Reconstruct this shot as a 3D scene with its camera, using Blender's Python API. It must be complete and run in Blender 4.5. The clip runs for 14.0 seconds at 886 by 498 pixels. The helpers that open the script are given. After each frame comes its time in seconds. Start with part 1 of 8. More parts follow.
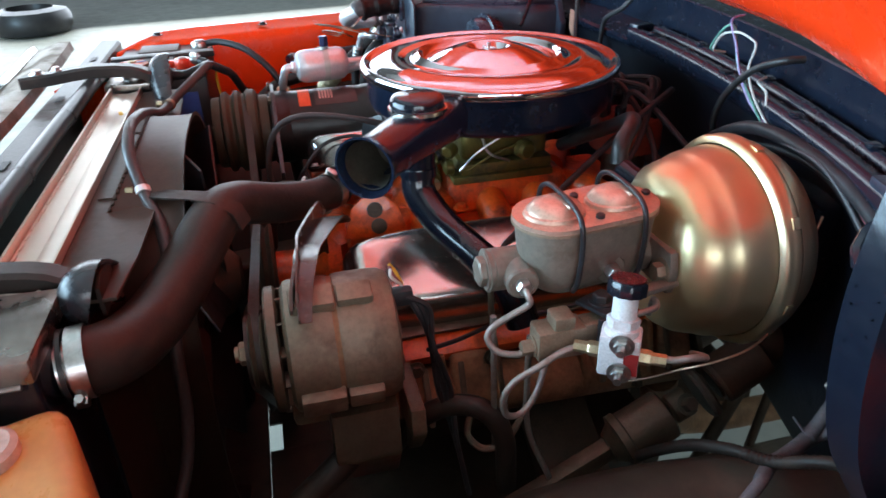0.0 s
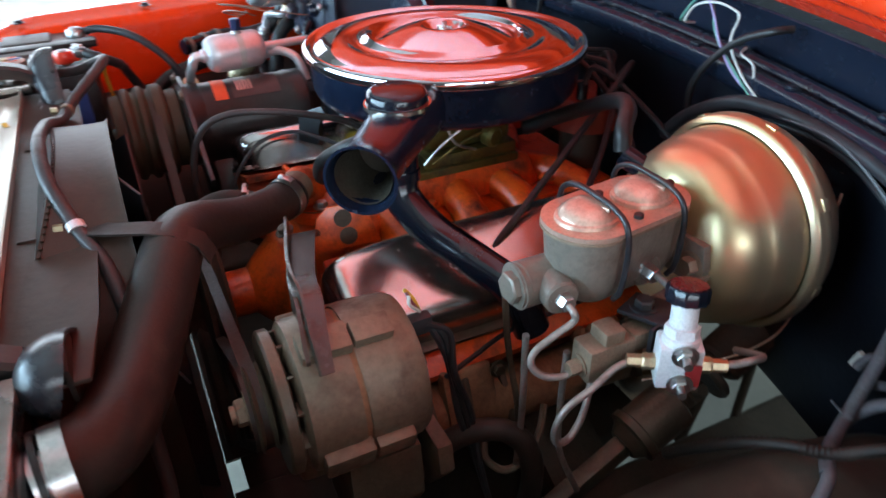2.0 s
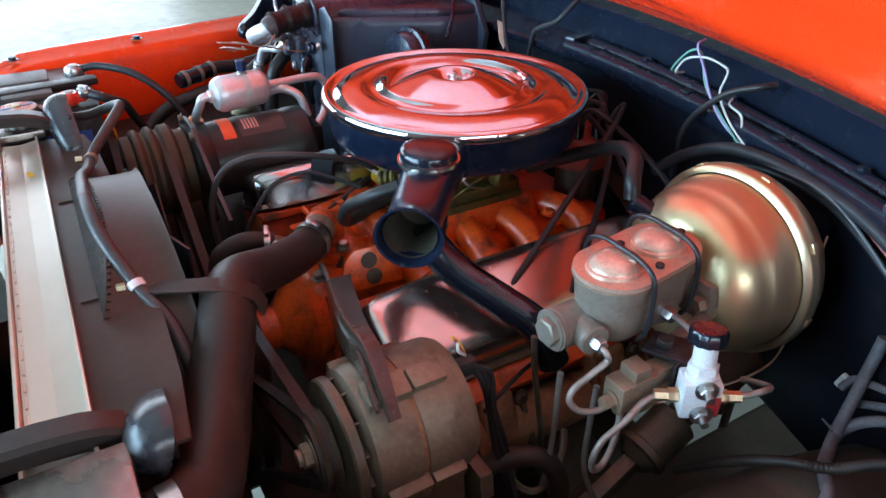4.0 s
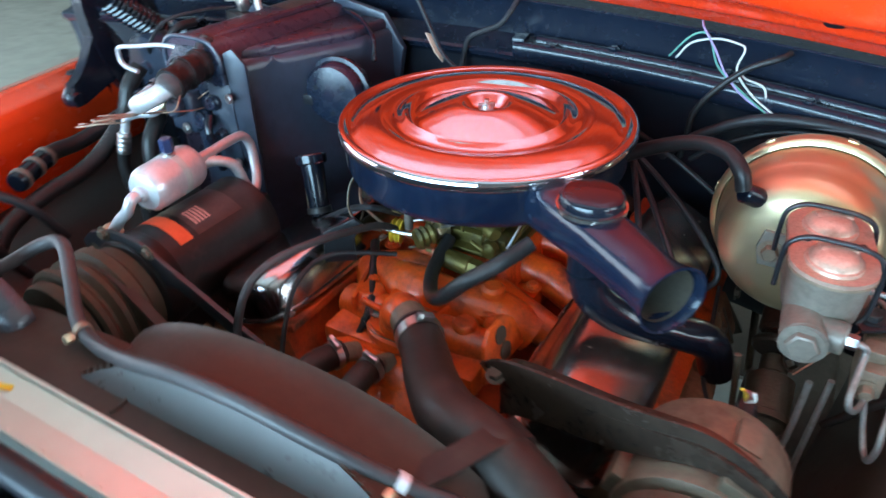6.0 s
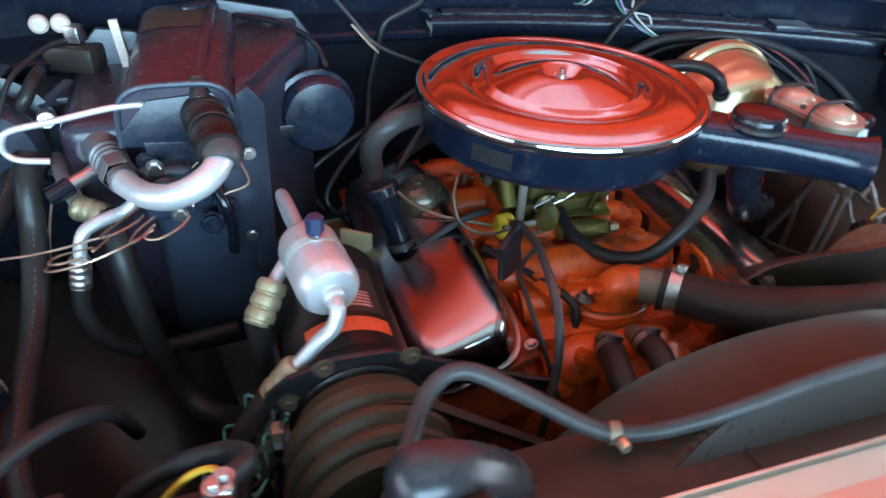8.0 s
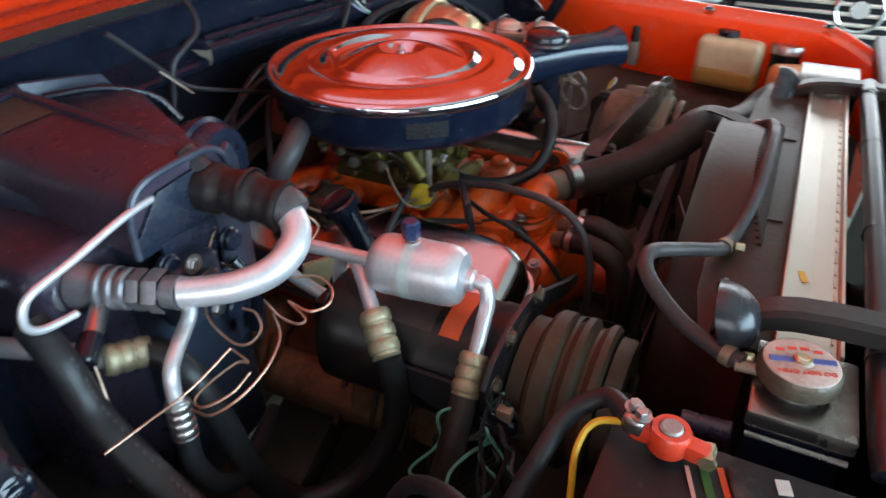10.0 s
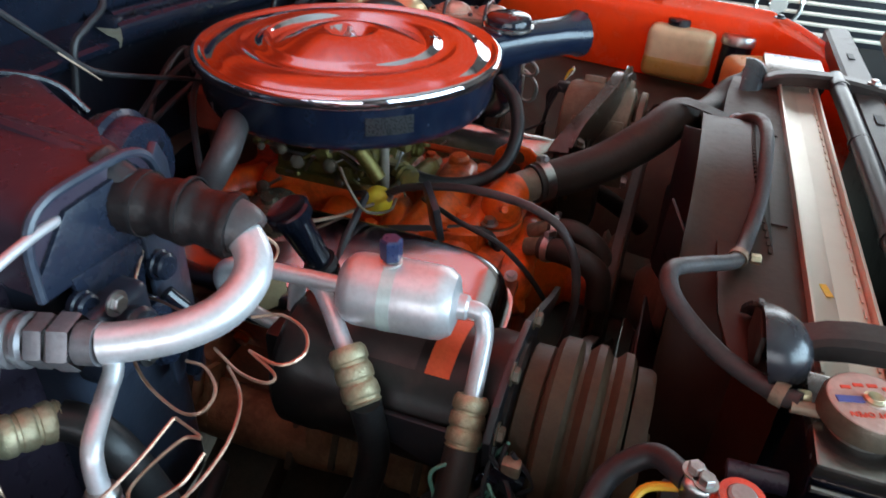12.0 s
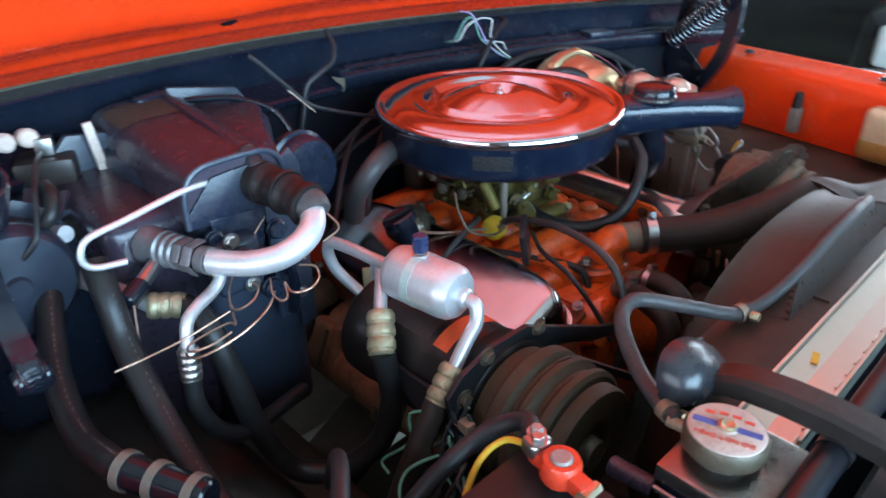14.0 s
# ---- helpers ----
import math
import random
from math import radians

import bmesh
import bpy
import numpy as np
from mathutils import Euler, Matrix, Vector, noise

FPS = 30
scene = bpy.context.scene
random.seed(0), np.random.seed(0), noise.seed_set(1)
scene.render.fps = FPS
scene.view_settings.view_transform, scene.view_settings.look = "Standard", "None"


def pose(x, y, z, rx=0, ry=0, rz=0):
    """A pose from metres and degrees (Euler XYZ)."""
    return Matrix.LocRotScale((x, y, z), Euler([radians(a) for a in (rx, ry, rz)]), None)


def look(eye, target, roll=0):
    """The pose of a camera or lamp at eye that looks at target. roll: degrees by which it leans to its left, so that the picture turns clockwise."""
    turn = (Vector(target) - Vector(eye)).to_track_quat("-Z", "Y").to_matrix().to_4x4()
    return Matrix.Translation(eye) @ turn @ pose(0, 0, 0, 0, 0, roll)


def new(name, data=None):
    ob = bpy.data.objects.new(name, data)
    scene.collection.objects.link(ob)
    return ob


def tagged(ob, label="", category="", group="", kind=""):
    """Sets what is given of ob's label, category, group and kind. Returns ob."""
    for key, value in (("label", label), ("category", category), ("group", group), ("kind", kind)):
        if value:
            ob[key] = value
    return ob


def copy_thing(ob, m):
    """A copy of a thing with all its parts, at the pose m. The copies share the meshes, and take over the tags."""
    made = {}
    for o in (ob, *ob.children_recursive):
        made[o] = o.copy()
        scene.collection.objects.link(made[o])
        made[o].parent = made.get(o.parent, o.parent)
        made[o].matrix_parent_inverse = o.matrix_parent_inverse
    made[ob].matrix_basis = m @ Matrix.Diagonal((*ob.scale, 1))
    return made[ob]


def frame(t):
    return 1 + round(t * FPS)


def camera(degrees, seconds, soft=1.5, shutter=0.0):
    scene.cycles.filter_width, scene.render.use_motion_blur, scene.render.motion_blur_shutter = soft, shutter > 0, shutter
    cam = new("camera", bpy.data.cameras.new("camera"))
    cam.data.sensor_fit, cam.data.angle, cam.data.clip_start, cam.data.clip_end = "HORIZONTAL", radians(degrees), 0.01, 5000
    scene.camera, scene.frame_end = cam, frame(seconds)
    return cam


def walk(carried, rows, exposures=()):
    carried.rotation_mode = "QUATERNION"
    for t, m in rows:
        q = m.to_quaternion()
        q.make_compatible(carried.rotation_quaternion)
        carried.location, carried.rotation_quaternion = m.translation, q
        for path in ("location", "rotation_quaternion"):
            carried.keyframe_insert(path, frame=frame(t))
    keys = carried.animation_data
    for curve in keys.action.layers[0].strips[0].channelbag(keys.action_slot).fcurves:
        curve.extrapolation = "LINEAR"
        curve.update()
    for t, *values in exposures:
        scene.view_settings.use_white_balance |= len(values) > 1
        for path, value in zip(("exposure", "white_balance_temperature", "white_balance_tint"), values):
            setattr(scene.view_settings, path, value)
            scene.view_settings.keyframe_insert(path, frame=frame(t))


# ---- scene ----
cam = camera(65.69, 14.0, shutter=0.5)
PATH = [
    (0, (0.9174, -0.2932, 1.163), (-0.7893, 0.1169, 0.2041), -1.55),
    (0.5, (0.8979, -0.2987, 1.177), (-0.7668, 0.1810, 0.1776), -2.32),
    (1, (0.8720, -0.2909, 1.173), (-0.7891, 0.1883, 0.1684), -2.15),
    (1.5, (0.8320, -0.2908, 1.161), (-0.8029, 0.1977, 0.1184), -0.76),
    (2, (0.7892, -0.3830, 1.165), (-0.7498, 0.3481, 0.1178), -1.13),
    (2.2, (0.7779, -0.4243, 1.174), (-0.6972, 0.4117, 0.1143), -0.31),
    (4.3, (0.7716, -0.4850, 1.24), (-0.7011, 0.3784, 0.1968), 0.12),
    (4.5, (0.7487, -0.5097, 1.243), (-0.6834, 0.4153, 0.1972), 0.59),
    (5, (0.6609, -0.6493, 1.259), (-0.5801, 0.5109, 0.2048), -1.00),
    (5.5, (0.5215, -0.6923, 1.253), (-0.5690, 0.6119, 0.1986), -0.62),
    (6, (0.3480, -0.6938, 1.254), (-0.5082, 0.7445, 0.1613), -1.40),
    (6.5, (0.1325, -0.7518, 1.263), (-0.3463, 0.8330, 0.1400), -0.00),
    (7, (-0.0682, -0.7616, 1.262), (-0.2500, 0.8718, 0.1227), 0.33),
    (7.5, (-0.2340, -0.7189, 1.254), (-0.0524, 0.8881, 0.0768), 1.89),
    (7.7, (-0.3024, -0.7235, 1.248), (0.0465, 0.8703, 0.0907), 3.02),
    (9.8, (-0.7874, -0.4869, 1.239), (0.6242, 0.3743, 0.1135), -0.53),
    (10, (-0.7886, -0.4585, 1.226), (0.7110, 0.2961, 0.1385), -0.25),
    (10.5, (-0.7509, -0.4102, 1.2), (0.8069, 0.1479, 0.0759), 0.85),
    (11, (-0.7242, -0.3855, 1.176), (0.8295, 0.0797, 0.0072), 2.89),
    (11.5, (-0.7161, -0.3668, 1.172), (0.8509, 0.0967, 0.0191), 3.62),
    (12, (-0.7193, -0.3648, 1.188), (0.8630, 0.1561, 0.0809), 3.25),
    (12.5, (-0.7388, -0.3781, 1.2), (0.8203, 0.2540, 0.1160), 2.33),
    (13, (-0.7622, -0.4290, 1.211), (0.7099, 0.3613, 0.1115), 0.98),
    (13.5, (-0.7580, -0.5273, 1.226), (0.6213, 0.4600, 0.1674), -0.91),
    (14, (-0.7263, -0.6429, 1.228), (0.4790, 0.6275, 0.2632), -1.07),
]
walk(cam, [(t, look(eye, target, roll)) for t, eye, target, roll in PATH],
     [(0, -0.50, 6700, 10), (1.5, -0.58, 6650, 10), (4.5, -0.45, 6350, 10), (5.5, -0.20, 6250, 6), (6.2, -0.34, 6250, 5),
      (7.5, -0.48, 6250, 5), (10, -0.92, 7150, 13), (13, -0.90, 7050, 13), (14, -0.60, 6350, 10)])

# ---- world and light ----
world = bpy.data.worlds.new("world")
scene.world = world
world.use_nodes = True
wn = world.node_tree
sky = wn.nodes.new("ShaderNodeTexSky")
sky.sky_type = "NISHITA"
sky.sun_disc = False
sky.sun_elevation, sky.sun_rotation = radians(38), radians(200)
wn.nodes["Background"].inputs["Strength"].default_value = 0.12
wn.links.new(sky.outputs["Color"], wn.nodes["Background"].inputs["Color"])


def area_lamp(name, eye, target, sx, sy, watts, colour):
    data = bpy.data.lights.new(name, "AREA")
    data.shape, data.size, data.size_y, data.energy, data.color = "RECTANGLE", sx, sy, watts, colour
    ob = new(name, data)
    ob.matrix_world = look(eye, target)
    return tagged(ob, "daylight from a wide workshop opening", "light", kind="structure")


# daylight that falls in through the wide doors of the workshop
area_lamp("door_light_east", (6.9, -1.0, 1.65), (0, -1.0, 1.5), 4.6, 3.1, 540, (0.74, 0.88, 1.0))
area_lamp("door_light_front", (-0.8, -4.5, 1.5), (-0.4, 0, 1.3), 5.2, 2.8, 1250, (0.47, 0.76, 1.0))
area_lamp("door_light_west", (-6.2, -1.6, 1.65), (0, -0.8, 1.4), 4.8, 3.1, 400, (0.74, 0.86, 1.0))

# ---- materials ----


def mat(name, colour, rough=0.5, metal=0.0, second=None, scale=30.0, amount=0.5, bump=0.0, bump_scale=200.0, dust=None,
        dust_amount=0.0, coat=0.0, rough_vary=0.12, stretch=(1, 1, 1), trans=0.0, grain=None):
    m = bpy.data.materials.new(name)
    m.use_nodes = True
    nt = m.node_tree
    b = nt.nodes["Principled BSDF"]
    co = nt.nodes.new("ShaderNodeTexCoord")
    mp = nt.nodes.new("ShaderNodeMapping")
    mp.inputs["Scale"].default_value = stretch
    nt.links.new(co.outputs["Object"], mp.inputs["Vector"])

    def noise_tex(s, detail=5.0):
        n = nt.nodes.new("ShaderNodeTexNoise")
        n.inputs["Scale"].default_value, n.inputs["Detail"].default_value = s, detail
        n.inputs["Roughness"].default_value = 0.62
        nt.links.new(mp.outputs["Vector"], n.inputs["Vector"])
        return n.outputs["Fac"]

    def ramp(fac, lo, hi):
        r = nt.nodes.new("ShaderNodeMapRange")
        r.inputs["From Min"].default_value, r.inputs["From Max"].default_value = lo, hi
        nt.links.new(fac, r.inputs["Value"])
        return r.outputs["Result"]

    def mix(fac, a, c):
        x = nt.nodes.new("ShaderNodeMix")
        x.data_type = "RGBA"
        for sock, v in ((x.inputs[0], fac), (x.inputs[6], a), (x.inputs[7], c)):
            if isinstance(v, tuple):
                sock.default_value = (*v, 1.0)
            elif isinstance(v, (int, float)):
                sock.default_value = v
            else:
                nt.links.new(v, sock)
        return x.outputs[2]

    second = second or tuple(min(1.0, c * 1.5 + 0.004) for c in colour)
    coarse, fine = noise_tex(scale), noise_tex(scale * 7.3, 7.0)
    tone = mix(ramp(coarse, 0.5 - amount * 0.32, 0.5 + 0.42 / max(amount, 0.2) * 0.4), colour, second)
    tone = mix(ramp(fine, 0.42, 0.75), tone, mix(grain or (0.40 if dust else 0.22), tone, tuple(c * 0.40 for c in colour)))
    stain = ramp(noise_tex(scale * 0.31 + 2.0, 8.0), 0.44, 0.66)
    if (rough > 0.28 and metal < 0.5) or dust:
        tone = mix(stain, tone, mix(0.28, tone, tuple(c * 0.35 for c in colour)))
    rough_in = None
    if dust:
        d = ramp(noise_tex(scale * 0.6 + 6, 6.0), 0.62 - dust_amount * 0.5, 0.85 - dust_amount * 0.4)
        tone = mix(d, tone, mix(ramp(fine, 0.3, 0.7), dust, tuple(c * 0.7 for c in dust)))
        rr = nt.nodes.new("ShaderNodeMapRange")
        rr.inputs["To Min"].default_value, rr.inputs["To Max"].default_value = rough, 0.85
        nt.links.new(d, rr.inputs["Value"])
        rough_in = rr.outputs["Result"]
        if metal > 0:
            mm = nt.nodes.new("ShaderNodeMapRange")
            mm.inputs["To Min"].default_value, mm.inputs["To Max"].default_value = metal, 0.0
            nt.links.new(d, mm.inputs["Value"])
            nt.links.new(mm.outputs["Result"], b.inputs["Metallic"])
    nt.links.new(tone, b.inputs["Base Color"])
    if rough_in is None:
        rr = nt.nodes.new("ShaderNodeMapRange")
        rr.inputs["From Min"].default_value, rr.inputs["From Max"].default_value = 0.3, 0.7
        rr.inputs["To Min"].default_value, rr.inputs["To Max"].default_value = max(0.02, rough - rough_vary * rough * 2), min(1, rough + rough_vary)
        nt.links.new(fine, rr.inputs["Value"])
        rough_in = rr.outputs["Result"]
    nt.links.new(rough_in, b.inputs["Roughness"])
    if not (dust and metal > 0):
        b.inputs["Metallic"].default_value = metal
    b.inputs["Coat Weight"].default_value = coat
    b.inputs["Specular IOR Level"].default_value = 0.32 if rough >= 0.34 and metal < 0.2 else 0.5
    b.inputs["Coat Roughness"].default_value = 0.06
    b.inputs["Transmission Weight"].default_value = trans
    if bump:
        bp = nt.nodes.new("ShaderNodeBump")
        bp.inputs["Strength"].default_value = min(1.0, bump)
        bp.inputs["Distance"].default_value = 0.0012
        nt.links.new(noise_tex(bump_scale, 4.0), bp.inputs["Height"])
        nt.links.new(bp.outputs["Normal"], b.inputs["Normal"])
    return m


SADDLE = mat("worn_smooth_rubber", (0.020, 0.021, 0.027), 0.27, 0, (0.034, 0.032, 0.036), 16, 0.5, 0.12, 150, (0.07, 0.05, 0.04), 0.05)
DUST = (0.095, 0.063, 0.043)
PAINT = mat("orange_paint", (0.88, 0.058, 0.008), 0.20, 0, (0.90, 0.068, 0.010), 4, 0.3, 0.04, 60, coat=0.6)
PAINT_IN = mat("orange_paint_inner", (0.93, 0.044, 0.006), 0.22, 0, (0.95, 0.052, 0.008), 5, 0.4, 0.05, 50, coat=0.35)
ENGINE = mat("engine_enamel", (0.72, 0.082, 0.008), 0.32, 0, (0.84, 0.128, 0.015), 34, 0.7, 0.7, 110, (0.045, 0.020, 0.010), 0.26, coat=0.25)
BLACK = mat("black_enamel", (0.005, 0.007, 0.014), 0.17, 0, (0.012, 0.014, 0.020), 18, 0.5, 0.12, 150, (0.05, 0.045, 0.042), 0.02)
BOWL = mat("navy_black_bowl", (0.004, 0.008, 0.021), 0.21, 0, (0.012, 0.019, 0.036), 30, 0.6, 0.2, 90, (0.10, 0.11, 0.13), 0.0, rough_vary=0.22)
SATIN = mat("satin_black_steel", (0.012, 0.0125, 0.016), 0.33, 0, (0.025, 0.025, 0.028), 24, 0.5, 0.3, 180, DUST, 0.08)
FIREWALL = mat("firewall_black", (0.0035, 0.0048, 0.009), 0.45, 0, (0.008, 0.010, 0.017), 14, 0.5, 0.3, 120, (0.03, 0.027, 0.025), 0.03)
COWL = mat("cowl_black", (0.0062, 0.0095, 0.0185), 0.19, 0, (0.0105, 0.0150, 0.0265), 9, 0.5, 0.2, 160)
# weathered black case paint; the blue daylight on it is mixed into the colour
CASE = mat("weathered_case_paint", (0.022, 0.029, 0.046), 0.31, 0, (0.038, 0.048, 0.072), 10, 0.6, 0.3, 140, (0.09, 0.102, 0.128), 0.05)
ACT = mat("navy_can_paint", (0.008, 0.012, 0.024), 0.24, 0, (0.015, 0.021, 0.038), 12, 0.5, 0.15, 140)
DUSTY = mat("dusty_shroud_plastic", (0.036, 0.0190, 0.0130), 0.46, 0, (0.052, 0.029, 0.020), 12, 0.6, 0.3, 90, (0.072, 0.046, 0.032), 0.09)
BRACKET = mat("rust_dusted_bracket", (0.034, 0.024, 0.019), 0.27, 0, (0.060, 0.040, 0.029), 20, 0.6, 0.3, 160, (0.08, 0.055, 0.04), 0.06)
SEAL = mat("smooth_black_seal", (0.009, 0.010, 0.014), 0.30, 0, (0.015, 0.016, 0.020), 20, 0.5, rough_vary=0.04)
SHROUD_FACE = mat("smooth_shroud_plastic", (0.034, 0.028, 0.026), 0.31, 0, (0.050, 0.040, 0.036), 10, 0.6, 0.12, 90, rough_vary=0.10)
SUPPORT = mat("dusty_support_steel", (0.024, 0.0195, 0.0185), 0.34, 0, (0.042, 0.033, 0.029), 14, 0.6, 0.2, 160, (0.095, 0.064, 0.046), 0.12)
PLATED = mat("dull_plated_fittings", (0.17, 0.160, 0.170), 0.36, 0.40, (0.25, 0.235, 0.245), 40, 0.5, 0.2, 240, (0.12, 0.098, 0.085), 0.10)
RUBBER = mat("rubber_hose", (0.0150, 0.0145, 0.0155), 0.38, 0, (0.026, 0.0235, 0.0235), 30, 0.5, 0.25, 240, (0.050, 0.039, 0.034), 0.10)
RUBBER_BROWN = mat("brown_dusty_rubber", (0.02203, 0.01591, 0.01346), 0.48, 0, (0.03794, 0.02754, 0.02264), 26, 0.6, 0.35, 200, (0.08075, 0.0561, 0.0425), 0.16)
RUBBER_GREY = mat("grey_aged_rubber", (0.0459, 0.04131, 0.04284), 0.40, 0, (0.07268, 0.06426, 0.06426), 34, 0.5, 0.3, 260, (0.0855, 0.0558, 0.0432), 0.10)
BELT = mat("belt_rubber", (0.0255, 0.01875, 0.01575), 0.55, 0, (0.0465, 0.033, 0.027), 40, 0.5, 0.3, 300)
CHROME = mat("chrome", (0.86, 0.86, 0.87), 0.045, 1.0, (0.90, 0.90, 0.90), 12, 0.4, 0.0, rough_vary=0.03)
# dust-free chrome; the dimming of its reflections is put into the mid-grey colour
CHROME_LID = mat("dust_hazed_chrome", (0.50, 0.46, 0.49), 0.045, 0.98, (0.58, 0.54, 0.57), 20, 0.5, 0.0, rough_vary=0.03)
CHROME_COVER = mat("stained_chrome_cover", (0.36, 0.33, 0.33), 0.15, 1.0, (0.50, 0.46, 0.46), 9, 0.8, 0.02, 120, rough_vary=0.08)
CHROME_OLD = mat("aged_chrome", (0.36, 0.325, 0.29), 0.20, 0.95, (0.56, 0.52, 0.49), 14, 0.7, 0.05, 160, rough_vary=0.08)
STEEL = mat("zinc_steel", (0.50, 0.49, 0.48), 0.32, 1.0, (0.64, 0.62, 0.60), 40, 0.5, 0.1, 300, (0.25, 0.18, 0.13), 0.08)
ALU = mat("bright_aluminium", (0.70, 0.69, 0.69), 0.36, 1.0, (0.82, 0.81, 0.80), 22, 0.6, 0.12, 200, (0.42, 0.36, 0.33), 0.08)
ALU_STRIP = mat("dull_aluminium_tank", (0.64, 0.60, 0.51), 0.31, 0.65, (0.70, 0.66, 0.58), 5, 0.5, 0.0, 60, rough_vary=0.02, grain=0.08)
TANKTOP = mat("dirty_tank_top", (0.20, 0.175, 0.16), 0.26, 0.95, (0.34, 0.30, 0.275), 16, 0.7, 0.1, 160, (0.16, 0.105, 0.075), 0.20)
ALU_TUBE = mat("matt_aluminium_tube", (0.60, 0.59, 0.61), 0.38, 0.60, (0.72, 0.72, 0.73), 30, 0.4, 0.08, 260)
FERRULE = mat("tan_brass_ferrule", (0.40, 0.335, 0.205), 0.40, 0.65, (0.55, 0.48, 0.33), 60, 0.6, 0.6, 500, (0.24, 0.17, 0.095), 0.12)
CASTALU = mat("cast_alternator_aluminium", (0.180, 0.142, 0.098), 0.44, 0.25, (0.250, 0.205, 0.150), 24, 0.6, 0.5, 260, (0.100, 0.062, 0.040), 0.30)
IRON = mat("rusty_cast_iron", (0.20, 0.168, 0.138), 0.40, 0.25, (0.28, 0.245, 0.205), 22, 0.6, 0.5, 240, (0.13, 0.078, 0.048), 0.16)
IRON_DARK = mat("dark_cast_iron", (0.070, 0.051, 0.038), 0.55, 0.1, (0.115, 0.085, 0.062), 30, 0.6, 0.6, 220, (0.095, 0.062, 0.042), 0.12)
ENGINE_DIRTY = mat("grimy_engine_enamel", (0.50, 0.055, 0.010), 0.45, 0, (0.60, 0.085, 0.018), 20, 0.7, 0.7, 110, (0.085, 0.048, 0.030), 0.34)
RUST = mat("rusty_manifold", (0.26, 0.130, 0.070), 0.62, 0.1, (0.38, 0.215, 0.120), 22, 0.7, 0.9, 200, (0.12, 0.065, 0.04), 0.3)
COPPERPAINT = mat("copper_tinted_lid", (0.56, 0.37, 0.29), 0.32, 0.5, (0.70, 0.52, 0.40), 40, 0.6, 0.2, 260, (0.35, 0.17, 0.10), 0.12)
ZINCGOLD = mat("gold_dichromate_zinc", (0.72, 0.56, 0.25), 0.33, 0.88, (0.78, 0.66, 0.52), 4.5, 0.7, 0.02, 40, rough_vary=0.04, grain=0.06)
DICHROMATE = mat("carburettor_dichromate", (0.125, 0.095, 0.022), 0.38, 0.6, (0.20, 0.16, 0.045), 40, 0.7, 0.5, 300, (0.035, 0.028, 0.018), 0.24)
BRASS = mat("brass_fitting", (0.56, 0.46, 0.28), 0.32, 0.9, (0.70, 0.62, 0.44), 60, 0.6, 0.15, 300, (0.30, 0.20, 0.10), 0.08)
OLIVE = mat("olive_brown_plating", (0.085, 0.070, 0.050), 0.27, 0.7, (0.14, 0.118, 0.085), 20, 0.6, 0.1, 160)
BRASS_DULL = mat("dull_brass_block", (0.25, 0.18, 0.125), 0.5, 0.4, (0.35, 0.26, 0.185), 50, 0.6, 0.4, 260, (0.24, 0.15, 0.10), 0.2)
COPPER = mat("copper_capillary", (0.36, 0.22, 0.155), 0.38, 0.85, (0.50, 0.35, 0.27), 60, 0.5)
WHITE = mat("white_enamel", (0.72, 0.72, 0.74), 0.35, 0.1, (0.82, 0.82, 0.83), 60, 0.4, 0.1, 300, (0.35, 0.25, 0.2), 0.04)
WHITE_WIRE = mat("white_wire", (0.50, 0.50, 0.46), 0.45)
LOOM = mat("grey_cloth_wrap", (0.105, 0.100, 0.110), 0.6, 0, (0.165, 0.155, 0.165), 60, 0.6, 0.5, 500, (0.10, 0.08, 0.07), 0.10)
DIM_WIRE = mat("faded_grey_wire", (0.075, 0.075, 0.080), 0.45)
GREEN_WIRE = mat("green_wire", (0.10, 0.26, 0.20), 0.45)
PURPLE_WIRE = mat("purple_wire", (0.32, 0.24, 0.42), 0.45)
PINK_WIRE = mat("pink_wire", (0.20, 0.05, 0.06), 0.45)
BLACK_WIRE = mat("black_wire", (0.018, 0.018, 0.02), 0.42, 0, (0.04, 0.04, 0.045), 60)
YELLOW_WIRE = mat("yellow_wire", (0.62, 0.36, 0.03), 0.45)
YELLOW = mat("yellow_plastic", (0.80, 0.58, 0.03), 0.45, 0, (0.80, 0.58, 0.10), 50)
REDLABEL = mat("orange_red_label", (0.78, 0.09, 0.03), 0.5, 0, (0.85, 0.14, 0.05), 50, 0.5)
PALELABEL = mat("faded_print", (0.55, 0.26, 0.22), 0.6)
COMPR = mat("compressor_black", (0.009, 0.007125, 0.007125), 0.34, 0, (0.0195, 0.01425, 0.01275), 20, 0.5, 0.2, 200, (0.06, 0.038, 0.03), 0.12)
CLUTCH = mat("dusty_clutch_steel", (0.050, 0.032, 0.018), 0.58, 0.0, (0.078, 0.053, 0.031), 24, 0.6, 0.4, 260, (0.060, 0.040, 0.025), 0.18)
BOTTLE = mat("yellowed_bottle", (0.62, 0.50, 0.30), 0.33, 0, (0.68, 0.57, 0.37), 6, 0.4, 0.1, 90, (0.48, 0.35, 0.18), 0.04)
FLUID = mat("bottle_fluid_level", (0.42, 0.28, 0.075), 0.30, 0, (0.48, 0.34, 0.11), 8, 0.4)
BAT = mat("battery_black", (0.014, 0.013, 0.014), 0.4, 0, (0.03, 0.027, 0.027), 30, 0.5, 0.2, 200, (0.13, 0.10, 0.085), 0.08)
BATBLUE = mat("battery_blue_side", (0.04, 0.10, 0.36), 0.4, 0, (0.06, 0.14, 0.44), 20)
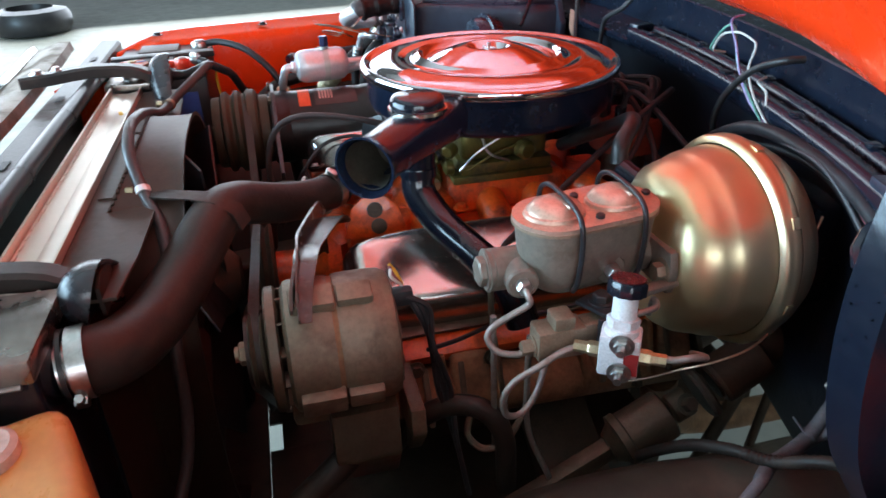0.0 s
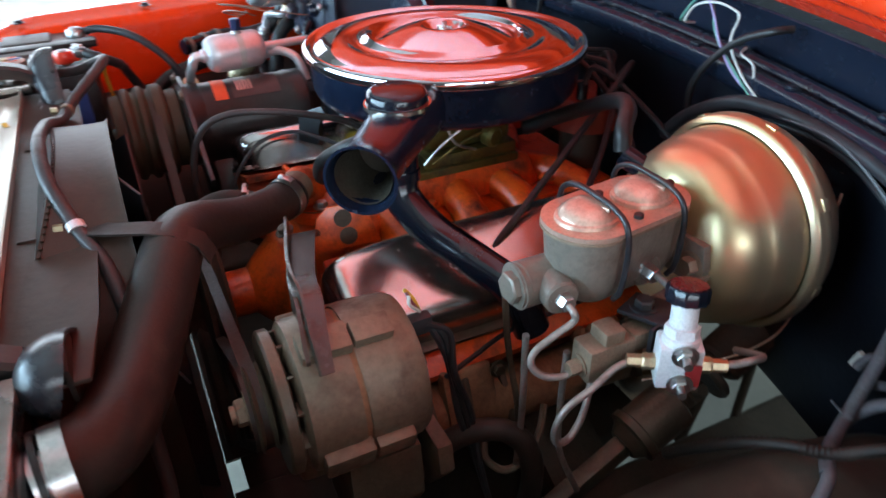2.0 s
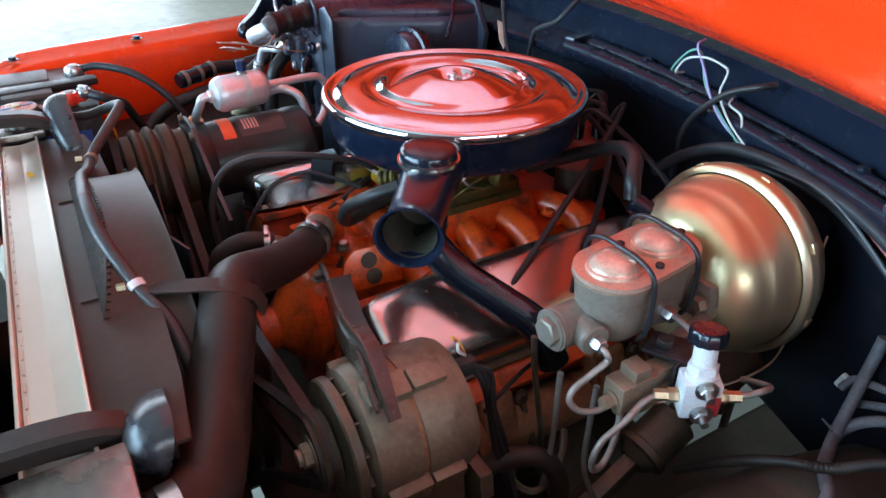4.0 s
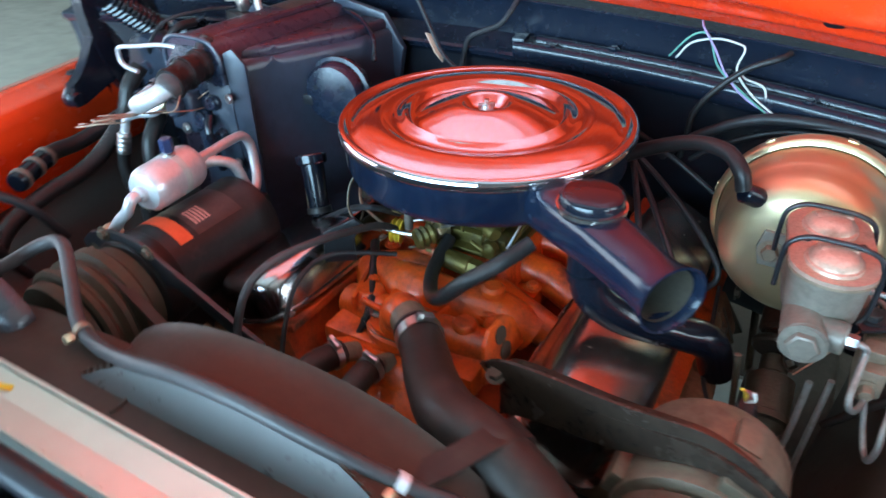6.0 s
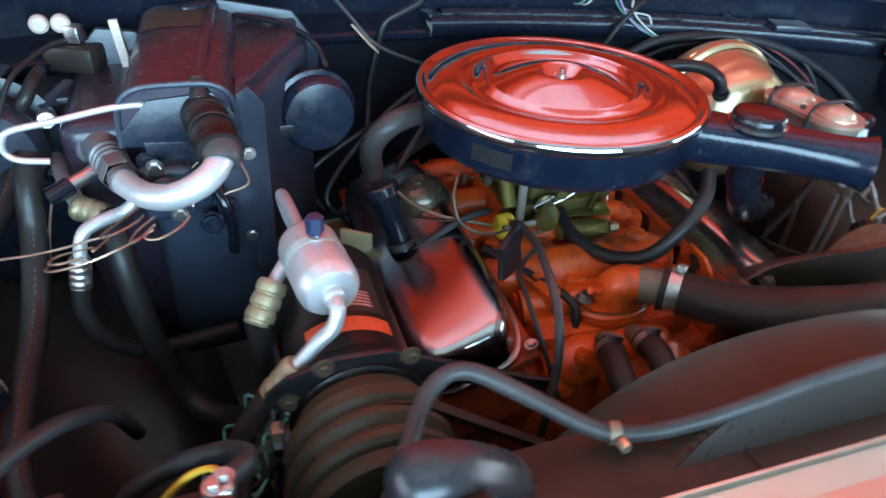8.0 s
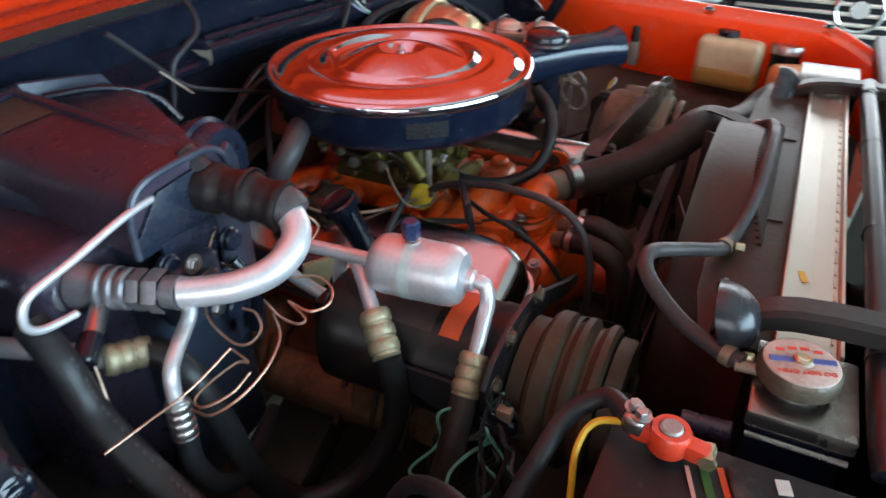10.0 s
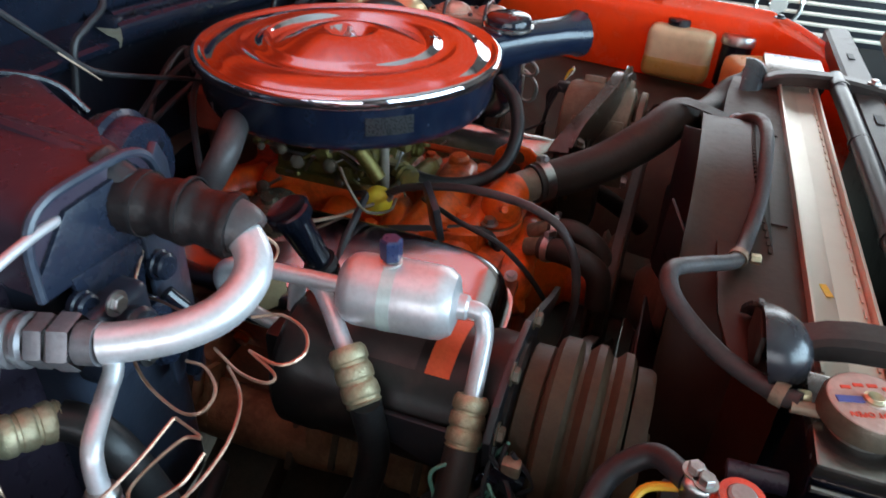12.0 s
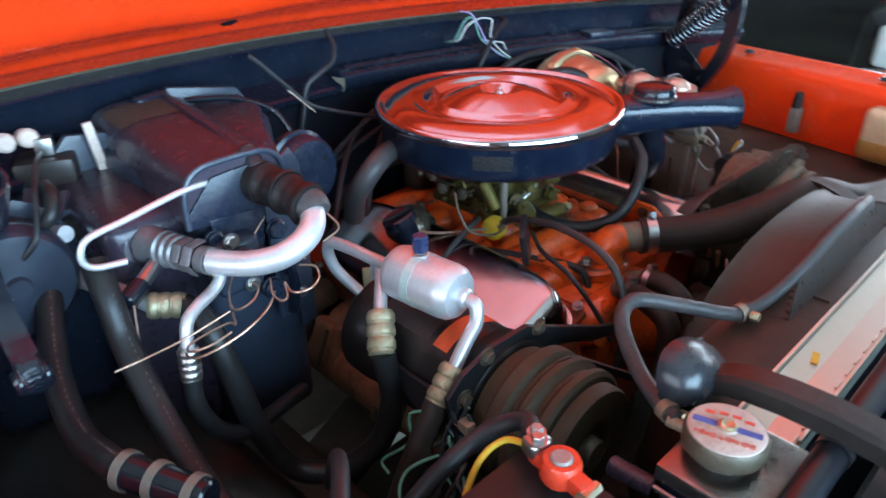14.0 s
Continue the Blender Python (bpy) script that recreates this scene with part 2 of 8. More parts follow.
REDPLASTIC = mat("red_terminal", (0.70, 0.045, 0.02), 0.28, 0, (0.78, 0.08, 0.03), 40, 0.4, 0.1, coat=0.5)
FINS = mat("radiator_fins", (0.10, 0.14, 0.20), 0.4, 0.6, (0.16, 0.20, 0.26), 30)
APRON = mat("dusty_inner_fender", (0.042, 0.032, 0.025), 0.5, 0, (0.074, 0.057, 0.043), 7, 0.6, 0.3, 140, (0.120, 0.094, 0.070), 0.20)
# same kind of panel in a darker colour for the passenger side
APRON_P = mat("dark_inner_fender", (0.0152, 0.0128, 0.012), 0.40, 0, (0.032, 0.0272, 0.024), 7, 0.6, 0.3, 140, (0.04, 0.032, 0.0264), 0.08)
CONCRETE = mat("workshop_concrete", (0.33, 0.315, 0.26), 0.5, 0, (0.40, 0.38, 0.32), 1.2, 0.5, 0.15, 30)
WALL = mat("workshop_wall", (0.20, 0.19, 0.17), 0.8, 0, (0.26, 0.245, 0.22), 1.0, 0.5)
CEILING = mat("pale_ceiling_boards", (0.66, 0.64, 0.58), 0.7, 0, (0.72, 0.70, 0.64), 1.5, 0.5)
RED_CAP = mat("red_lettering", (0.62, 0.07, 0.04), 0.5)
CAPTOP = mat("pressure_cap_enamel", (0.56, 0.43, 0.37), 0.42, 0, (0.66, 0.53, 0.46), 40, 0.6, 0.1, 200, (0.40, 0.22, 0.15), 0.08)
BLUEBAR = mat("blue_print", (0.06, 0.08, 0.26), 0.45)
MAROON = mat("glossy_housing", (0.027, 0.0205, 0.034), 0.28, 0, (0.044, 0.033, 0.050), 9, 0.5, 0.15, 120, rough_vary=0.08)
TANPATCH = mat("sun_faded_patch", (0.060, 0.048, 0.038), 0.45, 0, (0.085, 0.068, 0.052), 30, 0.6, 0.2, 160)
BLUECAP = mat("blue_black_cap", (0.015, 0.025, 0.07), 0.3)
RAG = mat("rusty_column_steel", (0.060, 0.027, 0.017), 0.6, 0.1, (0.11, 0.040, 0.020), 28, 0.7, 0.4, 160)
AMBER = mat("amber_bottle_plastic", (0.60, 0.29, 0.085), 0.3, 0, (0.68, 0.38, 0.13), 8, 0.5, 0.08, 90)
GREASE = mat("greasy_steel", (0.095, 0.074, 0.052), 0.38, 0.3, (0.160, 0.125, 0.086), 30, 0.6, 0.5, 220, (0.18, 0.132, 0.088), 0.16)

# ---- mesh helpers ----
Y_AXIS = Matrix.Rotation(radians(-90), 4, "X")   # lifts local z onto +y


def along(a, b, twist=0):
    """Local z runs from a to b, starting at a."""
    a, b = Vector(a), Vector(b)
    return Matrix.Translation(a) @ (b - a).to_track_quat("Z", "Y").to_matrix().to_4x4() @ Matrix.Rotation(radians(twist), 4, "Z")


def thing(name, label, category, group="", kind=""):
    return tagged(new(name), label, category, group, kind)


def finish(name, bm, material, smooth=True, angle=38):
    me = bpy.data.meshes.new(name)
    bmesh.ops.recalc_face_normals(bm, faces=bm.faces)
    lim = radians(angle)
    for f in bm.faces:
        f.smooth = smooth
    for e in bm.edges:
        e.smooth = not (len(e.link_faces) == 2 and e.calc_face_angle(0.0) > lim)
    bm.to_mesh(me)
    bm.free()
    for m in material if isinstance(material, (list, tuple)) else (material,):
        me.materials.append(m)
    return new(name, me)


def part(name, bm, material, parent, label="", smooth=True, angle=38):
    ob = finish(name, bm, material, smooth, angle)
    ob.parent = parent
    return tagged(ob, label)


def solo(name, bm, material, label, category, group="", kind="", smooth=True):
    return tagged(finish(name, bm, material, smooth), label, category, group, kind)


def lathe(profile, m=Matrix(), seg=48, closed=False):
    """Turns (radius, height) pairs about the local z of m."""
    bm = bmesh.new()
    rings = []
    for r, h in profile:
        if r < 1e-6:
            rings.append([bm.verts.new(m @ Vector((0, 0, h)))])
        else:
            rings.append([bm.verts.new(m @ Vector((r * math.cos(i * math.tau / seg), r * math.sin(i * math.tau / seg), h))) for i in range(seg)])
    pairs = list(zip(rings, rings[1:])) + ([(rings[-1], rings[0])] if closed else [])
    for a, b in pairs:
        for i in range(seg):
            j = (i + 1) % seg
            if len(a) == 1 and len(b) == 1:
                continue
            if len(a) == 1:
                bm.faces.new((a[0], b[i], b[j]))
            elif len(b) == 1:
                bm.faces.new((a[i], a[j], b[0]))
            else:
                bm.faces.new((a[i], a[j], b[j], b[i]))
    return bm


def rod(a, b, r, seg=20, r2=None, bevel=0.0):
    """A closed round bar from a to b."""
    L = (Vector(b) - Vector(a)).length
    r2 = r if r2 is None else r2
    c = bevel
    prof = [(0, 0), (r - c, 0), (r, c), (r2, L - c), (r2 - c, L), (0, L)] if c else [(0, 0), (r, 0), (r2, L), (0, L)]
    return lathe(prof, along(a, b), seg)


def curve_points(ctrl, per=8):
    """Catmull-Rom through the control points."""
    p = [Vector(c) for c in ctrl]
    p = [2 * p[0] - p[1]] + p + [2 * p[-1] - p[-2]]
    out = []
    for i in range(1, len(p) - 2):
        for k in range(per):
            t = k / per
            a, b, c, d = p[i - 1], p[i], p[i + 1], p[i + 2]
            out.append(0.5 * ((2 * b) + (c - a) * t + (2 * a - 5 * b + 4 * c - d) * t * t + (3 * b - a - 3 * c + d) * t ** 3))
    out.append(p[-2])
    return out


def tube(ctrl, r, seg=14, per=8, caps=True, ripple=None):
    """A bent round tube; r is one radius, a pair from start to end, or a function of 0..1."""
    pts = curve_points(ctrl, per)
    bm = bmesh.new()
    n = len(pts)
    tang = [(pts[min(i + 1, n - 1)] - pts[max(i - 1, 0)]).normalized() for i in range(n)]
    up = Vector((0, 0, 1)) if abs(tang[0].z) < 0.9 else Vector((1, 0, 0))
    rings = []
    for i, (p, t) in enumerate(zip(pts, tang)):
        side = t.cross(up).normalized()
        up = side.cross(t).normalized()
        f = i / (n - 1)
        rad = r(f) if callable(r) else (r[0] + (r[1] - r[0]) * f if isinstance(r, tuple) else r)
        if ripple:
            rad *= 1 + ripple * (i % 2)
        rings.append([bm.verts.new(p + rad * (math.cos(a) * side + math.sin(a) * up)) for a in (k * math.tau / seg for k in range(seg))])
    for a, b in zip(rings, rings[1:]):
        for i in range(seg):
            j = (i + 1) % seg
            bm.faces.new((a[i], a[j], b[j], b[i]))
    if caps:
        bm.faces.new(rings[0])
        bm.faces.new(rings[-1])
    return bm


def box(sx, sy, sz, m=Matrix(), bevel=0.003, seg=2, taper=1.0):
    bm = bmesh.new()
    bmesh.ops.create_cube(bm, size=1.0)
    for v in bm.verts:
        k = taper if v.co.z > 0 else 1.0
        v.co = Vector((v.co.x * sx * k, v.co.y * sy * k, v.co.z * sz))
    if bevel:
        bmesh.ops.bevel(bm, geom=bm.edges[:], offset=bevel, segments=seg, affect="EDGES", profile=0.6)
    bm.transform(m)
    return bm


def plate(pts, depth, m=Matrix(), bevel=0.0, seg=2):
    """Extrudes a flat outline (x, y) along the local z of m."""
    bm = bmesh.new()
    lo = [bm.verts.new((x, y, 0)) for x, y in pts]
    hi = [bm.verts.new((x, y, depth)) for x, y in pts]
    bm.faces.new(lo[::-1])
    bm.faces.new(hi)
    n = len(pts)
    for i in range(n):
        bm.faces.new((lo[i], lo[(i + 1) % n], hi[(i + 1) % n], hi[i]))
    if bevel:
        bmesh.ops.bevel(bm, geom=bm.edges[:], offset=bevel, segments=seg, affect="EDGES", profile=0.6)
    bm.transform(m)
    return bm


def sweep(profile, path, closed=False):
    """Lays an open (u, v) cross-section along a path of (origin, u axis, v axis)."""
    bm = bmesh.new()
    rows = [[bm.verts.new(o + u * a + v * b) for u, v in profile] for o, a, b in path]
    for r, s in zip(rows, rows[1:]):
        for i in range(len(profile) if closed else len(profile) - 1):
            j = (i + 1) % len(profile)
            bm.faces.new((r[i], r[j], s[j], s[i]))
    if closed:
        bm.faces.new(rows[0])
        bm.faces.new(rows[-1])
    return bm


def join(*bms):
    out = bms[0]
    for b in bms[1:]:
        me = bpy.data.meshes.new("tmp")
        b.to_mesh(me)
        b.free()
        out.from_mesh(me)
        bpy.data.meshes.remove(me)
    return out


def hexbolt(at, to, r=0.008, h=0.007, washer=True):
    m = along(at, to)
    bm = lathe([(0, 0), (r, 0), (r, h * 0.85), (r * 0.86, h), (0, h)], m, 6)
    if washer:
        bm = join(bm, lathe([(0, 0), (r * 1.45, 0), (r * 1.45, 0.0014), (0, 0.0014)], m, 20))
    return bm


def crimp(a, b, r, ridges=3):
    """A pressed hose ferrule with rounded ridges."""
    L = (Vector(b) - Vector(a)).length
    prof = [(0, 0), (r * 0.9, 0), (r, 0.002)]
    for i in range(ridges):
        z0 = 0.002 + (L - 0.004) * i / ridges
        dz = (L - 0.004) / ridges
        prof += [(r * 1.06, z0 + dz * 0.10), (r * 1.09, z0 + dz * 0.25), (r * 1.09, z0 + dz * 0.62), (r * 1.05, z0 + dz * 0.72), (r * 0.97, z0 + dz * 0.78), (r * 0.97, z0 + dz * 0.94), (r * 1.04, z0 + dz)]
    return lathe(prof + [(r * 0.9, L), (0, L)], along(a, b), 20)


def ring(at, axis, r, width, thick=0.0012, seg=32):
    m = along(at, Vector(at) + Vector(axis)) @ Matrix.Translation((0, 0, -width / 2))
    return lathe([(r, 0), (r + thick, 0), (r + thick, width), (r, width)], m, seg, closed=True)


def clamp(at, axis, r, width=0.012, screw=(0, 0, 1), parent=None, group="hose clamps", label="worn steel worm-drive hose clamp on a rubber hose"):
    """A worm-drive clamp round a hose."""
    c = thing("hose_clamp", label, "hose clamp", group)
    part("band", ring(at, axis, r, width), STEEL, c)
    s, ax = Vector(screw).normalized(), Vector(axis).normalized()
    o = Vector(at) + s * (r + 0.004)
    t = ax.cross(s).normalized()
    part("screw_housing", box(0.012, width * 0.8, 0.007, Matrix.Translation(o) @ Matrix((t, ax, s)).transposed().to_4x4(), 0.0015), STEEL, c)
    part("screw", hexbolt(o + t * 0.006, o + t * 0.02, 0.0042, 0.006, False), STEEL, c)
    return c

# ---- the workshop ----
solo("floor", box(30, 30, 0.2, Matrix.Translation((0, 0, -0.1)), 0), CONCRETE, "pale worn concrete workshop floor", "floor", kind="structure", smooth=False)
solo("ceiling", box(14.4, 12.4, 0.2, Matrix.Translation((0, 1.2, 5.1)), 0), CEILING, "plain white workshop ceiling", "ceiling", kind="structure", smooth=False)


def wall(name, centre, size):
    return solo(name, box(*size, Matrix.Translation(centre), 0), WALL, "dim grey workshop wall", "wall", kind="structure", smooth=False)


wall("wall_south_1", (4.6, -4.9, 2.5), (5.2, 0.2, 5.0))
wall("wall_south_2", (-5.3, -4.9, 2.5), (3.8, 0.2, 5.0))
wall("wall_south_3", (-0.7, -4.9, 4.0), (5.4, 0.2, 2.0))
wall("wall_north", (0, 7.1, 2.5), (14.4, 0.2, 5.0))
wall("wall_east_1", (7.1, 4.2, 2.5), (0.2, 5.6, 5.0))
wall("wall_east_2", (7.1, -4.1, 2.5), (0.2, 1.4, 5.0))
wall("wall_east_3", (7.1, -1.0, 4.1), (0.2, 4.8, 1.8))
wall("wall_west_1", (-7.1, 3.9, 2.5), (0.2, 6.2, 5.0))
wall("wall_west_2", (-7.1, -4.5, 2.5), (0.2, 0.6, 5.0))
wall("wall_west_3", (-7.1, -1.7, 4.1), (0.2, 5.0, 1.8))

# ---- the car body round the engine bay ----


def cowl_y(x):
    return 0.288 - 0.30 * x * x


def fender_x(y, side):
    return side * (0.80 + 0.19 * y)


def hood():
    h = thing("hood", "open orange-red painted bonnet seen from its underside", "car hood")
    tilt, steep = radians(31), radians(55)
    n = 28

    def under(u, v, lift=0.0):
        """u across in metres, v from the rear edge forward in metres."""
        y0 = cowl_y(u) + 0.004
        far = max(0.0, v - 0.16)
        s = math.cos(tilt) * (v - far) + math.cos(steep) * far
        drop = 0.03 * (abs(u) / 0.70) ** 3
        z = 0.995 - 0.042 * u + math.sin(tilt) * (v - far) + math.sin(steep) * far - drop * min(1, v / 0.5) + lift
        return Vector((u, y0 - s, z))

    bm = bmesh.new()
    cols = [-0.66 + 1.32 * i / n for i in range(n + 1)]
    rows = [0.0, 0.012, 0.03, 0.04, 0.05, 0.056, 0.062, 0.068, 0.075, 0.085, 0.10, 0.12, 0.14, 0.16, 0.18, 0.20, 0.215, 0.225, 0.235, 0.245, 0.26, 0.28, 0.31, 0.34, 0.42, 0.52, 0.62, 0.72, 0.82, 0.92, 1.02]

    def relief(u, v):
        rib = 0.016 * math.exp(-((v - 0.16) / 0.05) ** 2) * (1 if abs(u) < 0.62 else 0.3)
        cross = 0.022 * math.exp(-((abs(u) - 0.30 - 0.22 * v) / 0.07) ** 2) * min(1, max(0, (v - 0.1) / 0.2))
        bead = 0.005 * math.exp(-((v - 0.062) / 0.012) ** 2) + 0.004 * math.exp(-((v - 0.235) / 0.02) ** 2)
        return 0.016 - rib - cross - bead

    grid = [[bm.verts.new(under(u, v, relief(u, v))) for u in cols] for v in rows]
    for a, b in zip(grid, grid[1:]):
        for i in range(n):
            bm.faces.new((a[i], a[i + 1], b[i + 1], b[i]))
    part("inner_panel", bm, PAINT_IN, h, "orange inner panel with pressed ribs", angle=60)
    bm = bmesh.new()
    grid = [[bm.verts.new(under(u, v, 0.05)) for u in cols] for v in rows]
    for a, b in zip(grid, grid[1:]):
        for i in range(n):
            bm.faces.new((a[i], a[i + 1], b[i + 1], b[i]))
    part("outer_skin", bm, PAINT, h, angle=60)
    for i, (u, v) in enumerate(((0.335, 0.085), (-0.30, 0.085), (0.60, 0.06))):
        p = under(u, v, relief(u, v))
        part("drain_hole", lathe([(0, -0.002), (0.006, -0.002), (0.0085, 0.0), (0.006, 0.002), (0, 0.002)], Matrix.Translation(p) @ Matrix.Rotation(-tilt, 4, "X") @ Matrix.Diagonal((1.5, 1, 1, 1)), 18), FIREWALL, h, "dark oval hole")
    return h


hood()


def fender(side):
    f = thing("fender", "glossy orange-red front fender beside the engine bay", "car fender", "fenders")
    prof = [(0.46, -0.46), (0.42, -0.25), (0.34, -0.135), (0.22, -0.072), (0.10, -0.032), (0.045, -0.014), (0.026, -0.009), (0.015, -0.008), (0.010, -0.0105),
            (0.005, -0.0165), (-0.020, -0.019), (-0.029, -0.024), (-0.034, -0.045), (-0.034, -0.13), (-0.028, -0.16)]
    path = []
    for i in range(25):
        y = -0.70 + 1.15 * i / 24
        nose = max(0, -y - 0.50)
        path.append((Vector((fender_x(y, side) - side * 2.2 * nose ** 1.6, y, 0.888 - 0.5 * nose ** 1.3)), Vector((side, 0, 0)), Vector((0, 0, 1))))
    part("panel", sweep(prof, path), PAINT, f, angle=50)
    for y in (-0.52, -0.30, -0.02):
        x = fender_x(y, side) - side * 0.012
        part("bolt", hexbolt((x, y, 0.876), (x, y, 1), 0.007, 0.006), SATIN, f, "black flange bolt")
    return f


fender(1)
fender(-1)


def apron(side):
    """Inner fender with the bulge of the wheel housing."""
    bm = bmesh.new()
    n, k = 34, 14
    rows = []
    for i in range(n + 1):
        y = -0.62 + 0.98 * i / n
        row = []
        for j in range(k + 1):
            f = j / k
            x = fender_x(y, side) - side * (0.012 + 0.36 * f)
            arch = 0.30 ** 2 - (y - 0.06) ** 2
            bulge = (math.sqrt(arch) if arch > 0 else 0) * 0.66
            drop = min(1, max(0, (f - 0.74) / 0.26))
            flat = 0.745 - 0.38 * f ** 2.2
            z = max(flat - 0.02, 0.50 + bulge * (1.0 - drop * drop * (3 - 2 * drop))) if y > -0.24 else flat - 0.02
            row.append(bm.verts.new((x, y, z)))
        rows.append(row)
    for a, b in zip(rows, rows[1:]):
        for j in range(k):
            bm.faces.new((a[j], a[j + 1], b[j + 1], b[j]))
    bmesh.ops.smooth_vert(bm, verts=bm.verts[:], factor=0.5, use_axis_x=True, use_axis_y=True, use_axis_z=True)
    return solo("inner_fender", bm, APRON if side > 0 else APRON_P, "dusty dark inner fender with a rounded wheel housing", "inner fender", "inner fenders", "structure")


apron(1)
apron(-1)


def cowl():
    """Firewall, the cowl panel above it and the wiring ledge on the driver side."""
    def path(x0, x1, n=40):
        return [(Vector((x, cowl_y(x), -0.038 * x)), Vector((0, 1, 0)), Vector((0, 0, 1))) for x in (x0 + (x1 - x0) * i / n for i in range(n + 1))]

    c = thing("cowl", "glossy blue-black cowl panel with a stepped wiring ledge", "car cowl", kind="structure")
    part("upper_panel", sweep([(0.021, 0.939), (0.021, 0.946), (0.0195, 0.968), (0.017, 0.984), (0.014, 0.9905), (0.0095, 0.9925), (0.0085, 0.9950), (0.0105, 0.9970), (0.05, 0.999)], path(-0.86, 0.86)), COWL, c, "wide black panel under the hood edge", angle=30)
    ledge = part("ledge", sweep([(-0.018, 0.910), (-0.027, 0.916), (-0.0315, 0.926), (-0.032, 0.937), (-0.0295, 0.9425), (-0.023, 0.9445), (-0.014, 0.9430), (-0.0115, 0.9375), (-0.006, 0.9370), (0.019, 0.9405)], path(-0.085, 0.86, 30)), COWL, c, "folded ledge with a rolled lip", angle=62)
    part("bead", sweep([(-0.004, 0.937), (-0.0035, 0.9435), (0.0, 0.9475), (0.005, 0.9490), (0.0095, 0.9475), (0.0125, 0.9435), (0.0135, 0.938)], path(-0.060, 0.86, 30), True), COWL, ledge, "raised channel cover")
    part("edge", sweep([(-0.014, 0.905), (-0.024, 0.914), (-0.026, 0.921), (-0.022, 0.925), (-0.010, 0.927), (0.019, 0.9405)], path(-0.86, -0.085, 24)), COWL, c, "plain folded edge", angle=25)
    part("wall_panel", sweep([(-0.016, 0.911), (-0.010, 0.88), (-0.008, 0.615), (-0.004, 0.605), (0.012, 0.598)], path(-0.86, 0.86)), FIREWALL, c, "black firewall panel")
    for x, u, z in ((0.224, 0.004, 0.9485), (0.06, 0.004, 0.9485), (0.43, 0.004, 0.9485), (-0.03, -0.022, 0.944), (0.33, -0.022, 0.944)):
        p = Vector((x, cowl_y(x) + u, z - 0.038 * x))
        part("bolt", hexbolt(p, p + Vector((0, 0, 1)), 0.0055, 0.004), COWL, c)
    p = Vector((0.172, cowl_y(0.172) - 0.024, 0.9445 - 0.038 * 0.172))
    part("clip_hole", box(0.014, 0.012, 0.003, Matrix.Translation(p), 0.001), FIREWALL, c, "dark square clip hole")
    q = Vector((-0.082, cowl_y(-0.082) - 0.010, 0.946))
    part("end_cap", box(0.020, 0.034, 0.012, Matrix.Translation(q) @ Matrix.Rotation(0.2, 4, "Z"), 0.003), COWL, c, "bent ledge end")
    p = Vector((0.52, cowl_y(0.52) - 0.014, 0.948 - 0.038 * 0.52))
    part("joint_cover", box(0.06, 0.042, 0.010, Matrix.Translation(p) @ Matrix.Rotation(-0.30, 4, "Z"), 0.003), CASE, c, "overlapping joint of the ledge")
    return c


cowl()


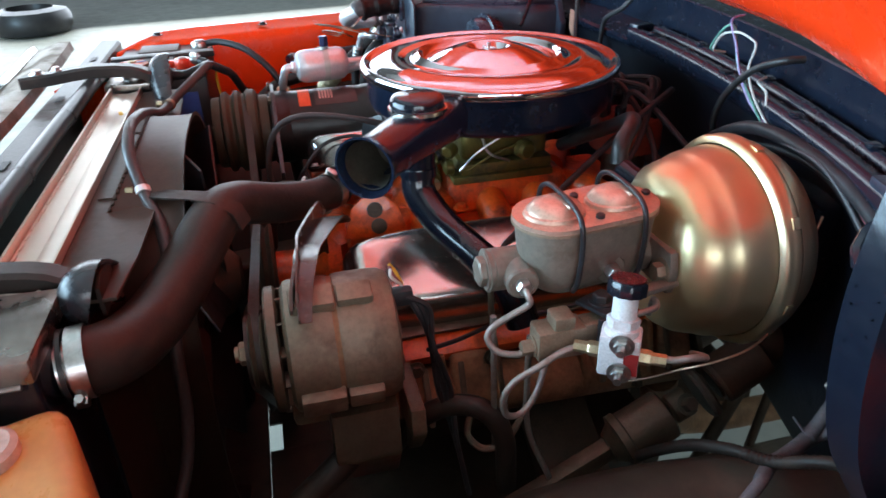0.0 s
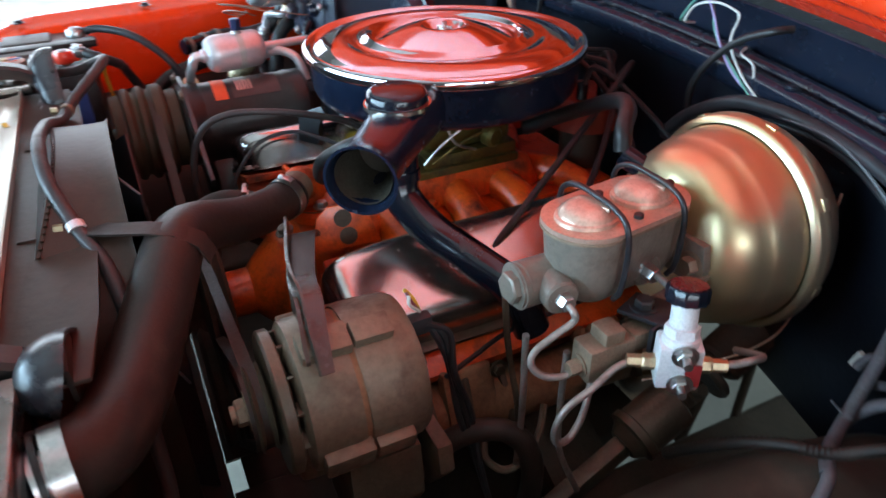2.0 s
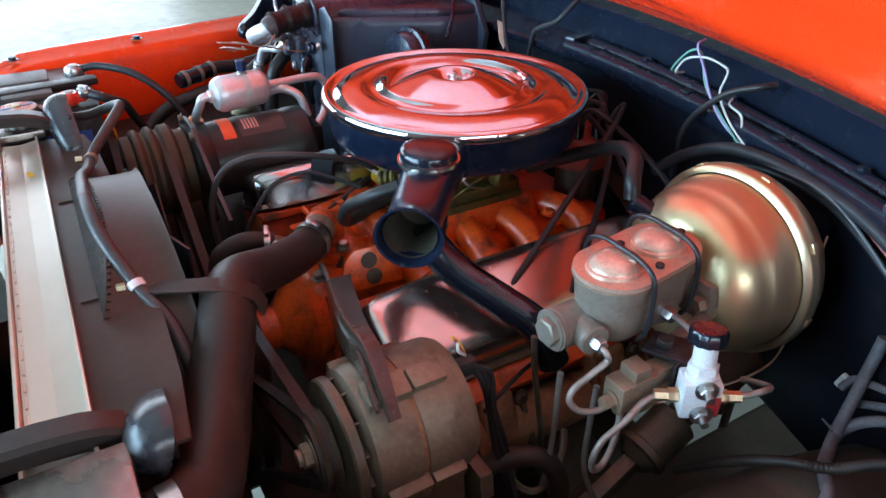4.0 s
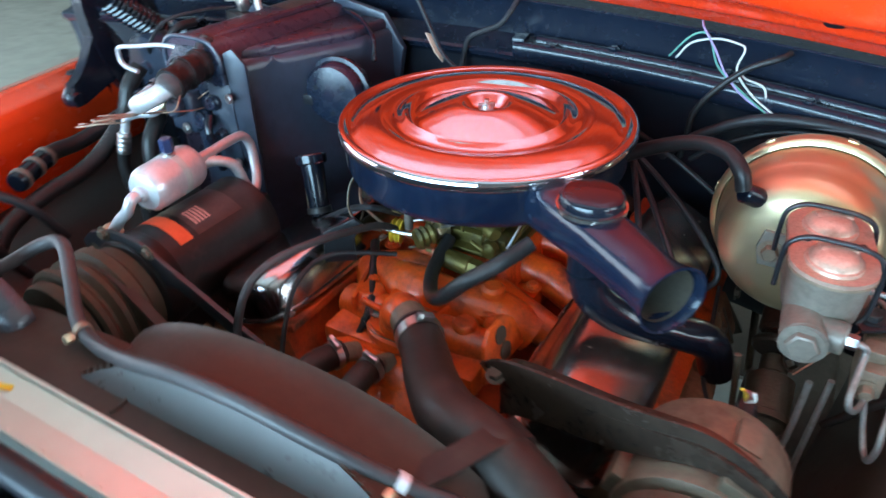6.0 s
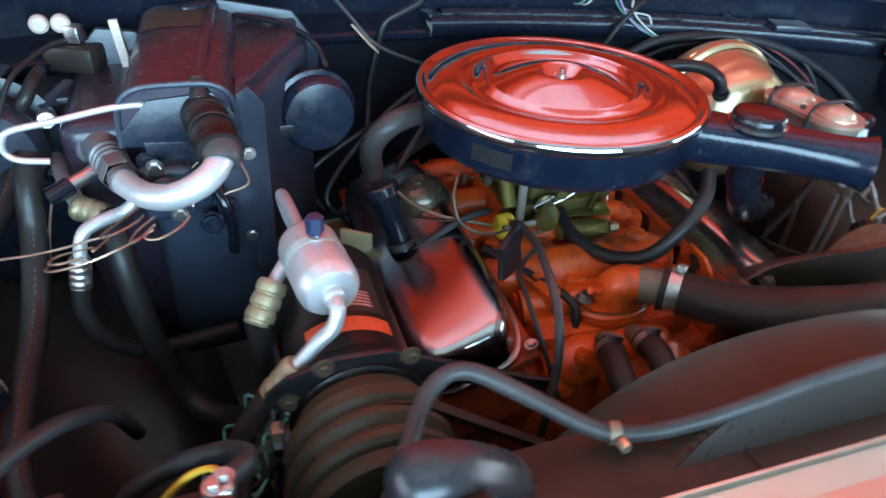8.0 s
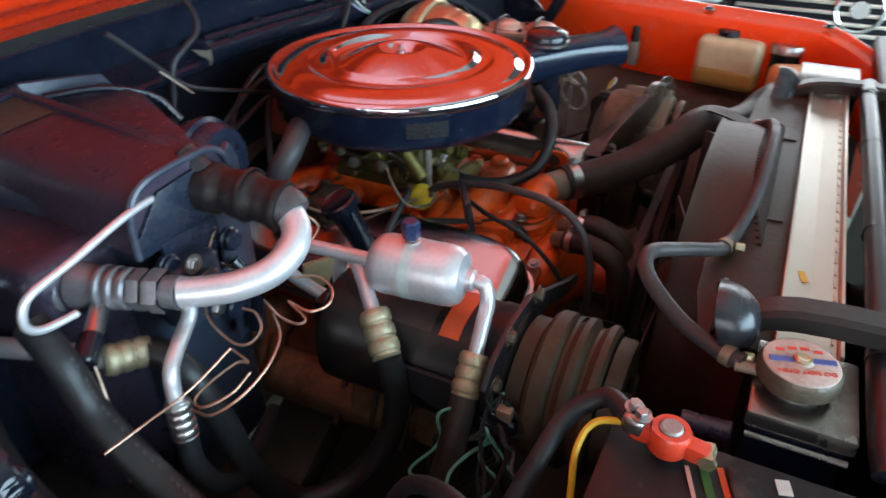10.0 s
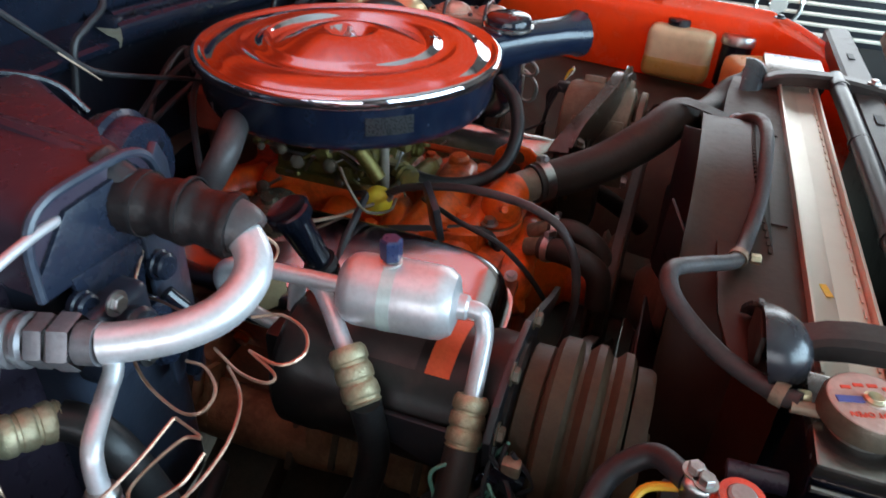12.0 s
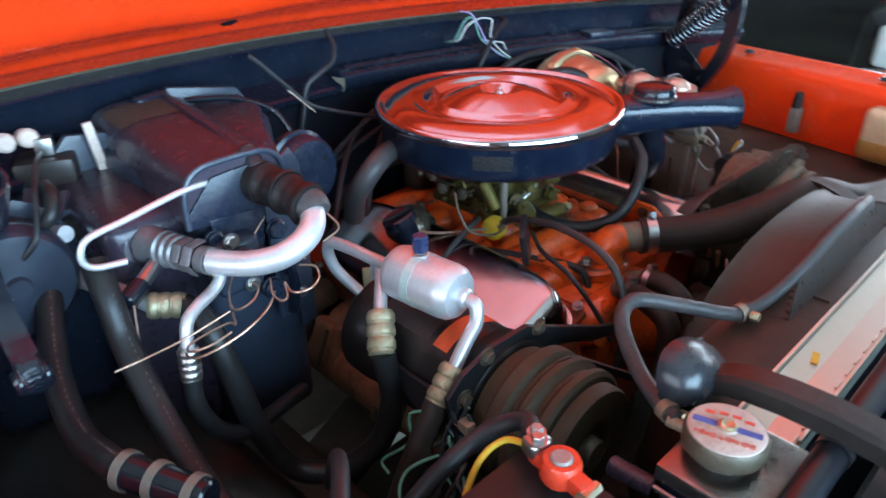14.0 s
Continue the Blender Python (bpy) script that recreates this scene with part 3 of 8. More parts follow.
def hinge(side):
    h = thing("hinge", "black hood hinge with arms and a coil spring", "hinge", "hood hinges")
    fx = 0.695 * side

    def arm(pts, w, name):
        for _ in range(2):
            ring_ = list(zip(pts, pts[1:] + pts[:1]))
            pts = [q for a_, b_ in ring_ for q in ((a_[0] * 0.75 + b_[0] * 0.25, a_[1] * 0.75 + b_[1] * 0.25), (a_[0] * 0.25 + b_[0] * 0.75, a_[1] * 0.25 + b_[1] * 0.75))]
        return part(name, plate(pts, w, Matrix.Translation((fx - w / 2, 0, 0)) @ Matrix(((0, 0, 1, 0), (1, 0, 0, 0), (0, 1, 0, 0), (0, 0, 0, 1))), min(0.0085, w * 0.42), 4), BLACK, h)

    arm([(0.03, 0.80), (0.12, 0.80), (0.14, 0.90), (0.10, 0.905), (0.05, 0.86), (0.03, 0.84)], 0.006, "base_plate")
    arm([(0.045, 0.78), (0.016, 0.823), (-0.010, 0.865), (-0.024, 0.913), (-0.030, 0.96), (-0.029, 1.0), (-0.015, 1.08), (0.012, 1.15), (0.036, 1.15), (0.012, 1.08), (-0.004, 1.0), (-0.004, 0.96), (0.0, 0.915), (0.014, 0.873), (0.038, 0.835), (0.065, 0.80)], 0.024, "arm")
    arm([(0.085, 0.885), (0.115, 0.895), (0.10, 1.0), (0.08, 1.10), (0.05, 1.10), (0.07, 1.0)], 0.010, "arm")
    arm([(0.0, 1.09), (0.20, 1.06), (0.22, 1.09), (0.01, 1.16)], 0.008, "hood_plate")
    if side < 0:
        arm([(0.030, 0.905), (0.035, 0.875), (-0.040, 0.850), (-0.078, 0.836), (-0.096, 0.846), (-0.092, 0.866), (-0.060, 0.884), (-0.028, 0.930), (-0.010, 0.960), (0.004, 0.950)], 0.020, "bell_crank")
        part("pivot", rod((fx - 0.014, -0.080, 0.851), (fx + 0.014, -0.080, 0.851), 0.012, 20, bevel=0.003), BLACK, h, "rounded pivot boss")
    a, b = Vector((fx - side * 0.022, 0.108, 0.900)), Vector((fx - side * 0.022, 0.004, 0.990))
    d = (b - a).normalized()
    s = d.cross(Vector((1, 0, 0))).normalized()
    u = s.cross(d)
    turns, per = 15, 12
    coil = [a + (b - a) * (i / (turns * per)) + 0.020 * (math.cos(i * math.tau / per) * s + math.sin(i * math.tau / per) * u) for i in range(turns * per + 1)]
    part("spring", tube(coil, 0.0034, 6, 1), BLACK, h, "tight black coil spring")
    for p in ((0.036, 0.815), (0.10, 0.895), (0.012, 1.12), (0.07, 1.085)):
        part("rivet", rod((fx - 0.012, *p), (fx + 0.012, *p), 0.009, 16, bevel=0.002), SATIN, h)
    return h


hinge(1)
hinge(-1)

# ---- radiator, support and shroud ----


def radiator():
    r = thing("radiator", "crossflow radiator with a bright aluminium top strip", "radiator")
    row = [(Vector((x, 0, 0)), Vector((0, 1, 0)), Vector((0, 0, 1))) for x in (-0.292 + 0.664 * i / 24 for i in range(25))]
    part("top_strip", sweep([(-0.5535, 0.850), (-0.5535, 0.8625), (-0.531, 0.8610), (-0.511, 0.8640), (-0.511, 0.850)], row, True), ALU_STRIP, r, "dull folded aluminium top strip", angle=2)
    for k in range(30):
        part("weld_dash", box(0.013, 0.0022, 0.0016, Matrix.Translation((-0.283 + 0.0218 * k, -0.5505, 0.8632)), 0.0005), ALU_STRIP, r)
    part("top_flange", box(0.664, 0.003, 0.020, Matrix.Translation((0.040, -0.5555, 0.862)), 0.0008), ALU_STRIP, r)
    part("top_flange", box(0.664, 0.003, 0.018, Matrix.Translation((0.040, -0.509, 0.861)), 0.0008), ALU_STRIP, r)
    part("yellow_mark", box(0.018, 0.006, 0.0006, Matrix.Translation((-0.173, -0.524, 0.8628)) @ Matrix.Rotation(0.25, 4, "Z"), 0), YELLOW, r, "small yellow paint mark")
    part("core", box(0.64, 0.040, 0.40, Matrix.Translation((0.02, -0.531, 0.654)), 0.002), FINS, r)
    fins = bmesh.new()
    for i in range(150):
        x = -0.30 + 0.64 * i / 149
        fins = join(fins, box(0.0011, 0.046, 0.39, Matrix.Translation((x, -0.531, 0.655)), 0)) if i else box(0.0011, 0.046, 0.39, Matrix.Translation((x, -0.531, 0.655)), 0)
    tagged(part("fins", fins, FINS, r, smooth=False), kind="stuff")
    for x, name, w in ((0.424, "tank", 0.098), (-0.342, "tank", 0.080)):
        part(name, box(w, 0.082 if x > 0 else 0.066, 0.42, Matrix.Translation((x, -0.531, 0.659)), 0.006, 3), BLACK, r, "black side tank")
        part("tank_cover", box(w + 0.006, 0.084 if x > 0 else 0.071, 0.014 if x < 0 else 0.020, Matrix.Translation((x, -0.531, 0.864 if x > 0 else 0.867)), 0.003, 2), TANKTOP, r, "polished aluminium tank top with a folded edge")
        for sx in (-1, 1):
            part("weld_seam", rod((x + (w / 2 + 0.004) * sx, -0.564, 0.854), (x + (w / 2 + 0.004) * sx, -0.498, 0.854), 0.0024, 8), TANKTOP, r)
    # pressure cap and filler neck on the passenger tank
    c = Matrix.Translation((-0.345, -0.523, 0.873)) @ Matrix.Diagonal((0.75, 0.75, 1, 1))
    part("filler_neck", lathe([(0.026, 0.0), (0.026, 0.012), (0.033, 0.012), (0.033, 0.018)], c), STEEL, r)
    cap = part("pressure_cap", lathe([(0.035, 0.010), (0.0365, 0.012), (0.0365, 0.021), (0.034, 0.0245), (0.030, 0.0255), (0.010, 0.0255), (0.008, 0.027), (0, 0.0275)], c, 56), CAPTOP, r, "round pressure cap with red lettering and a blue bar")
    part("cap_rim", lathe([(0.0360, 0.0095), (0.0372, 0.0100), (0.0374, 0.0205), (0.0352, 0.0240), (0.0345, 0.0238)], c, 56), GREASE, cap, "worn dark cap rim")
    part("cap_bar", box(0.060, 0.0065, 0.0008, c @ Matrix.Translation((0, 0, 0.0261)) @ Matrix.Rotation(radians(-73), 4, "Z"), 0), BLUEBAR, cap, "blue printed bar")
    part("cap_rivet", lathe([(0.0085, 0.0255), (0.0085, 0.028), (0.006, 0.0292), (0.003, 0.0285), (0, 0.0285)], c, 24), BRASS, cap)
    cu = bpy.data.curves.new("lettering", "FONT")
    cu.body, cu.size, cu.align_x, cu.align_y, cu.extrude = "DO NOT OPEN", 0.0075, "CENTER", "CENTER", 0.0003
    t = new("lettering", cu)
    me = bpy.data.meshes.new_from_object(t)
    bpy.data.objects.remove(t)
    me.materials.append(RED_CAP)
    o = new("lettering", me)
    o.matrix_world = c @ Matrix.Translation((0, 0, 0.0258)) @ Matrix.Rotation(radians(107), 4, "Z") @ Matrix.Translation((0, 0.016, 0))
    o.parent = cap
    tagged(o, "red print")
    for k in range(4):
        part("print_bar", box(0.008, 0.0035, 0.0006, c @ Matrix.Translation((0, 0, 0.0259)) @ Matrix.Rotation(radians(-73), 4, "Z") @ Matrix.Translation((-0.017 + 0.0115 * k, 0.014 + 0.003 * (k in (1, 2)), 0)), 0), RED_CAP, cap, "small red print bar")
    part("overflow_nipple", rod((-0.345, -0.502, 0.880), (-0.345, -0.482, 0.878), 0.0045), BRASS_DULL, r)
    part("side_outlet", rod((-0.37, -0.492, 0.835), (-0.37, -0.455, 0.832), 0.008, bevel=0.001), MAROON, r, "short dark glossy outlet pipe")
    part("hose_inlet", rod((0.424, -0.492, 0.828), (0.418, -0.462, 0.828), 0.022), ALU, r)
    return r


radiator()


def holddown(side):
    x, top = (0.347, 0.890) if side > 0 else (-0.293, 0.912)
    h = thing("radiator_bracket", "black radiator hold-down bar with a rubber saddle", "radiator bracket", "radiator brackets")
    path = [(Vector((x, y, top + z)), Vector((1, 0, 0)), Vector((0, 0, 1))) for y, z in
            ((-0.68, -0.022), (-0.63, -0.018), (-0.60, -0.014), (-0.57, -0.012), (-0.54, -0.013), (-0.515, -0.016), (-0.50, -0.020), (-0.485, -0.028))]
    part("bar", sweep([(-0.013, -0.010), (-0.014, 0.004), (-0.010, 0.008), (0.010, 0.008), (0.014, 0.004), (0.013, -0.010)], path, True), SUPPORT, h)
    # half-pipe rubber saddle across the tank, open towards the engine, its inboard end pulled down into the shroud
    cz = 0.859 if side > 0 else 0.886
    arc = [radians(-70 + 176 * i / 16) for i in range(17)]
    outer = [(-0.0285 * math.cos(a_), 0.0275 * math.sin(a_)) for a_ in arc]
    inner = [(-0.0235 * math.cos(a_), 0.0225 * math.sin(a_)) for a_ in reversed(arc)]
    along_x = [(Vector((x - side * 0.040 * f, -0.464 + 0.004 * max(0, f), cz - 0.016 * max(0, f + 0.4) ** 1.5)), Vector((0, 1, 0)) * w, Vector((0, 0, 1)) * w) for f, w in
               ((-1.16, 0.06), (-1.15, 0.30), (-1.10, 0.54), (-1.0, 0.76), (-0.86, 0.92), (-0.7, 0.99), (-0.45, 1.0), (-0.1, 0.97), (0.3, 0.92), (0.7, 0.86), (1.0, 0.78), (1.3, 0.66), (1.42, 0.5))]
    part("saddle", sweep(outer + inner, along_x, True), SADDLE, h, "smooth half-round rubber saddle", angle=50)
    part("tab", plate([(-0.028, -0.020), (0.026, -0.020), (0.028, 0.008), (0.010, 0.014), (-0.022, 0.010)], 0.004, Matrix.Translation((x, -0.458, cz)) @ Matrix.Rotation(radians(90), 4, "X"), 0.001), RUBBER_BROWN, h, "torn dark rubber pad inside the saddle")
    part("bolt", hexbolt((x, -0.655, top - 0.012), (x, -0.655, 1), 0.008, 0.007), STEEL, h)
    part("bolt", hexbolt((x, -0.625, top - 0.008), (x, -0.625, 1), 0.006, 0.006), STEEL, h)
    return h


holddown(1)
holddown(-1)


def support_panel():
    s = thing("radiator_support", "dusty black radiator support crossmember", "radiator support", kind="structure")
    path = [(Vector((x, 0, 0)), Vector((0, 1, 0)), Vector((0, 0, 1))) for x in (-0.70, -0.35, 0, 0.35, 0.70)]
    part("crossbar", sweep([(-0.600, 0.845), (-0.600, 0.868), (-0.604, 0.873), (-0.636, 0.874), (-0.641, 0.869), (-0.641, 0.845)], path, True), SUPPORT, s, "flat dusty steel bar")
    part("lower_panel", sweep([(-0.655, 0.84), (-0.665, 0.80), (-0.675, 0.60), (-0.66, 0.40)], path), FIREWALL, s)
    for x in (-0.52, -0.24, 0.05, 0.24, 0.52):
        part("slot", box(0.03, 0.009, 0.0008, Matrix.Translation((x, -0.62, 0.8746)), 0), FIREWALL, s, "dark punched slot")
    return s


support_panel()
seal = thing("seal_tube", "long dark rubber seal tube along the radiator support", "rubber seal")
part("tube", tube([(-0.40, -0.585, 0.868), (-0.36, -0.579, 0.880), (-0.2, -0.579, 0.884), (0.0, -0.579, 0.885), (0.2, -0.579, 0.884), (0.36, -0.579, 0.880), (0.40, -0.59, 0.868)], 0.011, 14, 10), SEAL, seal)
for x in (-0.30, -0.10, 0.12, 0.31):
    part("clip", ring((x, -0.579, 0.8835), (1, 0, 0), 0.0111, 0.007, 0.0012, 20), SATIN, seal, "black steel clip")


def header_panel():
    path = [(Vector((x, -0.02 * (x / 0.6) ** 2, 0)), Vector((0, 1, 0)), Vector((0, 0, 1))) for x in (-0.70 + 0.14 * i for i in range(11))]
    h = thing("header_panel", "pale dusty header panel with a chrome edge above the grille", "header panel")
    part("panel", sweep([(-0.664, 0.858), (-0.668, 0.874), (-0.69, 0.875), (-0.74, 0.858), (-0.80, 0.80), (-0.82, 0.72)], path), CASTALU, h)
    part("moulding", sweep([(-0.735, 0.861), (-0.740, 0.868), (-0.752, 0.862), (-0.752, 0.852)], path), CHROME, h, "chrome edge moulding")
    return h


header_panel()


def shroud():
    s = thing("fan_shroud", "dusty brown plastic fan shroud behind the radiator", "fan shroud")
    cx, cz, R = 0.030, 0.631, 0.260
    lip_y, lip_z, slope = -0.486, 0.858, 0.62

    def edge_y(z):
        """Where the drum meets the flat slope that rises from the lip."""
        return lip_y + slope * max(0.0, z - lip_z)

    def arch(r, a):
        """Radius of the drum, a circle with a flattened crown."""
        return r * (abs(math.sin(a)) ** 2.5 + abs(math.cos(a)) ** 2.5) ** -0.4

    # drum round the fan
    bm = bmesh.new()
    rows = []
    for y, r in ((None, R + 0.004), (-0.455, R + 0.001), (-0.43, R), (-0.412, R), (-0.407, R + 0.003), (-0.407, R - 0.002), (-0.43, R - 0.004), (-0.462, R - 0.003)):
        rows.append([bm.verts.new((cx + arch(r, a) * math.sin(a), edge_y(cz + arch(r, a) * math.cos(a)) if y is None else y, cz + arch(r, a) * math.cos(a))) for a in (math.tau * i / 80 for i in range(80))])
    for a, b in zip(rows, rows[1:]):
        for i in range(80):
            bm.faces.new((a[i], a[(i + 1) % 80], b[(i + 1) % 80], b[i]))
    part("drum", bm, DUSTY, s)
    # smooth slope from the lip up to the drum
    bm = bmesh.new()
    half = ((R + 0.004) ** 2.5 - (lip_z - cz) ** 2.5) ** 0.4
    top, foot = [], []
    for i in range(41):
        x = -half + 2 * half * i / 40
        z = max(lip_z, cz + ((R + 0.004) ** 2.5 - abs(x) ** 2.5) ** 0.4)
        top.append(bm.verts.new((cx + x, edge_y(z), z)))
        foot.append(bm.verts.new((cx + x * 1.03, lip_y - 0.001, lip_z - 0.002)))
    for i in range(40):
        bm.faces.new((foot[i], foot[i + 1], top[i + 1], top[i]))
    part("slope", bm, SHROUD_FACE, s, "smooth sloping face in front of the drum", angle=60)
    # the shell that closes the box round the drum
    bm = bmesh.new()
    rows = []
    n = 96
    for f, y in ((0, -0.468), (0.5, -0.480), (1, -0.494)):
        row = []
        for i in range(n):
            a = math.tau * i / n
            dx, dz = math.sin(a), math.cos(a)
            q = 9
            e = (abs(dx / 0.325) ** q + abs(dz / (0.188 if dz > 0 else 0.22)) ** q) ** (-1 / q)
            r = min(R - 0.002, e)
            row.append(bm.verts.new((cx + dx * (r * (1 - f) + e * f), y, cz * (1 - f) + 0.665 * f + dz * (r * (1 - f) + e * f))))
        rows.append(row)
    for a, b in zip(rows, rows[1:]):
        for i in range(n):
            bm.faces.new((a[i], a[(i + 1) % n], b[(i + 1) % n], b[i]))
    part("shell", bm, DUSTY, s)
    # flat lip on top, towards both ends
    part("top_lip", plate([(-0.30, -0.508), (0.375, -0.508), (0.375, -0.448), (0.30, -0.440), (0.20, -0.436), (0.13, -0.44), (0.10, -0.47), (-0.02, -0.47), (-0.05, -0.44), (-0.12, -0.436), (-0.24, -0.440), (-0.30, -0.45)], 0.004, Matrix.Translation((0, 0, 0.8555)), 0.0015), DUSTY, s)
    part("seam", box(0.003, 0.052, 0.003, Matrix.Translation((-0.075, -0.474, 0.860)), 0.001), DUSTY, s)
    part("seam", box(0.003, 0.052, 0.003, Matrix.Translation((0.155, -0.474, 0.860)), 0.001), DUSTY, s)
    teeth = None
    for k in range(44):
        a = radians(-35 + 70 * k / 43)
        r = arch(R + 0.005, a)
        nub = box(0.0042, 0.003, 0.003, Matrix.Translation((cx + r * math.sin(a), edge_y(cz + r * math.cos(a)) + 0.002, cz + r * math.cos(a))) @ Matrix.Rotation(a, 4, "Y"), 0)
        teeth = join(teeth, nub) if teeth else nub
    tagged(part("edge_stitching", teeth, DUSTY, s), kind="stuff")
    return s


shroud()


def fan():
    f = thing("engine_fan", "dark steel cooling fan inside the shroud", "fan")
    c = Vector((0.03, -0.405, 0.665))
    part("hub", lathe([(0, -0.03), (0.03, -0.03), (0.05, -0.01), (0.06, 0.0), (0.06, 0.012), (0, 0.02)], along(c, c + Vector((0, -1, 0)))), IRON_DARK, f)
    for i in range(7):
        a = i * math.tau / 7 + 0.3
        m = Matrix.Translation(c) @ Matrix.Rotation(a, 4, "Y") @ Matrix.Translation((0, 0, 0.13)) @ Matrix.Rotation(radians(28), 4, "Z")
        part("blade", box(0.062, 0.003, 0.175, m, 0.001), SATIN, f)
    return f


fan()

# ---- the engine ----


def air_cleaner():
    a = thing("air_cleaner", "round air cleaner with a chrome lid and a dark blue-black bowl", "air cleaner")
    lid = [(0, 0.9435), (0.015, 0.9435), (0.0215, 0.9465), (0.0265, 0.9540), (0.030, 0.9562), (0.034, 0.9560), (0.040, 0.9548), (0.048, 0.9528), (0.056, 0.9503), (0.064, 0.9475), (0.072, 0.9446), (0.080, 0.9415), (0.087, 0.9388), (0.0915, 0.9395), (0.0945, 0.9455),
           (0.098, 0.9490), (0.102, 0.9470), (0.105, 0.9430), (0.110, 0.9420), (0.118, 0.9415), (0.123, 0.9435), (0.128, 0.9445), (0.150, 0.9420), (0.1590, 0.9395), (0.1630, 0.9362), (0.1655, 0.9362), (0.1690, 0.9400),
           (0.1725, 0.9420), (0.1755, 0.9412), (0.1780, 0.9385), (0.1787, 0.9345), (0.1785, 0.9300), (0.1765, 0.9272), (0.172, 0.9265)]
    shell = lathe(lid, Matrix(), 144)
    part("lid", shell, CHROME_LID, a, "bright chrome lid with pressed rings", angle=60)
    part("wing_nut", join(lathe([(0, 0.9435), (0.0085, 0.9435), (0.0085, 0.946), (0.0055, 0.952), (0, 0.953)], Matrix(), 20), rod((0, 0, 0.95), (0, 0, 0.9585), 0.0028, 10),
                          box(0.020, 0.0035, 0.006, Matrix.Translation((0, 0, 0.951)) @ Matrix.Rotation(0.7, 4, "Z"), 0.001)), STEEL, a)
    bowl = [(0.172, 0.928), (0.1735, 0.926), (0.1725, 0.922), (0.1705, 0.915), (0.1695, 0.891), (0.1660, 0.8825), (0.157, 0.8765), (0.130, 0.8735), (0.090, 0.8725), (0.070, 0.8725), (0.066, 0.868), (0, 0.868)]
    part("bowl", lathe(bowl, Matrix(), 96), BOWL, a, "scuffed blue-black bowl")
    lab = bmesh.new()
    cols = [(math.cos(t), math.sin(t)) for t in (radians(211 + 17 * i / 6) for i in range(7))]
    for (c0, s0), (c1, s1) in zip(cols, cols[1:]):
        lab.faces.new([lab.verts.new((0.1712 * c, 0.1712 * s, z)) for c, s, z in ((c0, s0, 0.898), (c1, s1, 0.898), (c1, s1, 0.921), (c0, s0, 0.921))])
    part("decal", lab, mat("grey_decal", (0.013, 0.014, 0.016), 0.26, 0, (0.024, 0.025, 0.026), 60, coat=0.1), a, "faded grey decal")
    # snorkel: a squarish duct that ends in a flared round mouth
    d = Vector((0.79, -0.613, 0)).normalized()
    side = Vector((-d.y, d.x, 0))
    up = Vector((0, 0, 1))
    n = 32
    stations = [(0.135, 0.036, 0.0265, 0.905, 4.0), (0.165, 0.035, 0.0262, 0.906, 4.0), (0.20, 0.033, 0.0258, 0.907, 3.6), (0.26, 0.0285, 0.0250, 0.909, 3.0),
                (0.315, 0.0265, 0.0250, 0.909, 2.4), (0.338, 0.0275, 0.0265, 0.909, 2.1), (0.352, 0.0315, 0.0305, 0.909, 2.0), (0.357, 0.0335, 0.0325, 0.909, 2.0),
                (0.357, 0.0310, 0.0300, 0.909, 2.0), (0.345, 0.0265, 0.0255, 0.909, 2.0), (0.30, 0.0245, 0.0225, 0.909, 2.4), (0.24, 0.024, 0.022, 0.909, 2.6)]
    bm = bmesh.new()
    rows = []
    for s, w, h, z, q in stations:
        o = d * s + up * z
        rows.append([bm.verts.new(o + side * (w * math.copysign(abs(math.cos(t)) ** (2 / q), math.cos(t))) + up * (h * math.copysign(abs(math.sin(t)) ** (2 / q), math.sin(t))))
                     for t in (math.tau * i / n for i in range(n))])
    for p, r in zip(rows, rows[1:]):
        for i in range(n):
            bm.faces.new((p[i], p[(i + 1) % n], r[(i + 1) % n], r[i]))
    bm.faces.new(rows[-1])
    part("snorkel", bm, BOWL, a, "blue-black intake snorkel with a flared mouth", angle=50)
    liner = lathe([(0.0262, 0.0), (0.0240, -0.020), (0.0225, -0.06), (0.0, -0.062)], Matrix.Translation(d * 0.349 + up * 0.909) @ d.to_track_quat("Z", "Y").to_matrix().to_4x4(), 32)
    part("mouth_liner", liner, mat("tan_dusty_liner", (0.035, 0.029, 0.022), 0.6, 0, (0.06, 0.05, 0.036), 40), a, "tan dusty inside of the mouth")
    o = d * 0.231 + up * 0.931
    part("vacuum_motor", lathe([(0.030, -0.004), (0.031, 0.0), (0.0325, 0.001), (0.0325, 0.004), (0.0305, 0.006), (0.0305, 0.013), (0.0285, 0.0165), (0.024, 0.0185), (0, 0.0188)], Matrix.Translation(o), 48), BLACK, a, "glossy black round vacuum motor")
    part("crimp_ring", ring(o + up * 0.0028, up, 0.0318, 0.004, 0.0018, 48), CHROME_OLD, a)
    part("hot_air_pipe", rod(d * 0.235 + up * 0.89, d * 0.235 + up * 0.858, 0.020, 24), BLACK, a)
    part("base_gasket", lathe([(0.06, 0.868), (0.068, 0.869), (0.070, 0.873), (0.066, 0.876)], Matrix(), 48), CHROME_OLD, a, "bright carburettor ring")
    return a


air_cleaner()
hot = thing("hot_air_hose", "fat black hose curving down from the air cleaner snorkel", "hose")
part("hose", tube([(0.187, -0.145, 0.862), (0.196, -0.145, 0.835), (0.225, -0.125, 0.805), (0.27, -0.098, 0.785), (0.305, -0.075, 0.765), (0.32, -0.06, 0.72)], 0.0195, 20, 10), BLACK, hot)
part("collar", ring((0.1875, -0.145, 0.860), (0.01, 0, -0.1), 0.0198, 0.010, 0.0016, 28), BLACK, hot, "rolled collar")


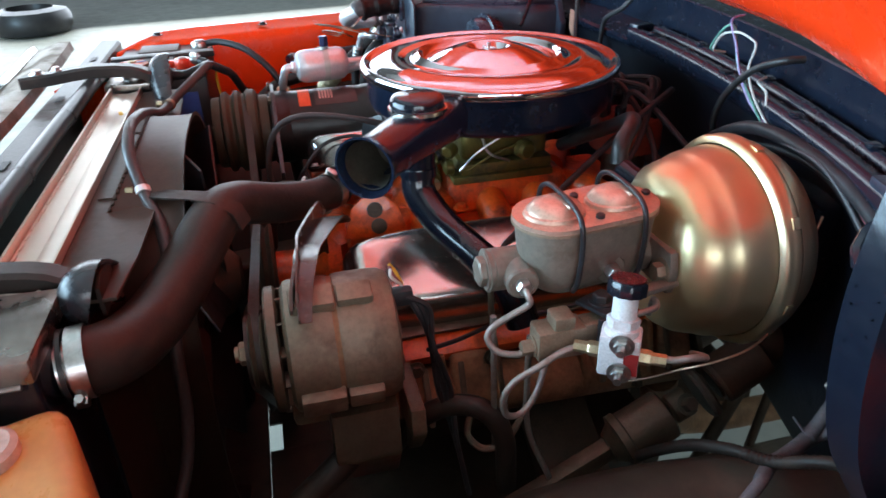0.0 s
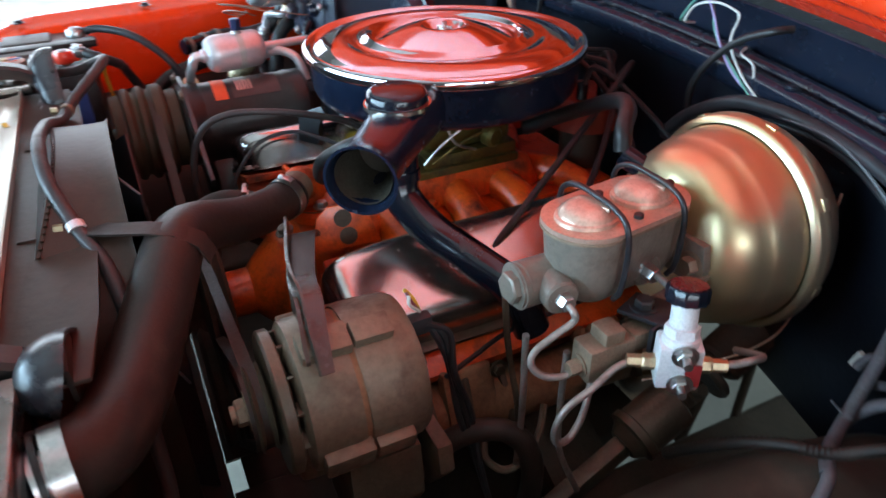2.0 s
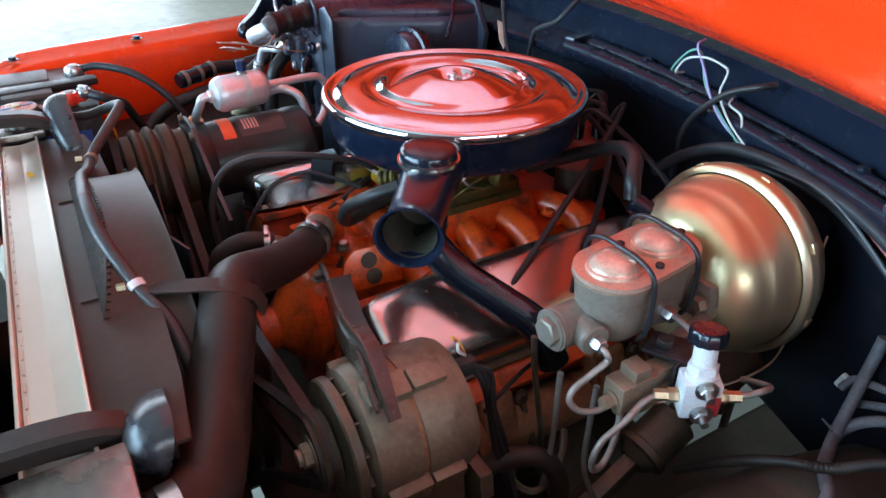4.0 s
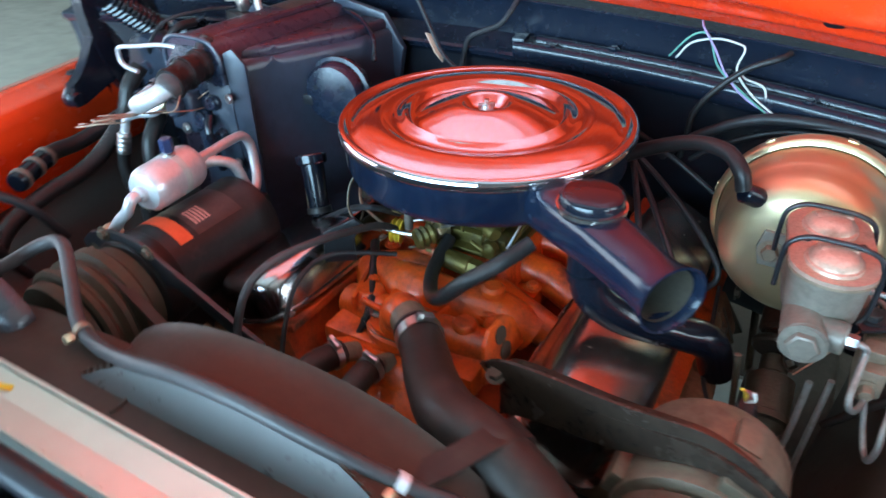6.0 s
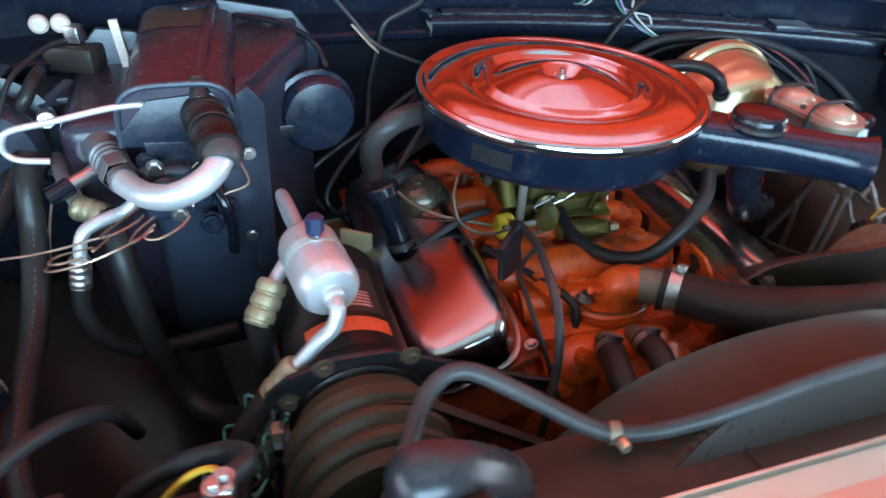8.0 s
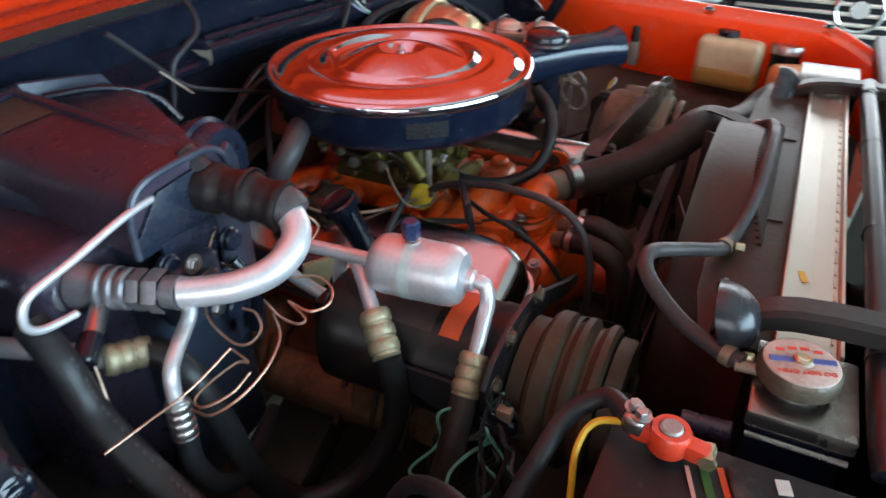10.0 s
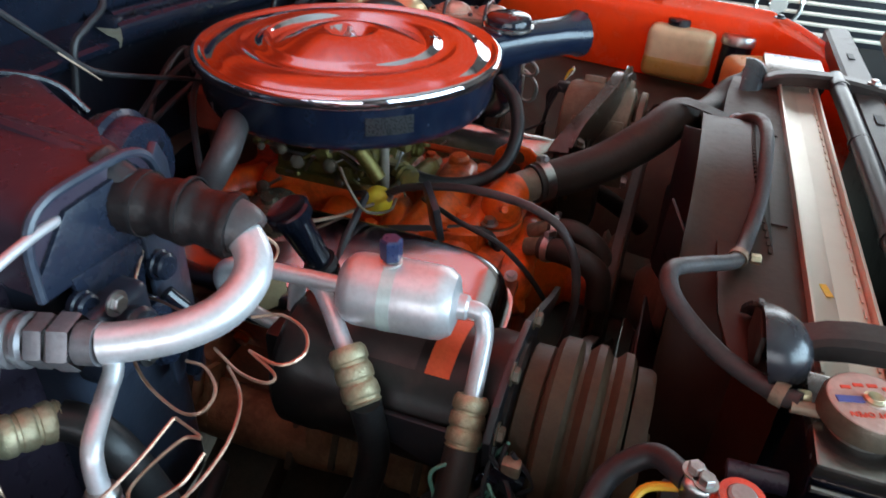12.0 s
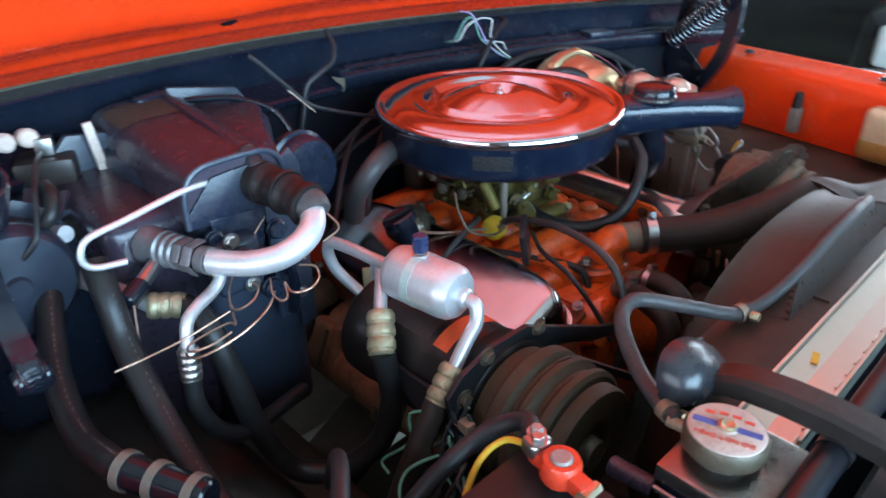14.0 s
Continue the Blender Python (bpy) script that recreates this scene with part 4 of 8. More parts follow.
def carburettor():
    c = thing("carburettor", "greasy gold-coloured carburettor under the air cleaner", "carburettor")
    part("throttle_body", box(0.115, 0.135, 0.020, Matrix.Translation((0, 0.01, 0.797)), 0.005, 2), DICHROMATE, c)
    part("float_bowl", box(0.095, 0.125, 0.040, Matrix.Translation((0, 0.01, 0.828)), 0.008, 3), DICHROMATE, c)
    part("bowl_cover", box(0.105, 0.135, 0.012, Matrix.Translation((0, 0.01, 0.853)), 0.004, 2), STEEL, c)
    part("air_horn", lathe([(0.062, 0.858), (0.062, 0.872), (0.055, 0.872), (0.055, 0.858)], Matrix(), 40, True), DICHROMATE, c)
    part("inlet_nut", hexbolt((-0.03, -0.062, 0.806), (-0.03, -0.2, 0.806), 0.010, 0.016), BRASS, c, "brass fuel inlet nut")
    part("fuel_filter_nut", rod((-0.035, -0.085, 0.803), (-0.035, -0.060, 0.805), 0.008), DICHROMATE, c)
    part("fuel_line", tube([(-0.035, -0.084, 0.803), (-0.07, -0.088, 0.800), (-0.10, -0.094, 0.803)], 0.003, 8), STEEL, c)
    for i in range(6):
        part("screw", rod((-0.045 + 0.018 * i, -0.050 + 0.012 * (i % 2), 0.858), (-0.045 + 0.018 * i, -0.050 + 0.012 * (i % 2), 0.862), 0.0035, 10), STEEL, c)
    part("throttle_lever", plate([(0, 0), (0.035, 0.008), (0.05, 0.03), (0.03, 0.036), (0.0, 0.02)], 0.0025, Matrix.Translation((-0.066, -0.03, 0.80)) @ Matrix.Rotation(radians(90), 4, "Z") @ Matrix.Rotation(radians(90), 4, "X"), 0.0006), DICHROMATE, c)
    part("choke_rod", tube([(-0.07, -0.02, 0.862), (-0.074, 0.0, 0.84), (-0.072, 0.02, 0.815), (-0.07, 0.03, 0.80)], 0.002, 8), STEEL, c)
    part("linkage_rod", tube([(-0.075, -0.03, 0.845), (-0.080, 0.01, 0.828), (-0.078, 0.05, 0.826), (-0.074, 0.09, 0.83)], 0.002, 8), STEEL, c)
    part("linkage_rod", tube([(0.062, -0.03, 0.85), (0.068, -0.02, 0.825), (0.066, 0.01, 0.81)], 0.002, 8), STEEL, c)
    part("clip", join(plate([(-0.006, 0), (0.006, 0), (0.004, 0.03), (-0.004, 0.03)], 0.0015, along((0.10, -0.03, 0.862), (0.10, -0.5, 0.9)))), STEEL, c)
    for k, (x, y, z, x2, y2, z2) in enumerate(((0.062, -0.05, 0.80, 0.066, 0.03, 0.835), (0.07, 0.0, 0.85, 0.06, -0.06, 0.80), (-0.06, -0.06, 0.85, -0.075, -0.02, 0.80), (-0.045, -0.066, 0.80, 0.02, -0.07, 0.835), (0.03, -0.07, 0.80, 0.04, -0.062, 0.86), (-0.02, -0.068, 0.812, -0.02, -0.066, 0.862), (0.005, -0.07, 0.815, 0.0, -0.066, 0.86), (-0.078, 0.02, 0.84, -0.072, -0.05, 0.822))):
        part("link_rod", tube([(x, y, z), ((x + x2) / 2 + 0.004, (y + y2) / 2 - 0.006, (z + z2) / 2 + 0.004), (x2, y2, z2)], 0.0018, 8, 6), STEEL if k % 2 else DICHROMATE, c)
    for x, y, z, r in ((0.040, -0.066, 0.826, 0.010), (-0.015, -0.070, 0.832, 0.008), (-0.066, 0.0, 0.83, 0.012), (0.062, 0.03, 0.825, 0.014)):
        part("boss", lathe([(0, 0), (r, 0), (r, 0.012), (r * 0.7, 0.016), (0, 0.016)], along((x, y, z), (x * 1.6, y * 1.3, z)), 16), DICHROMATE, c)
    part("base_plate", box(0.128, 0.150, 0.026, Matrix.Translation((0, 0.004, 0.779)), 0.006, 2), DICHROMATE, c)
    part("filter_housing", rod((-0.022, -0.088, 0.784), (0.030, -0.092, 0.782), 0.0125, 20, bevel=0.003), DICHROMATE, c, "gold fuel filter housing")
    part("housing_nut", hexbolt((0.028, -0.092, 0.782), (0.2, -0.105, 0.777), 0.012, 0.016, False), DICHROMATE, c)
    part("line_nut", hexbolt((0.048, -0.0935, 0.7815), (0.2, -0.105, 0.777), 0.0075, 0.012, False), BRASS, c, "brass line nut")
    for x, z in ((-0.040, 0.772), (0.042, 0.800), (0.012, 0.768)):
        part("casting_lug", lathe([(0.011, 0), (0.010, 0.010), (0.006, 0.013), (0, 0.013)], along((x, -0.066, z), (x, -0.3, z)), 14), DICHROMATE, c)
    part("dashpot", rod((-0.085, -0.075, 0.818), (-0.085, -0.05, 0.85), 0.009, 16), DICHROMATE, c)
    rnd = random.Random(5)
    for k in range(16):
        p = Vector((rnd.uniform(-0.082, -0.066), rnd.uniform(-0.07, 0.07), rnd.uniform(0.785, 0.862)))
        q = p + Vector((rnd.uniform(-0.008, 0.004), rnd.uniform(-0.035, 0.035), rnd.uniform(-0.022, 0.022)))
        part("link_rod", rod(p, q, rnd.uniform(0.0012, 0.0024), 8), (STEEL, GREASE, DICHROMATE, IRON_DARK)[k % 4], c)
        r = rnd.uniform(0.004, 0.009)
        part("pivot", lathe([(0, 0), (r, 0), (r, 0.005), (r * 0.5, 0.007), (0, 0.007)], along(q, q + Vector((-1, rnd.uniform(-0.4, 0.4), 0.2))), 12), (IRON_DARK, DICHROMATE, GREASE)[k % 3], c)
    for k in range(10):
        p = Vector((rnd.uniform(-0.055, 0.060), rnd.uniform(-0.092, -0.074), rnd.uniform(0.772, 0.862)))
        q = p + Vector((rnd.uniform(-0.030, 0.030), rnd.uniform(-0.010, 0.004), rnd.uniform(-0.018, 0.018)))
        part("link_rod", rod(p, q, rnd.uniform(0.0012, 0.0026), 8), (GREASE, DICHROMATE, STEEL)[k % 3], c)
    part("stud", rod((-0.07, -0.075, 0.80), (-0.07, -0.075, 0.865), 0.0055, 14), IRON, c, "grey upright stud")
    return c


carburettor()
sol = thing("idle_solenoid", "ribbed yellow plastic fitting beside the carburettor", "engine fitting")
part("wheel", lathe([(0, 0), (0.013, 0), (0.0165, 0.002), (0.014, 0.005), (0.0165, 0.008), (0.014, 0.011), (0.0165, 0.014), (0.013, 0.017), (0, 0.018)], along((-0.080, -0.072, 0.790), (-0.106, -0.080, 0.793)), 28), YELLOW, sol)
part("stem", rod((-0.082, -0.0725, 0.790), (-0.040, -0.078, 0.790), 0.0042), BRASS, sol)
part("stem_nut", hexbolt((-0.046, -0.0775, 0.790), (-0.02, -0.080, 0.790), 0.008, 0.014), BRASS, sol)


def intake():
    m = thing("intake_manifold", "orange-red painted cast iron intake manifold", "intake manifold")
    part("valley", box(0.20, 0.44, 0.035, Matrix.Translation((0, -0.005, 0.722)), 0.008, 2), ENGINE, m)
    part("plenum", box(0.15, 0.20, 0.048, Matrix.Translation((0, 0.01, 0.763)), 0.014, 3, 0.86), ENGINE, m)
    for sx in (-1, 1):
        for y, w in ((-0.100, 0.040), (-0.02, 0.044), (0.055, 0.044), (0.15, 0.042)):
            part("runner", tube([(0.03 * sx, y * 0.75, 0.752), (0.07 * sx, y * 0.9, 0.752), (0.105 * sx, y, 0.745), (0.135 * sx, y, 0.730)], (w * 0.50, w * 0.52), 16, 6), ENGINE, m)
    part("front_log", tube([(-0.112, -0.100, 0.732), (-0.095, -0.112, 0.744), (-0.05, -0.126, 0.752), (0.0, -0.130, 0.754), (0.05, -0.126, 0.752), (0.095, -0.118, 0.746), (0.118, -0.112, 0.732)], lambda f: 0.025 + 0.005 * math.sin(f * 3.14) + 0.002 * math.sin(f * 19), 20, 6), ENGINE, m)
    part("front_crossover", tube([(-0.10, -0.165, 0.736), (-0.045, -0.175, 0.744), (0.0, -0.178, 0.746), (0.05, -0.175, 0.744), (0.11, -0.165, 0.736)], 0.022, 16, 6), ENGINE, m)
    for x, y, r in ((-0.068, -0.168, 0.017), (0.062, -0.170, 0.015), (-0.030, -0.160, 0.013), (0.092, -0.150, 0.014)):
        part("casting_boss", lathe([(r * 1.2, -0.03), (r * 1.1, -0.008), (r, 0.0), (r * 0.8, 0.003), (0, 0.003)], Matrix.Translation((x, y, 0.765)), 18), ENGINE, m)
    for x, y in ((-0.050, -0.192), (0.045, -0.190), (0.078, -0.172)):
        part("core_pocket", lathe([(0, 0.0006), (0.008, 0.0006), (0.0085, 0)], along((x, y - 0.012, 0.747), (x, y - 0.1, 0.80)), 14), IRON_DARK, m, "dark casting pocket")
    part("rib", box(0.006, 0.070, 0.022, Matrix.Translation((-0.085, -0.160, 0.757)) @ Matrix.Rotation(0.3, 4, "Z"), 0.002), ENGINE, m)
    part("rib", box(0.006, 0.060, 0.020, Matrix.Translation((0.030, -0.165, 0.757)) @ Matrix.Rotation(-0.2, 4, "Z"), 0.002), ENGINE, m)
    part("thermostat_base", lathe([(0.034, 0), (0.034, 0.010), (0.030, 0.014), (0.030, 0.018), (0, 0.018)], Matrix.Translation((-0.002, -0.200, 0.742)) @ Matrix.Diagonal((1.35, 0.85, 1, 1)), 32), ENGINE, m)
    part("gasket", lathe([(0.0345, 0.0), (0.0345, 0.002)], Matrix.Translation((-0.002, -0.200, 0.7605)) @ Matrix.Diagonal((1.4, 0.9, 1, 1)), 32), BRASS_DULL, m, "pale paper gasket edge")
    part("thermostat_housing", tube([(-0.002, -0.200, 0.762), (-0.001, -0.202, 0.775), (0.004, -0.207, 0.783), (0.010, -0.211, 0.786), (0.016, -0.215, 0.787)], (0.026, 0.0210), 20, 6), ENGINE, m)
    part("hose_neck", rod((0.012, -0.212, 0.787), (0.052, -0.240, 0.789), 0.0205, 24), CASTALU, m, "bare metal hose neck")
    for x, y in ((-0.036, -0.196), (0.036, -0.192)):
        part("bolt", hexbolt((x, y, 0.762), (x, y, 1), 0.0075, 0.008), STEEL, m, "plated hex bolt")
    for x, y in ((-0.075, -0.15), (0.08, -0.145), (-0.10, -0.07), (0.10, -0.07), (-0.10, 0.10), (0.10, 0.10)):
        part("bolt", hexbolt((x, y, 0.763), (x, y, 1), 0.0075, 0.007), ENGINE, m)
    part("sensor_boss", lathe([(0.016, 0), (0.014, 0.02), (0.010, 0.024), (0, 0.024)], Matrix.Translation((0.072, -0.12, 0.765)), 20), ENGINE, m)
    part("pipe_nipple", rod((-0.02, -0.205, 0.775), (-0.045, -0.215, 0.79), 0.004, 10), ENGINE, m)
    # lifting eye
    pts = [(-0.042, 0), (0.042, 0), (0.030, 0.040), (0.016, 0.052), (-0.016, 0.052), (-0.030, 0.040)]
    eye = plate(pts, 0.005, Matrix.Translation((0.118, -0.190, 0.748)) @ Matrix.Rotation(radians(86), 4, "Z") @ Matrix.Rotation(radians(78), 4, "X"), 0.0012)
    part("lifting_bracket", eye, ENGINE, m, "orange lifting bracket")
    for k, (du, dv) in enumerate(((0.0, 0.036), (0.004, 0.014))):
        mm = Matrix.Translation((0.118, -0.190, 0.748)) @ Matrix.Rotation(radians(86), 4, "Z") @ Matrix.Rotation(radians(78), 4, "X") @ Matrix.Translation((du, dv, -0.0008))
        part("bracket_hole", lathe([(0, 0), (0.0105, 0), (0.0105, 0.0068), (0, 0.0068)], mm, 24), IRON_DARK, m, "dark round hole")
    return m


intake()


def block():
    b = thing("engine_block", "orange-red painted V8 block and cylinder heads with grime", "engine block")
    part("crankcase", box(0.30, 0.46, 0.22, Matrix.Translation((0, 0.0, 0.58)), 0.02, 3), ENGINE_DIRTY, b)
    for s in (-1, 1):
        m = Matrix.Translation((0.185, -0.002, 0.685) if s > 0 else (-0.168, -0.030, 0.688)) @ Matrix.Rotation(radians(32 if s > 0 else -18), 4, "Y")
        part("cylinder_head", box(0.112, 0.45, 0.075, m @ Matrix.Translation((0.006 * s, 0, 0)), 0.010, 2), ENGINE_DIRTY, b)
        part("head_flange", box(0.134, 0.452, 0.010, m @ Matrix.Translation((0, 0, 0.040)), 0.003, 2), ENGINE_DIRTY, b, "grimy orange head flange")
        for y in (-0.18, -0.06, 0.06, 0.18):
            part("head_bolt", hexbolt(m @ Vector((0.066 * s, y, -0.005)), m @ Vector((0.2 * s, y, -0.005)), 0.010, 0.008), ENGINE, b)
    part("gasket_rail", box(0.014, 0.452, 0.007, Matrix.Translation((0.263, -0.010, 0.690)) @ Matrix.Rotation(radians(26), 4, "Y"), 0.002), GREASE, b, "tan grease-caked gasket rail")
    part("lower_deck", box(0.030, 0.440, 0.022, Matrix.Translation((0.272, -0.006, 0.668)) @ Matrix.Rotation(radians(30), 4, "Y"), 0.005, 2), ENGINE, b, "orange lower edge of the head")
    part("timing_cover", lathe([(0.11, 0), (0.11, 0.012), (0.095, 0.02), (0, 0.02)], along((0, -0.225, 0.58), (0, -1, 0.58)), 40), ENGINE, b)
    part("oil_pan", box(0.26, 0.44, 0.14, Matrix.Translation((0, 0, 0.41)), 0.03, 3), IRON_DARK, b)
    return b


block()


def water_pump():
    w = thing("water_pump", "orange-red water pump with hose stubs", "water pump")
    part("body", lathe([(0, 0), (0.062, 0), (0.066, 0.02), (0.045, 0.045), (0.03, 0.06), (0.03, 0.10), (0, 0.10)], along((0.03, -0.235, 0.665), (0.03, -1, 0.665)), 32), ENGINE, w)
    part("upper_casting", tube([(-0.085, -0.222, 0.690), (-0.05, -0.232, 0.708), (-0.02, -0.236, 0.716), (0.02, -0.236, 0.712), (0.055, -0.228, 0.694)], lambda f: 0.026 + 0.006 * math.sin(f * 9.5), 18, 6), ENGINE, w)
    for x, z, r in ((-0.058, 0.722, 0.012), (-0.018, 0.690, 0.017), (0.040, 0.716, 0.013), (-0.078, 0.688, 0.014)):
        part("casting_boss", lathe([(r * 1.3, -0.02), (r * 1.1, 0.004), (r, 0.009), (r * 0.6, 0.011), (0, 0.011)], along((x, -0.246, z), (x, -0.5, z + 0.12)), 16), ENGINE, w)
    part("stub", rod((-0.035, -0.245, 0.742), (-0.042, -0.268, 0.752), 0.011, 18), CASTALU, w)
    part("stub", rod((0.005, -0.240, 0.738), (0.002, -0.266, 0.752), 0.011, 18), CASTALU, w)
    part("pulley", lathe([(0, 0), (0.07, 0), (0.074, 0.004), (0.066, 0.010), (0.074, 0.016), (0.066, 0.022), (0.074, 0.028), (0.06, 0.03), (0, 0.02)], along((0.03, -0.325, 0.665), (0.03, -1, 0.665)), 40), IRON_DARK, w)
    return w


water_pump()
for a, b, c in (((-0.042, -0.262, 0.750), (-0.052, -0.30, 0.755), (-0.06, -0.34, 0.70)), ((0.002, -0.262, 0.750), (0.002, -0.295, 0.752), (-0.006, -0.335, 0.69))):
    solo("bypass_hose", tube([a, b, Vector(b) * 0.5 + Vector(c) * 0.5 + Vector((0, -0.012, 0.012)), c], 0.0145, 16, 8), RUBBER_BROWN, "short dusty rubber coolant hose at the water pump", "hose", "coolant hoses")
    clamp(Vector(a) * 0.75 + Vector(b) * 0.25, Vector(b) - Vector(a), 0.0148, 0.008, (0.3, 0, 1))


def valve_cover(side):
    v = thing("valve_cover", "polished chrome valve cover with rounded edges", "valve cover", "valve covers")
    m = Matrix.Translation((0.196, -0.012, 0.697) if side > 0 else (-0.186, -0.058, 0.733)) @ Matrix.Rotation(radians(26 if side > 0 else -21), 4, "Y")
    n, q = 64, 5.0 if side > 0 else 4.4
    rows = []
    bm = bmesh.new()
    steps = ((1.02, 0.0), (1.0, 0.042), (0.985, 0.054), (0.95, 0.063), (0.88, 0.070), (0.78, 0.0745), (0.60, 0.0765), (0.3, 0.077))
    if side < 0:
        steps = ((1.02, 0.0), (1.0, 0.034), (0.99, 0.046), (0.972, 0.056), (0.94, 0.0645), (0.895, 0.0705), (0.83, 0.0742), (0.70, 0.0762), (0.50, 0.0770), (0.3, 0.0772))
    for f, z in steps:
        w, l = (0.060 if side > 0 else 0.065) * f, (0.234 if side > 0 else 0.198) - (0.066 if side > 0 else 0.11) * (1 - f)
        row = []
        for i in range(n):
            t = math.tau * i / n
            row.append(bm.verts.new(m @ Vector((w * math.copysign(abs(math.cos(t)) ** (2 / q), math.cos(t)), l * math.copysign(abs(math.sin(t)) ** (2 / q), math.sin(t)), z * (1.0 if side > 0 else 0.70)))))
        rows.append(row)
    for a, b in zip(rows, rows[1:]):
        for i in range(n):
            bm.faces.new((a[i], a[(i + 1) % n], b[(i + 1) % n], b[i]))
    bm.faces.new(rows[-1])
    part("shell", bm, CHROME_OLD if side > 0 else CHROME_COVER, v, angle=50)
    rim = []
    for i in range(n):
        t = math.tau * i / n
        rim.append((0.070 * math.copysign(abs(math.cos(t)) ** (2 / q), math.cos(t)), (0.242 if side > 0 else 0.203) * math.copysign(abs(math.sin(t)) ** (2 / q), math.sin(t))))
    part("flange", plate(rim, 0.004, m @ Matrix.Translation((0, 0, -0.001)), 0.0), CHROME_OLD, v)
    for s in (-1, 1):
        for y in (-0.19, 0.0, 0.19):
            part("bolt", hexbolt(m @ Vector((0.0655 * s, y, 0.003)), m @ Vector((0.0655 * s, y, 1)), 0.005, 0.005), STEEL, v)
    return v


valve_cover(1)
valve_cover(-1)
can = thing("vacuum_canister", "dull olive-brown domed canister behind the valve cover cable", "canister")
part("dome", lathe([(0.036, 0.0), (0.037, 0.010), (0.034, 0.014), (0.033, 0.022), (0.029, 0.032), (0.020, 0.039), (0.009, 0.041), (0.0085, 0.046), (0, 0.046)], Matrix.Translation((-0.166, 0.012, 0.778)) @ Matrix.Rotation(radians(-14), 4, "Y"), 36), OLIVE, can)
part("crimp", ring((-0.1685, 0.012, 0.789), (-0.24, 0, 0.97), 0.0366, 0.005, 0.0016, 36), GREASE, can, "crimped tan edge")
part("vacuum_line", tube([(-0.206, 0.030, 0.812), (-0.200, 0.008, 0.806), (-0.184, -0.022, 0.802), (-0.160, -0.052, 0.802), (-0.132, -0.070, 0.802), (-0.108, -0.078, 0.798)], 0.0021, 8, 8), BRASS_DULL, can, "thin tan vacuum line")
solo("ignition_lead", tube([(-0.118, -0.085, 0.770), (-0.100, -0.112, 0.768), (-0.078, -0.148, 0.764), (-0.058, -0.180, 0.762), (-0.050, -0.205, 0.752), (-0.062, -0.225, 0.715)], lambda f: 0.0062 - 0.0026 * max(0, f - 0.5) * 2, 10, 8), BLACK_WIRE, "thick black lead lying on the orange manifold", "cable")
solo("cover_cable", tube([(-0.268, -0.105, 0.722), (-0.243, -0.092, 0.756), (-0.19, -0.08, 0.788), (-0.15, -0.08, 0.811), (-0.122, -0.075, 0.816), (-0.10, -0.05, 0.80)], 0.0042, 8, 8), BLACK_WIRE, "black cable lying across the chrome valve cover", "cable")


def filler_tube():
    f = thing("oil_filler_tube", "black oil filler tube with a flat cap", "oil filler")
    a, b = Vector((-0.214, -0.078, 0.775)), Vector((-0.2365, -0.057, 0.848))
    part("tube", rod(a, b, 0.0125, 28, 0.0170), BLACK, f)
    part("cap", lathe([(0.0195, 0), (0.0215, 0.002), (0.0215, 0.012), (0.019, 0.014), (0.017, 0.0128), (0, 0.0128)], along(b - (b - a).normalized() * 0.008, b + (b - a)), 36), BLACK, f)
    part("grommet", ring(a + (b - a) * 0.10, b - a, 0.0130, 0.008, 0.004), RUBBER, f)
    return f


filler_tube()


def exhaust(side):
    e = thing("exhaust_manifold", "rusty brown cast iron exhaust manifold", "exhaust manifold", "exhaust manifolds")
    x = 0.275 * side
    part("log", tube([(x, -0.20, 0.615), (x + 0.012 * side, -0.1, 0.61), (x + 0.012 * side, 0.05, 0.605), (x, 0.18, 0.59)], 0.032, 18, 8), RUST, e)
    for y in (-0.205, -0.115, 0.06, 0.15):
        part("port", tube([(0.225 * side, y, 0.655), (0.26 * side, y, 0.65), (x + 0.005 * side, y, 0.62)], 0.026, 14, 6), RUST, e)
        part("heat_shield", box(0.026, 0.046, 0.066, Matrix.Translation((0.296 * side, y, 0.636)) @ Matrix.Rotation(radians(-24 * side), 4, "Y"), 0.009, 3), RUST, e, "grimy pressed heat shield")
        for k, dy in enumerate((-0.034, -0.012, 0.014, 0.036)):
            part("rib", box(0.020 + 0.006 * (k % 2), 0.008, 0.070 - 0.012 * (k % 3), Matrix.Translation((0.300 * side, y + dy, 0.638 - 0.006 * k)) @ Matrix.Rotation(radians((-20 - 4 * k) * side), 4, "Y"), 0.003, 2), (RUST, GREASE)[k % 2], e, "rusty casting rib")
        part("bolt", hexbolt((0.306 * side, y + 0.024, 0.668), (0.45 * side, y + 0.024, 0.69), 0.007, 0.007), GREASE, e)
    return e


exhaust(1)
exhaust(-1)


